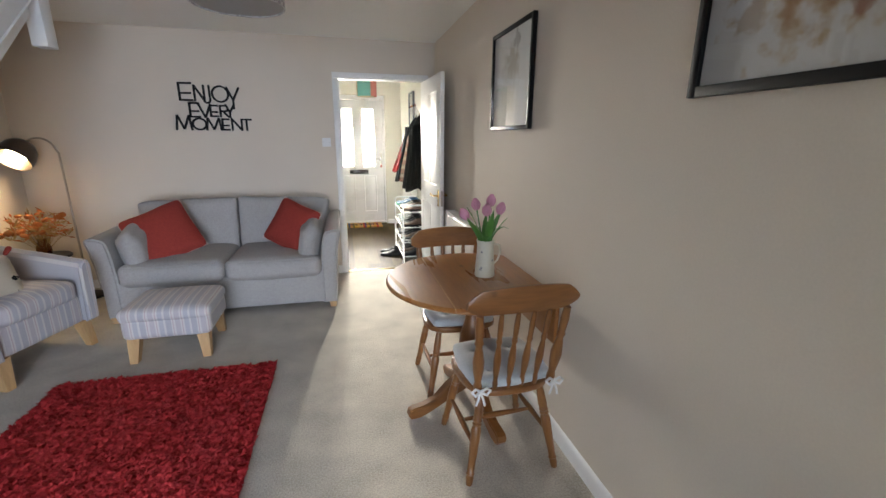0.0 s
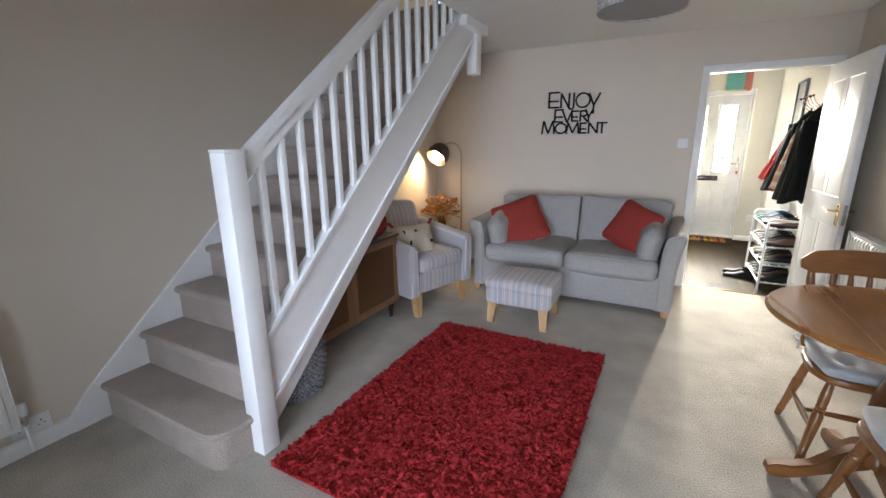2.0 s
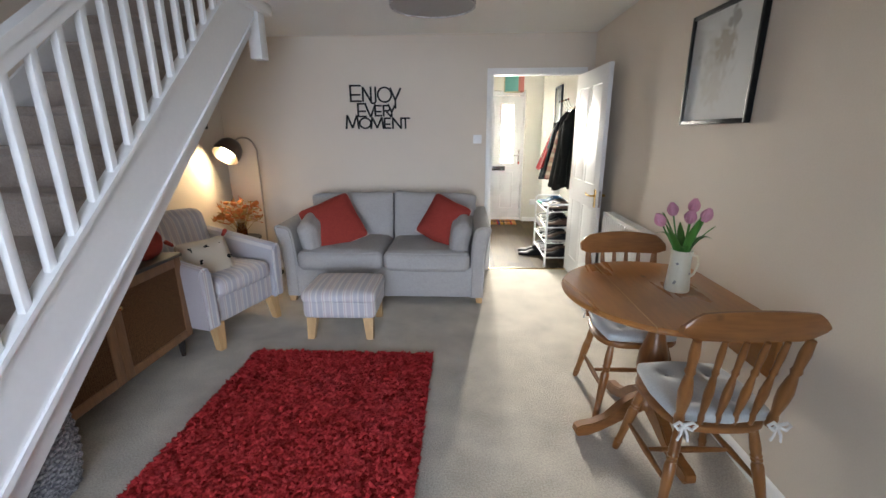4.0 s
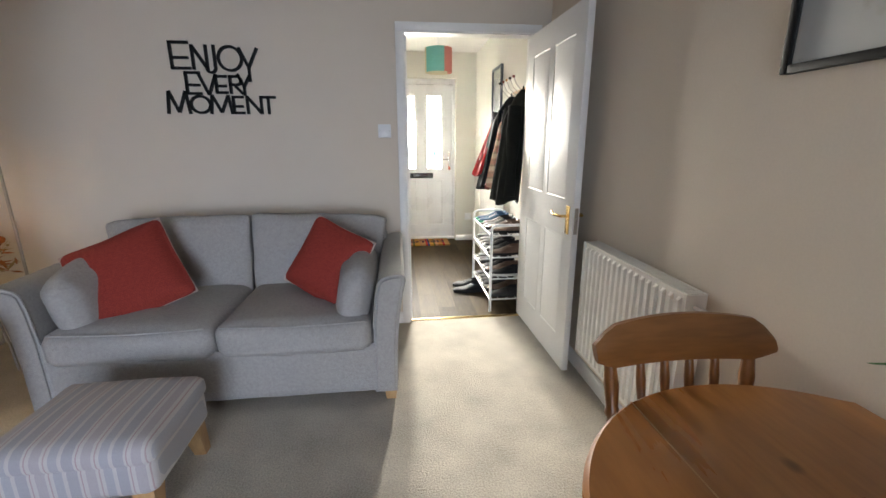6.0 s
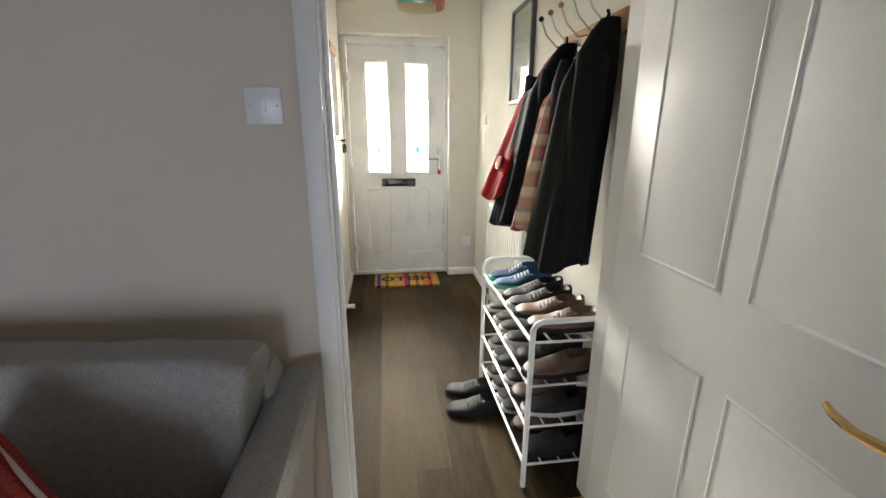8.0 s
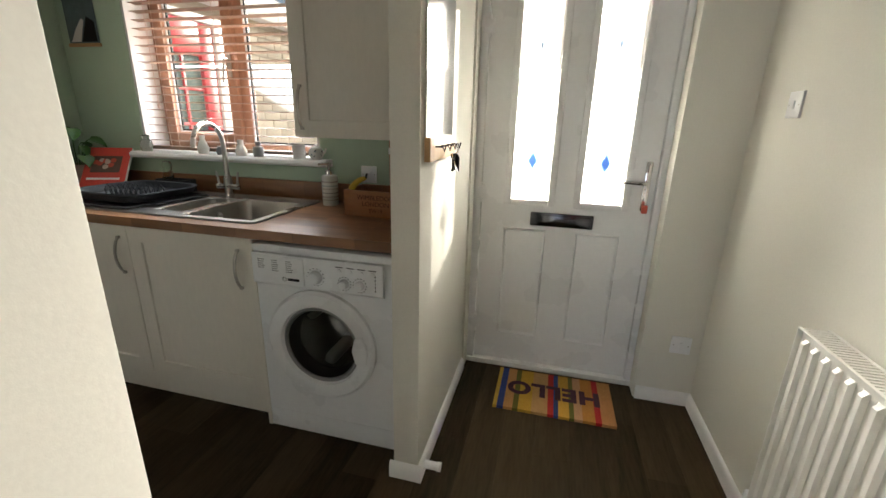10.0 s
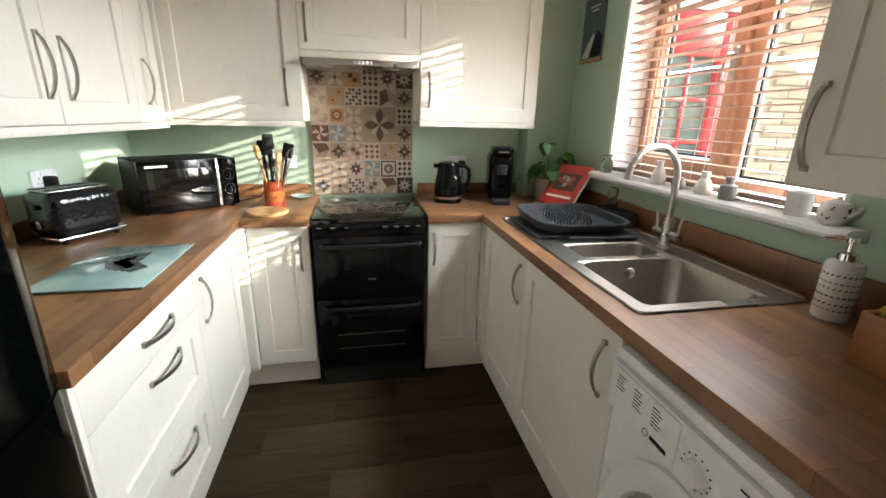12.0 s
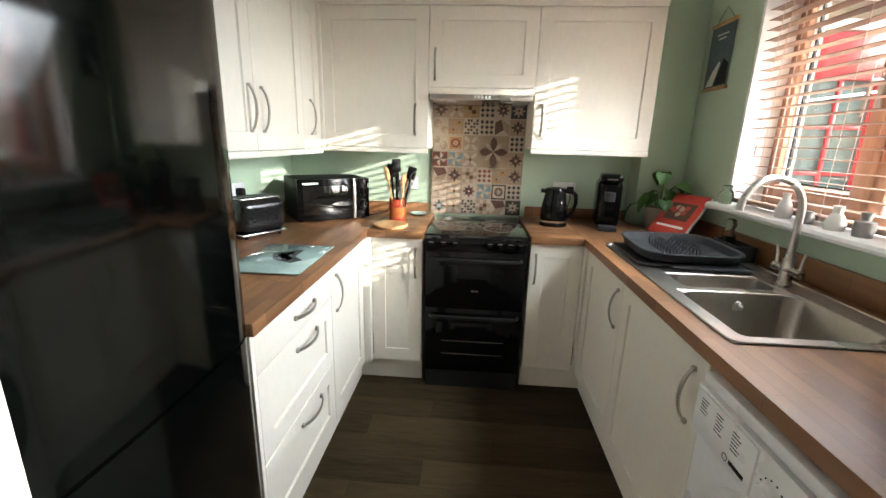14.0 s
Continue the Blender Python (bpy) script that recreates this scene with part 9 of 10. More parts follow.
def sill_ornaments():
    G = "ornaments on the window sill"
    z = 1.141
    for x, prof, mt, lab in ((-3.10, [(0.0, 0), (0.026, 0), (0.034, 0.03), (0.03, 0.055), (0.018, 0.07), (0.024, 0.09), (0.0, 0.095)], BOTTLE, "small clear glass jar on the sill"),
                             (-2.70, [(0.0, 0), (0.026, 0), (0.032, 0.03), (0.022, 0.06), (0.013, 0.08), (0.016, 0.10), (0.0, 0.10)], CERAMIC, "white ceramic bud vase"),
                             (-2.58, [(0.0, 0), (0.022, 0), (0.027, 0.02), (0.02, 0.045), (0.0, 0.05)], GREYCER, "small dark pebble ornament"),
                             (-2.45, [(0.0, 0), (0.028, 0), (0.032, 0.025), (0.022, 0.05), (0.015, 0.06), (0.017, 0.085), (0.0, 0.087)], CERAMIC, "small white ceramic vase"),
                             (-2.34, [(0.0, 0), (0.026, 0), (0.03, 0.03), (0.027, 0.05), (0.012, 0.055), (0.017, 0.08), (0.0, 0.083)], GREYCER, "small grey and white ceramic vase"),
                             (-2.09, [(0.0, 0), (0.032, 0), (0.034, 0.07), (0.031, 0.07), (0.029, 0.006), (0.0, 0.006)], CERAMIC, "white patterned ceramic cup")):
        s = thing("sill_vase", (x, 2.605, z), lab, "vase", G)
        bm = B(); lathe(bm, prof, None, 22, cap=False)
        part("body", bm, mt, s)
    t = thing("teapot", Matrix.Translation((-1.985, 2.60, z)) @ Matrix.Scale(0.70, 4), "white teapot with dark flower print on the sill", "teapot")
    bm = B(); lathe(bm, [(0.0, 0), (0.035, 0.0), (0.055, 0.03), (0.056, 0.055), (0.04, 0.085), (0.02, 0.092), (0.008, 0.10), (0.010, 0.108), (0.0, 0.112)], None, 26, cap=False)
    part("body", bm, CERAMIC, t)
    bm = B(); tube(bm, [(0.05, 0, 0.04), (0.075, 0, 0.06), (0.085, 0, 0.085)], [0.010, 0.008, 0.006], 8)
    part("spout", bm, CERAMIC, t)
    rnd = random.Random(5)
    for k in range(12):
        a, zz = rnd.uniform(180, 360), rnd.uniform(0.025, 0.075)
        bm = B(); lathe(bm, [(0.0, 0.0), (rnd.uniform(0.004, 0.008), 0.001), (0.0, 0.002)], pose(0, 0, 0, 0, 0, a) @ Matrix.Translation((0.056 - 8 * (zz - 0.045) ** 2, 0, zz)) @ pose(0, 0, 0, 0, 90, 0), 6)
        part("printed_flower", bm, T_DARK if k % 2 else T_BLUE, t)


sill_ornaments()


# ---------------------------------------------------------------- hall
panel_radiator("radiator", Matrix.Translation((0, 1.83, 0)) @ EAST, 0.80, 0.22, 0.835, "white ribbed panel radiator in the hall")
radiator_valve(Matrix.Translation((-0.055, 1.885, 0.10)) @ pose(0, 0, 0, 0, 0, -90), "white radiator valve in the hall")
ART3 = art_material("print_green_scene", (0.42, 0.46, 0.42), [(0.0, 0.12, 0.16, (0.10, 0.20, 0.17)), (0.08, 0.15, 0.10, (0.06, 0.13, 0.12)), (-0.05, -0.02, 0.05, (0.2, 0.28, 0.25))])
framed_picture("framed_picture", 1.255, 1.64, 1.50, 2.04, "grey framed green travel print in the hall", ART3, border=0.022, frame_mat=mat("grey_blue_frame", (0.10, 0.115, 0.14), 0.45))
switch_plate("light_switch", Matrix.Translation((0, 2.34, 1.43)) @ EAST, "white plastic light switch in the hall")
switch_plate("socket", Matrix.Translation((-0.09, 2.65, 0.33)), "white blank plate beside the front door", 0.09, 0.09, 1)
switch_plate("light_switch", Matrix.Translation((-1.18, 0.755, 1.455)) @ FACE_E, "white light switch on the hall wall", 0.088, 0.088)
switch_plate("light_switch", Matrix.Translation((-1.18, 0.47, 1.455)) @ FACE_E, "second white light switch on the hall wall", 0.088, 0.088)


def door_stop():
    s = thing("door_stop", (-1.16, 1.88, 0.045), "white tubular door stop on the skirting", "door stop")
    bm = B(); lathe(bm, [(0.018, 0), (0.016, 0.01), (0.016, 0.05), (0.018, 0.052), (0.018, 0.066), (0.0, 0.067)], pose(0, 0, 0, 0, 90, 0), 14)
    part("stop", bm, UPVC, s)


door_stop()


def key_board():
    s = thing("key_mirror", (-1.175, 2.04, 1.2), "slim oak framed mirror with key hooks", "mirror")
    x, y0, y1, z0, z1 = -1.172, 1.87, 2.215, 1.225, 1.90
    for za, zb in ((z0, z0 + 0.075), (z1 - 0.05, z1)):
        bm = B(); box(bm, x, x + 0.02, y0, y1, za, zb, 0.002)
        part("wood_rail", bm, OAK, s, world=True)
    bm = B(); box(bm, x, x + 0.008, y0, y1, z0 + 0.075, z1 - 0.05)
    part("mirror", bm, CHROME, s, "mirror pane", world=True)
    for k in range(4):
        y = y0 + 0.06 + 0.075 * k
        bm = B(); tube(bm, [(x + 0.02, y, z0 + 0.045), (x + 0.045, y, z0 + 0.045), (x + 0.05, y, z0 + 0.03), (x + 0.055, y, z0 + 0.05)], 0.003, 6)
        part("key_hook", bm, BLACK, s, world=True)
    b = thing("key_bunch", (-1.122, 2.08, 1.215), "bunch of keys hanging on a hook", "keys")
    rnd = random.Random(1)
    bm = B(); n = 16
    tube(bm, [(0.012 * math.cos(2 * math.pi * i / n), 0, 0.04 + 0.014 * math.sin(2 * math.pi * i / n)) for i in range(n)], 0.0015, 5, closed=True)
    part("ring", bm, CHROME, b)
    for k in range(5):
        bm = B(); m = pose(0, 0, 0, rnd.uniform(-25, 25), rnd.uniform(-20, 20), rnd.uniform(0, 180))
        lathe(bm, [(0.0, -0.0015), (0.012, -0.0012), (0.012, 0.0012), (0.0, 0.0015)], m @ Matrix.Translation((0, 0, 0.015)) @ pose(0, 0, 0, 90), 12); box(bm, -0.004, 0.004, -0.001, 0.001, -0.04, 0.006, 0.0, m)
        part("key", bm, CHROME if k % 2 else BLACK, b)
    bm = B(); soft(bm, (0.028, 0.012, 0.05), 0.005, Matrix.Translation((0.0, 0.02, -0.01)), 6)
    part("fob", bm, BLACK, b, "black key fob")


key_board()


def door_mat():
    s = thing("door_mat", (-0.665, 2.53, -0.004), "striped coir doormat with a dark greeting", "doormat")
    x0, x1, y0, y1 = -0.955, -0.375, 2.36, 2.70
    cols = [((0.55, 0.27, 0.10), 0.10), ((0.45, 0.03, 0.03), 0.045), ((0.50, 0.22, 0.05), 0.09), ((0.55, 0.30, 0.16), 0.06), ((0.14, 0.14, 0.03), 0.035), ((0.56, 0.32, 0.05), 0.08), ((0.04, 0.07, 0.25), 0.035), ((0.45, 0.03, 0.03), 0.045), ((0.52, 0.30, 0.12), 0.12), ((0.57, 0.34, 0.05), 0.10), ((0.14, 0.14, 0.03), 0.04), ((0.55, 0.27, 0.10), 0.07), ((0.04, 0.07, 0.25), 0.05), ((0.55, 0.33, 0.06), 0.03)]
    tot = sum(w for c, w in cols)
    x = x1
    for k, (c, w) in enumerate(cols):
        ww = (x1 - x0) * w / tot
        bm = B(); box(bm, x - ww, x, y0, y1, -0.001, 0.016, 0.0)
        part("stripe", bm, mat("coir_stripe", shade(c, 0.72), 0.95, vary=0.25, fine=220, relief=0.9, depth=0.006), s, "coloured coir stripe", world=True)
        x -= ww
    flat_text("HELLO", 0.145, mat("coir_dark", (0.05, 0.02, 0.035), 0.95, vary=0.25, fine=220, relief=0.8), s, Matrix.Translation((0.0, 0.055, 0.0195)) @ pose(0, 0, 0, 0, 0, 180), "dark greeting letters", 0.007)


door_mat()


def pendant():
    s = thing("pendant_lamp", (-0.62, 1.30, 1.955), "teal, coral and cream pleated drum pendant", "lamp")
    n = 72
    for k, (a0, a1, mt) in enumerate(((200, 290, SHADE_TEAL), (290, 400, SHADE_CORAL), (40, 200, SHADE_CREAM))):
        bm = B(); rows = []
        m = int((a1 - a0) / 2.5)
        for i in range(m + 1):
            a = radians(a0 + (a1 - a0) * i / m)
            r = 0.125 + (0.0025 if i % 2 else 0)
            rows.append([bm.verts.new((rr * math.cos(a), rr * math.sin(a), z)) for rr, z in ((r, 0.0), (r, 0.215), (r - 0.003, 0.215), (r - 0.003, 0.0))])
        for p, q in zip(rows, rows[1:]):
            for j in range(4):
                jj = (j + 1) % 4
                bm.faces.new((p[j], q[j], q[jj], p[jj]))
        part("shade_panel", bm, mt, s, "pleated coloured fabric")
    bm = B(); rod(bm, (0, 0, 0.12), (0, 0, 0.44), 0.003); rod(bm, (0, 0, 0.09), (0, 0, 0.16), 0.018)
    for a in (0, 120, 240):
        tube(bm, [(0, 0, 0.2), (0.122 * math.cos(radians(a)), 0.122 * math.sin(radians(a)), 0.2)], 0.0015, 5)
    part("flex", bm, UPVC, s, "white flex and lampholder")
    bm = B(); lathe(bm, [(0.0, 0.02), (0.025, 0.03), (0.03, 0.055), (0.014, 0.09), (0.0, 0.09)], None, 14)
    part("bulb", bm, CERAMIC, s, "unlit bulb")


pendant()


def coat_rack():
    s = thing("coat_rack", (-0.01, 0.55, 1.70), "wooden wall rail with wire coat hooks and coloured ball tips", "coat rack")
    bm = B(); box(bm, -0.022, -0.001, 0.30, 0.82, 1.66, 1.735, 0.003)
    part("rail", bm, OAK_X, s, world=True)
    tips = (T_RED, BLACK, T_OCHRE, T_RED, BLACK)
    for k in range(5):
        y = 0.35 + 0.105 * k
        bm = B(); tube(bm, [(-0.02, y, 1.70), (-0.07, y, 1.69), (-0.12, y, 1.735), (-0.145, y, 1.79)], 0.0035, 7)
        h = part("hook", bm, NICKEL, s, "bent wire hook", world=True)
        bm = B(); soft(bm, (0.022, 0.022, 0.022), 0.0109, Matrix.Translation((-0.147, y, 1.797)), 6)
        part("ball_tip", bm, tips[k], h, "small coloured wooden ball", world=True)
        bm = B(); tube(bm, [(-0.02, y, 1.68), (-0.05, y, 1.655), (-0.075, y, 1.675)], 0.0035, 7)
        part("lower_hook", bm, NICKEL, h, world=True)


coat_rack()


def coat(name, y, z_top, z_bot, wide, deep, x_out, material, label, seed, lean=0.0, flare=1.0, sleeve=True, lining=None):
    """A garment hung by its collar: a pleated, flattened shell widening to the hem, with hanging sleeves. Wall side at x = -0.03."""
    s = thing(name, (-0.10, y, z_bot), label, "coat", "coats on the hooks")
    bm = B()
    n, rows = 46, 22
    H = z_top - z_bot
    rings = []
    for j in range(rows + 1):
        u = j / rows                                   # 0 top, 1 hem
        sh = min(1, u / 0.16) ** 0.55
        half_y = (0.045 + (wide - 0.045) * sh) * (0.82 + 0.18 * u * flare)
        half_x = (0.04 + (deep - 0.04) * min(1, u / 0.25) ** 0.7) * (0.75 + 0.3 * u)
        cx = -0.035 - half_x - (x_out * u)
        cy = y + lean * u
        z = z_top - H * u
        ring = []
        for i in range(n):
            a = 2 * math.pi * i / n
            fold = 1 + (0.05 + 0.10 * u) * math.sin(a * 5 + seed + 1.5 * math.sin(3 * u + seed)) + 0.05 * u * math.sin(a * 11 + 2 * seed)
            ca, sa = math.cos(a), math.sin(a)
            k = (abs(ca) ** 2.4 + abs(sa) ** 2.4) ** (-1 / 2.4)
            p = Vector((min(-0.032, cx + half_x * k * ca * fold), cy + half_y * k * sa * (1 + 0.5 * (fold - 1)), z + 0.02 * math.sin(a * 3 + seed) * u))
            if u < 0.2:
                p.z -= (abs(sa) ** 1.5) * 0.10 * (u / 0.2)
            ring.append(bm.verts.new(p))
        rings.append(ring)
    for p, q in zip(rings, rings[1:]):
        for i in range(n):
            jx = (i + 1) % n
            bm.faces.new((p[i], q[i], q[jx], p[jx]))
    bm.faces.new(rings[0])
    bm.faces.new(list(reversed(rings[-1])))
    bmesh.ops.recalc_face_normals(bm, faces=bm.faces)
    part("body", bm, material, s, world=True)
    if sleeve:
        for sg in (-1, 1):
            bm = B()
            pts, rs = [], []
            for i in range(9):
                u = i / 8
                pts.append((-0.06 - deep * 0.9 - x_out * u * 0.75, y + lean * u * 0.8 + sg * (wide * (0.72 + 0.22 * u)), z_top - 0.12 - (H * 0.80) * u))
                rs.append(0.055 - 0.014 * u + 0.005 * math.sin(u * 9 + seed))
            tube(bm, pts, rs, 14)
            for v in bm.verts:
                v.co += 0.012 * Vector(noise.noise_vector(v.co * 14 + Vector((seed, 0, 0))))
            part("sleeve", bm, material, s, world=True)
    bm = B(); tube(bm, [(-0.075, y, z_top + 0.025), (-0.08, y - 0.02, z_top + 0.01), (-0.08, y, z_top - 0.01)], 0.006, 6)
    part("hanging_loop", bm, material, s, world=True)
    return s


red = coat("red_coat", 0.74, 1.66, 1.035, 0.15, 0.07, 0.165, REDQUILT, "bright red quilted jacket with a buttoned pocket", 1.0, 0.115, 1.0, False)
bpy.context.view_layer.update()
red_front = min((c.matrix_world @ v.co for c in red.children if c.name.startswith("body") for v in c.data.vertices if abs((c.matrix_world @ v.co).z - 1.195) < 0.03 and abs((c.matrix_world @ v.co).y - 0.82) < 0.05), key=lambda p: p.x).x
bm = B(); box(bm, -0.055, 0.055, -0.003, 0.004, -0.028, 0.03, 0.002)
m_p = Matrix.Translation((red_front + 0.001, 0.815, 1.195)) @ pose(0, 0, 0, -14, 0, -96)
moved(bm, m_p)
pk = part("pocket_flap", bm, REDQUILT, red, world=True)
bm = B(); tube(bm, [m_p @ Vector(p) for p in ((-0.055, -0.003, 0.03), (-0.055, -0.003, -0.016), (-0.042, -0.003, -0.028), (0.055, -0.003, -0.028))], 0.003, 6)
part("pocket_binding", bm, BLACK, pk, "black pocket binding", world=True)
bm = B(); lathe(bm, [(0.0, 0.0), (0.009, 0.0), (0.009, 0.003), (0.0, 0.004)], m_p @ Matrix.Translation((-0.03, -0.003, -0.012)) @ pose(0, 0, 0, 90), 14)
part("button", bm, BRASS, pk, "metal press stud", world=True)
navy = coat("navy_jacket", 0.655, 1.68, 0.93, 0.13, 0.10, 0.09, NAVY, "dark navy zipped jacket hanging open", 2.3, 0.05, 1.0, True)


def plaid_material():
    m, nt, nd, ln, bs = nodes_of("red_plaid_flannel")
    c = nd.new("ShaderNodeTexCoord"); sp = nd.new("ShaderNodeSeparateXYZ")
    ln.new(c.outputs["Object"], sp.inputs[0])
    cols = None
    for ax, per in ((1, 0.085), (2, 0.10)):
        w = nd.new("ShaderNodeMath"); w.operation = "WRAP"; w.inputs[1].default_value, w.inputs[2].default_value = per, 0.0
        ln.new(sp.outputs[ax], w.inputs[0])
        d = nd.new("ShaderNodeMath"); d.operation = "DIVIDE"; d.inputs[1].default_value = per
        ln.new(w.outputs[0], d.inputs[0])
        r = ramp(nt, d.outputs[0], (0.0, (0.30, 0.03, 0.025)), (0.30, (0.33, 0.035, 0.03)), (0.36, (0.03, 0.02, 0.02)), (0.42, (0.36, 0.06, 0.045)), (0.55, (0.62, 0.50, 0.36)), (0.82, (0.60, 0.48, 0.34)), (0.9, (0.05, 0.03, 0.03)))
        cols = r if cols is None else blend(nt, cols, r, 0.5)
    n = tex(nt, "Noise", 200, coords(nt), Detail=3)
    ln.new(blend(nt, cols, ramp(nt, n.outputs["Fac"], (0.3, (0.12, 0.02, 0.02)), (0.7, (0.5, 0.3, 0.22))), 0.15), bs.inputs["Base Color"])
    bs.inputs["Roughness"].default_value = 0.92
    bump(nt, n.outputs["Fac"], 0.3, 0.002)
    return m


PLAID = plaid_material()
coat("checked_shirt", 0.48, 1.62, 0.94, 0.09, 0.10, 0.065, PLAID, "red and cream checked flannel shirt", 3.7, 0.02, 1.0, False)
coat("olive_coat", 0.33, 1.70, 0.86, 0.11, 0.10, 0.05, OLIVEBLACK, "dark olive wool coat with folded hood", 5.1, -0.01, 1.0, True)
bm = B()
for k in range(46):
    z = 1.50 - 0.014 * k
    box(bm, -0.004, 0.004, -0.002, 0.002, z, z + 0.007)
moved(bm, Matrix.Translation((-0.225, 0.80, 0.03)) @ pose(0, 0, 0, -4, 4.5, 0))
tagged(part("zip_teeth", bm, NICKEL, navy, "metal zip", world=True), kind="stuff")


def shoe_mesh(length, height, open_top=True):
    """Upper of a low shoe: along +x (toe), origin at heel on the floor."""
    bm = B()
    n, m = 18, 14
    rows = []
    for i in range(n + 1):
        u = i / n
        w = 0.036 + 0.014 * math.sin(math.pi * (u * 0.85 + 0.1)) ** 2 + (0.006 if u > 0.5 else 0)
        w *= (1 - max(0, (u - 0.86) / 0.14) ** 2 * 0.75) * (1 - max(0, (0.08 - u) / 0.08) ** 2 * 0.4)
        top = height * (1.0 if u < 0.30 else 1.0 - 0.55 * min(1, (u - 0.30) / 0.38))
        top *= 1 - max(0, (u - 0.85) / 0.15) ** 2 * 0.45
        row = []
        for j in range(m + 1):
            a = math.pi * j / m
            ca, sa = math.cos(a), math.sin(a)
            z = 0.022 + (top - 0.022) * sa ** 0.6
            y = w * (abs(ca) ** 0.75) * (1 if ca > 0 else -1)
            if open_top and 0.06 < u < 0.40 and sa > 0.8:
                z -= 0.055 * math.sin(math.pi * (u - 0.06) / 0.34) * (sa - 0.8) / 0.2
            row.append(bm.verts.new((length * u, y, z)))
        rows.append(row)
    for p, q in zip(rows, rows[1:]):
        for j in range(m):
            bm.faces.new((p[j], q[j], q[j + 1], p[j + 1]))
    bm.faces.new(rows[0]); bm.faces.new(list(reversed(rows[-1])))
    bmesh.ops.recalc_face_normals(bm, faces=bm.faces)
    return bm


def sole_mesh(length, t=0.024):
    bm = B(); pts = []
    for i in range(33):
        a = 2 * math.pi * i / 33
        u = 0.5 - 0.5 * math.cos(a)
        w = 0.039 + 0.014 * math.sin(math.pi * (u * 0.85 + 0.1)) ** 2 + (0.004 if u > 0.5 else 0)
        pts.append((length * (-0.01 + 1.03 * u), w * (1 if math.sin(a) >= 0 else -1) * abs(math.sin(a)) ** 0.45))
    prism(bm, pts, "z", 0.0, t)
    bmesh.ops.bevel(bm, geom=[e for e in bm.edges if abs(e.verts[0].co.z - e.verts[1].co.z) < 1e-5], offset=0.004, segments=2, affect="EDGES")
    return bm


def shoe(m, upper, sole, label, length=0.27, height=0.085):
    s = thing("shoe", m, label, "shoe", "shoes on the rack")
    part("upper", shoe_mesh(length, height), upper, s)
    part("sole", sole_mesh(length), sole, s)
    bm = B()
    for k in range(5):
        x = length * (0.40 + 0.055 * k); z = height * (0.93 - 0.085 * k) - 0.002
        tube(bm, [(x, -0.022, z - 0.006), (x + 0.004, 0.0, z + 0.003), (x + 0.008, 0.022, z - 0.006)], 0.0022, 5)
    part("laces", bm, LACE if upper in (SHOEBLUE,) else upper, s)
    return s


def shoe_rack():
    r = thing("shoe_rack", (-0.18, 0.50, 0), "white metal four-tier shoe rack in the hall", "shoe rack")
    x0, x1, y0, y1 = -0.335, -0.05, 0.13, 0.87
    zs = (0.10, 0.27, 0.445, 0.62)
    for y in (y0, y1):
        bm = B(); tube(bm, [(x0, y, 0), (x0, y, 0.67), (x0 + 0.012, y, 0.69), (x0 + 0.035, y, 0.70), (x1 - 0.035, y, 0.70), (x1 - 0.012, y, 0.69), (x1, y, 0.67), (x1, y, 0)], 0.0105, 10)
        part("end_frame", bm, UPVC, r, "white tubular end frame", world=True)
        for z in zs:
            bm = B(); rod(bm, (x0, y, z), (x1, y, z), 0.005)
            part("cross_bar", bm, UPVC, r, world=True)
    for z in zs:
        for x in (x0, -0.265, -0.19, -0.12, x1):
            bm = B(); rod(bm, (x, y0, z), (x, y1, z), 0.007 if x in (x0, x1) else 0.004, seg=8)
            part("shelf_bar", bm, UPVC, r, world=True)
    rnd = random.Random(14)
    protos = {}
    kinds = [("d", SHOEDARK, SOLEBLACK, "dark worn lace-up shoe on the rack"), ("w", SHOEDARK, SOLEWHITE, "black trainer with a pale sole"), ("b", SHOEBROWN, SOLEBLACK, "brown leather shoe on the rack"), ("l", SHOEBLUE, SOLETEAL, "blue running shoe with a teal sole")]
    for t, z in enumerate(zs):
        y = y0 + 0.075
        row = 0
        while y < y1 - 0.04:
            k = 3 if (t == 3 and row >= 4) else (2 if (t == 3 and row < 2) else rnd.choice((0, 0, 1, 1, 2)))
            key, up, so, lab = kinds[k]
            m = Matrix.Translation((x1 - 0.005 + rnd.uniform(-0.015, 0.005), y, z + 0.008)) @ pose(0, 0, 0, 0, 0, 180 + rnd.uniform(-7, 7))
            if key in protos:
                copy_thing(protos[key], m)
            else:
                protos[key] = shoe(m, up, so, lab)
            y += 0.112
            row += 1
    copy_thing(protos["d"], Matrix.Translation((-0.28, 0.72, 0.0)) @ pose(0, 0, 0, 0, 0, 168))
    copy_thing(protos["d"], Matrix.Translation((-0.29, 0.60, 0.0)) @ pose(0, 0, 0, 0, 0, 178))


shoe_rack()

framed = thing("small_picture", (XL, -0.44, 1.5), "small dark framed picture on the stair wall", "picture")
bm = B()
for p in ((-0.60, -0.58, 1.5, 1.84), (-0.32, -0.30, 1.5, 1.84), (-0.58, -0.32, 1.5, 1.52), (-0.58, -0.32, 1.82, 1.84)):
    box(bm, XL + 0.001, XL + 0.022, p[0], p[1], p[2], p[3], 0.002)
part("frame", bm, BLACK, framed, world=True)
bm = B(); box(bm, XL + 0.002, XL + 0.008, -0.58, -0.32, 1.52, 1.82)
part("print", bm, PAPER, framed, world=True)


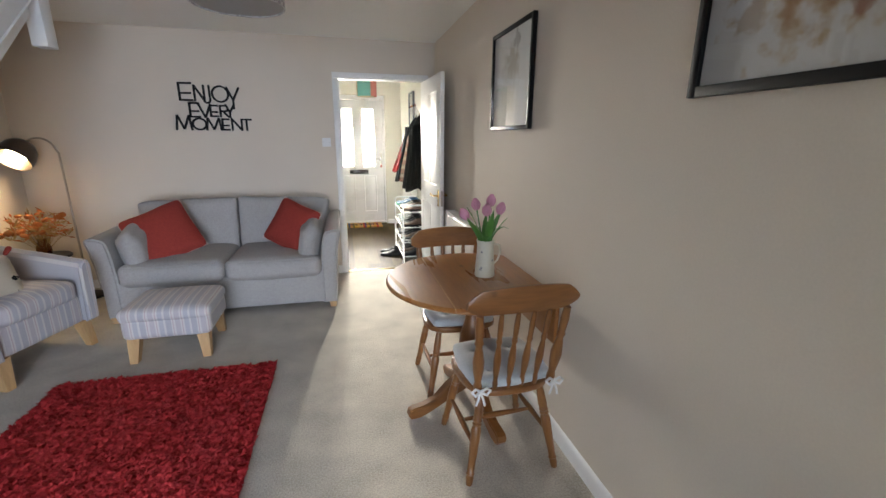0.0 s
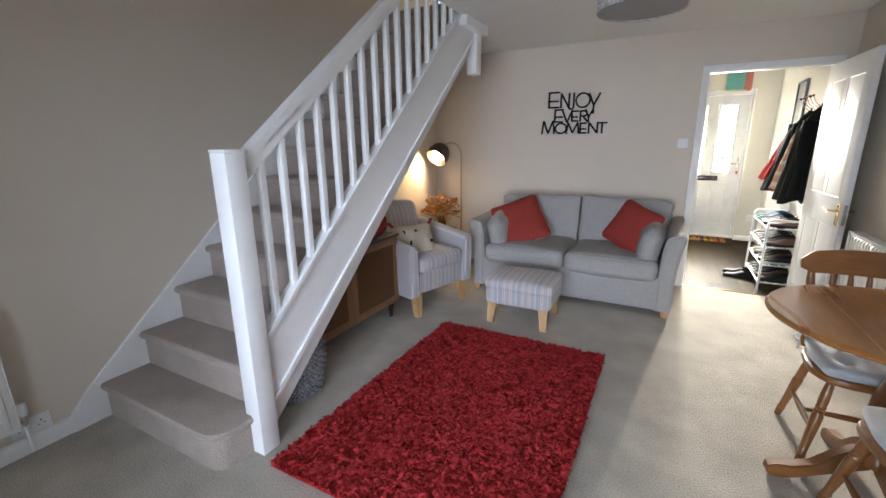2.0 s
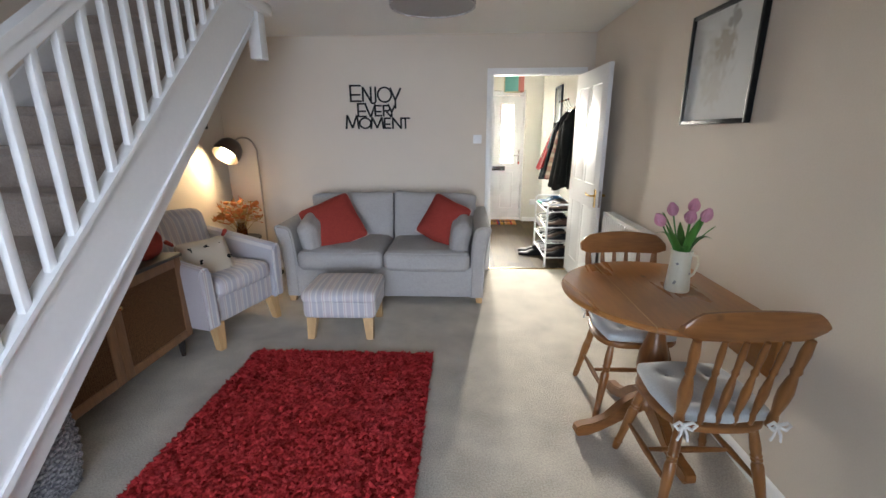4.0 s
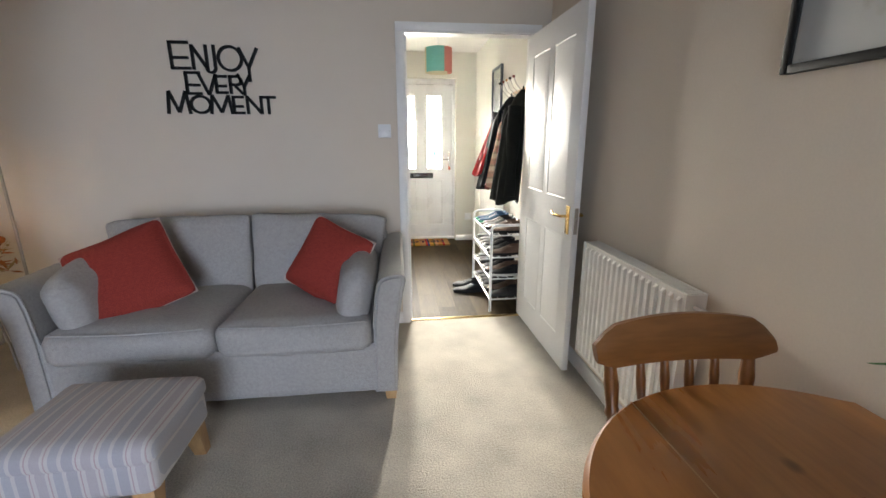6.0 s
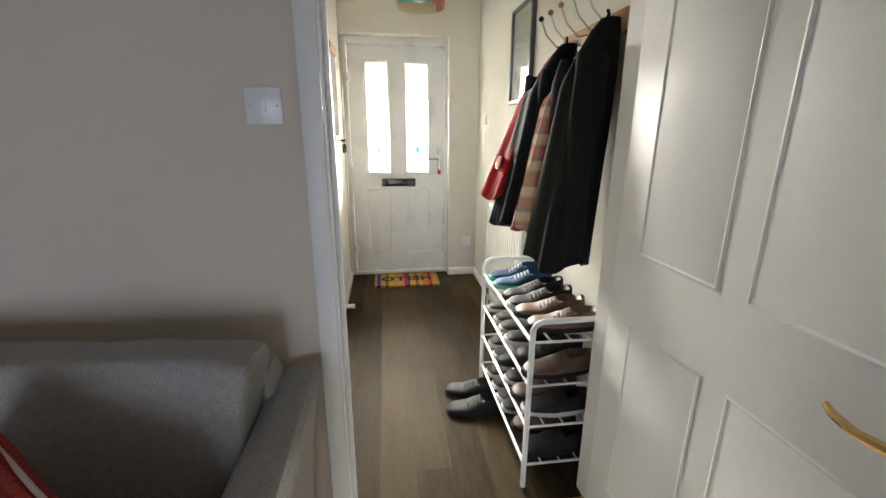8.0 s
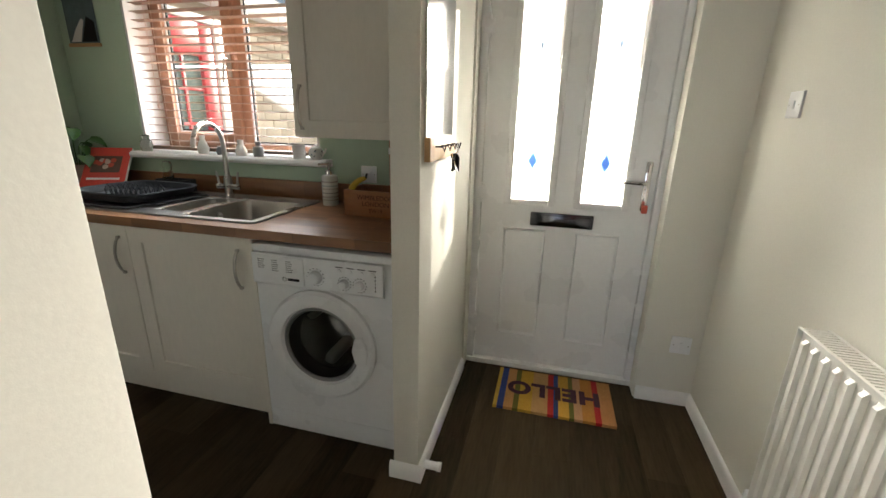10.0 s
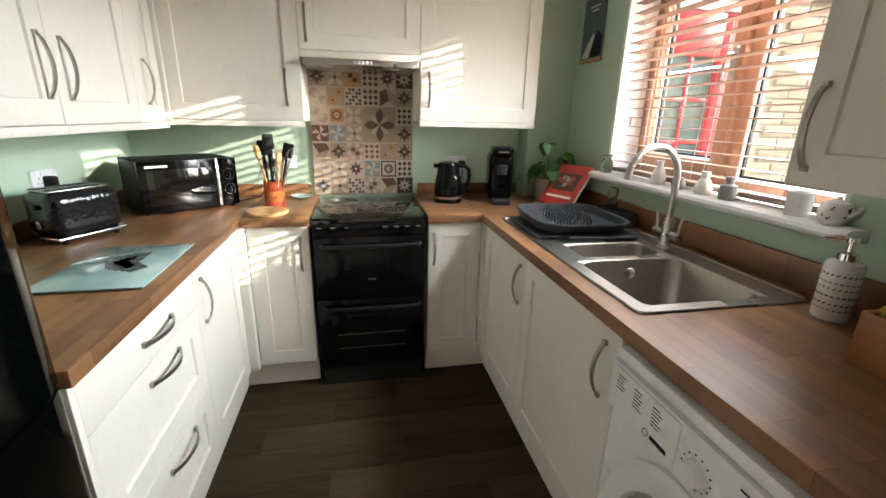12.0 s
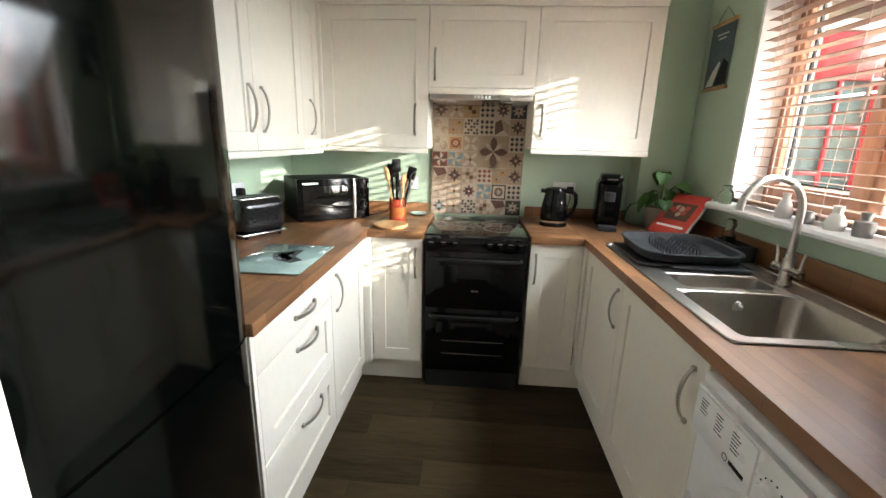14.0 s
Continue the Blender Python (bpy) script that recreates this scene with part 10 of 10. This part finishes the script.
# ---------------------------------------------------------------- outside the kitchen window
def side_wing():
    w = thing("neighbour_wing", (-3.45, 4.6, -0.06), "buff brick side wall with a red glazed door", "house")
    x = -3.32
    bm = B()
    for y0, y1, z0, z1 in ((2.93, 2.96, -0.06, 2.12), (3.60, 6.5, -0.06, 2.12), (2.96, 3.60, 2.04, 2.12)):
        box(bm, x - 0.22, x - 0.012, y0, y1, z0, z1)
    wall = part("wall", bm, MORTAR, w, world=True)
    bm = B(); box(bm, x - 0.3, x + 0.12, 2.93, 6.6, 2.12, 2.30, 0.004)
    part("fascia", bm, UPVC, w, "white roof fascia", world=True)
    bm = B(); box(bm, x - 0.12, x - 0.001, 3.51, 3.60, -0.06, 2.04, 0.004); box(bm, x - 0.12, x - 0.001, 2.96, 3.51, 1.99, 2.04, 0.004)
    part("door_frame", bm, UPVC, w, "white door frame", world=True)
    bm = B()
    for a, b, c, d in ((2.97, 3.04, -0.04, 1.985), (3.375, 3.505, -0.04, 1.985), (3.04, 3.375, 1.76, 1.985), (3.04, 3.375, -0.04, 0.82)):
        box(bm, x - 0.07, x - 0.012, a, b, c, d, 0.004)
    door = part("door", bm, REDPAINT, w, "red painted glazed door", world=True)
    bm = B(); box(bm, x - 0.045, x - 0.04, 3.04, 3.375, 0.82, 1.76)
    part("pane", bm, mat("dull_teal_glass", (0.10, 0.16, 0.17), 0.1, vary=0.3, coarse=8), door, "dull blue-grey glass", world=True)
    bm = B(); box(bm, x - 0.052, x - 0.026, 3.198, 3.217, 0.82, 1.76, 0.002)
    part("muntin", bm, REDPAINT, door, world=True)
    for z in (1.04, 1.28, 1.52):
        for a, b in ((3.04, 3.197), (3.218, 3.375)):
            bm = B(); box(bm, x - 0.052, x - 0.026, a, b, z, z + 0.018, 0.002)
            part("muntin", bm, REDPAINT, door, world=True)
    bm = B(); box(bm, 0, 0.012, -0.1065, 0.1065, -0.0315, 0.0315, 0.003)
    me = mesh_of("brick", bm, BRICK)
    inv = place_of(w).inverted()
    k = 0
    z = -0.02
    row = 0
    while z < 2.1:
        y = 3.0 + (0.1125 if row % 2 else 0.0)
        while y < 5.2:
            if y - 0.11 > 3.605 and 0.9 < z:
                o = new("brick", me)
                o.parent = wall
                o.matrix_basis = inv @ Matrix.Translation((x - 0.012, y, z + 0.0325))
                k += 1
            y += 0.225
        z += 0.075
        row += 1


side_wing()


# ---------------------------------------------------------------- plank floor
def planks():
    W, L, gap = 0.148, 0.92, 0.0004
    cache = {}
    rnd = random.Random(31)

    def plank(x0, x1, y0, y1):
        key = (round(x1 - x0, 3), round(y1 - y0, 3))
        if key not in cache:
            bm = B(); hx, hy = key[0] / 2, key[1] / 2
            lo = [bm.verts.new((a * hx, b * hy, -0.004)) for a, b in ((-1, -1), (1, -1), (1, 1), (-1, 1))]
            md = [bm.verts.new((a * hx, b * hy, -0.0005)) for a, b in ((-1, -1), (1, -1), (1, 1), (-1, 1))]
            hi = [bm.verts.new((a * (hx - 0.0003), b * (hy - 0.0003), 0)) for a, b in ((-1, -1), (1, -1), (1, 1), (-1, 1))]
            for p, q in ((lo, md), (md, hi)):
                for i in range(4):
                    j = (i + 1) % 4
                    bm.faces.new((p[i], p[j], q[j], q[i]))
            bm.faces.new(hi); bm.faces.new(list(reversed(lo)))
            cache[key] = mesh_of("plank", bm, VINYL, 4)
        o = new("plank", cache[key])
        o.parent = floor_hall
        o.matrix_basis = Matrix.Translation(((x0 + x1) / 2, (y0 + y1) / 2, 0.0))
    x = 0.0
    row = 0
    while x > XL + 0.01:
        xa = max(XL, x - W)
        y = 0.056 - (0.31 * (row * 2 % 3) + 0.1)
        while y < 2.76:
            a, b = max(0.056, y), min(2.76, y + L)
            if b - a > 0.02:
                plank(xa + gap / 2, x - gap / 2, a + gap / 2, b - gap / 2)
            y += L
        x -= W
        row += 1


planks()
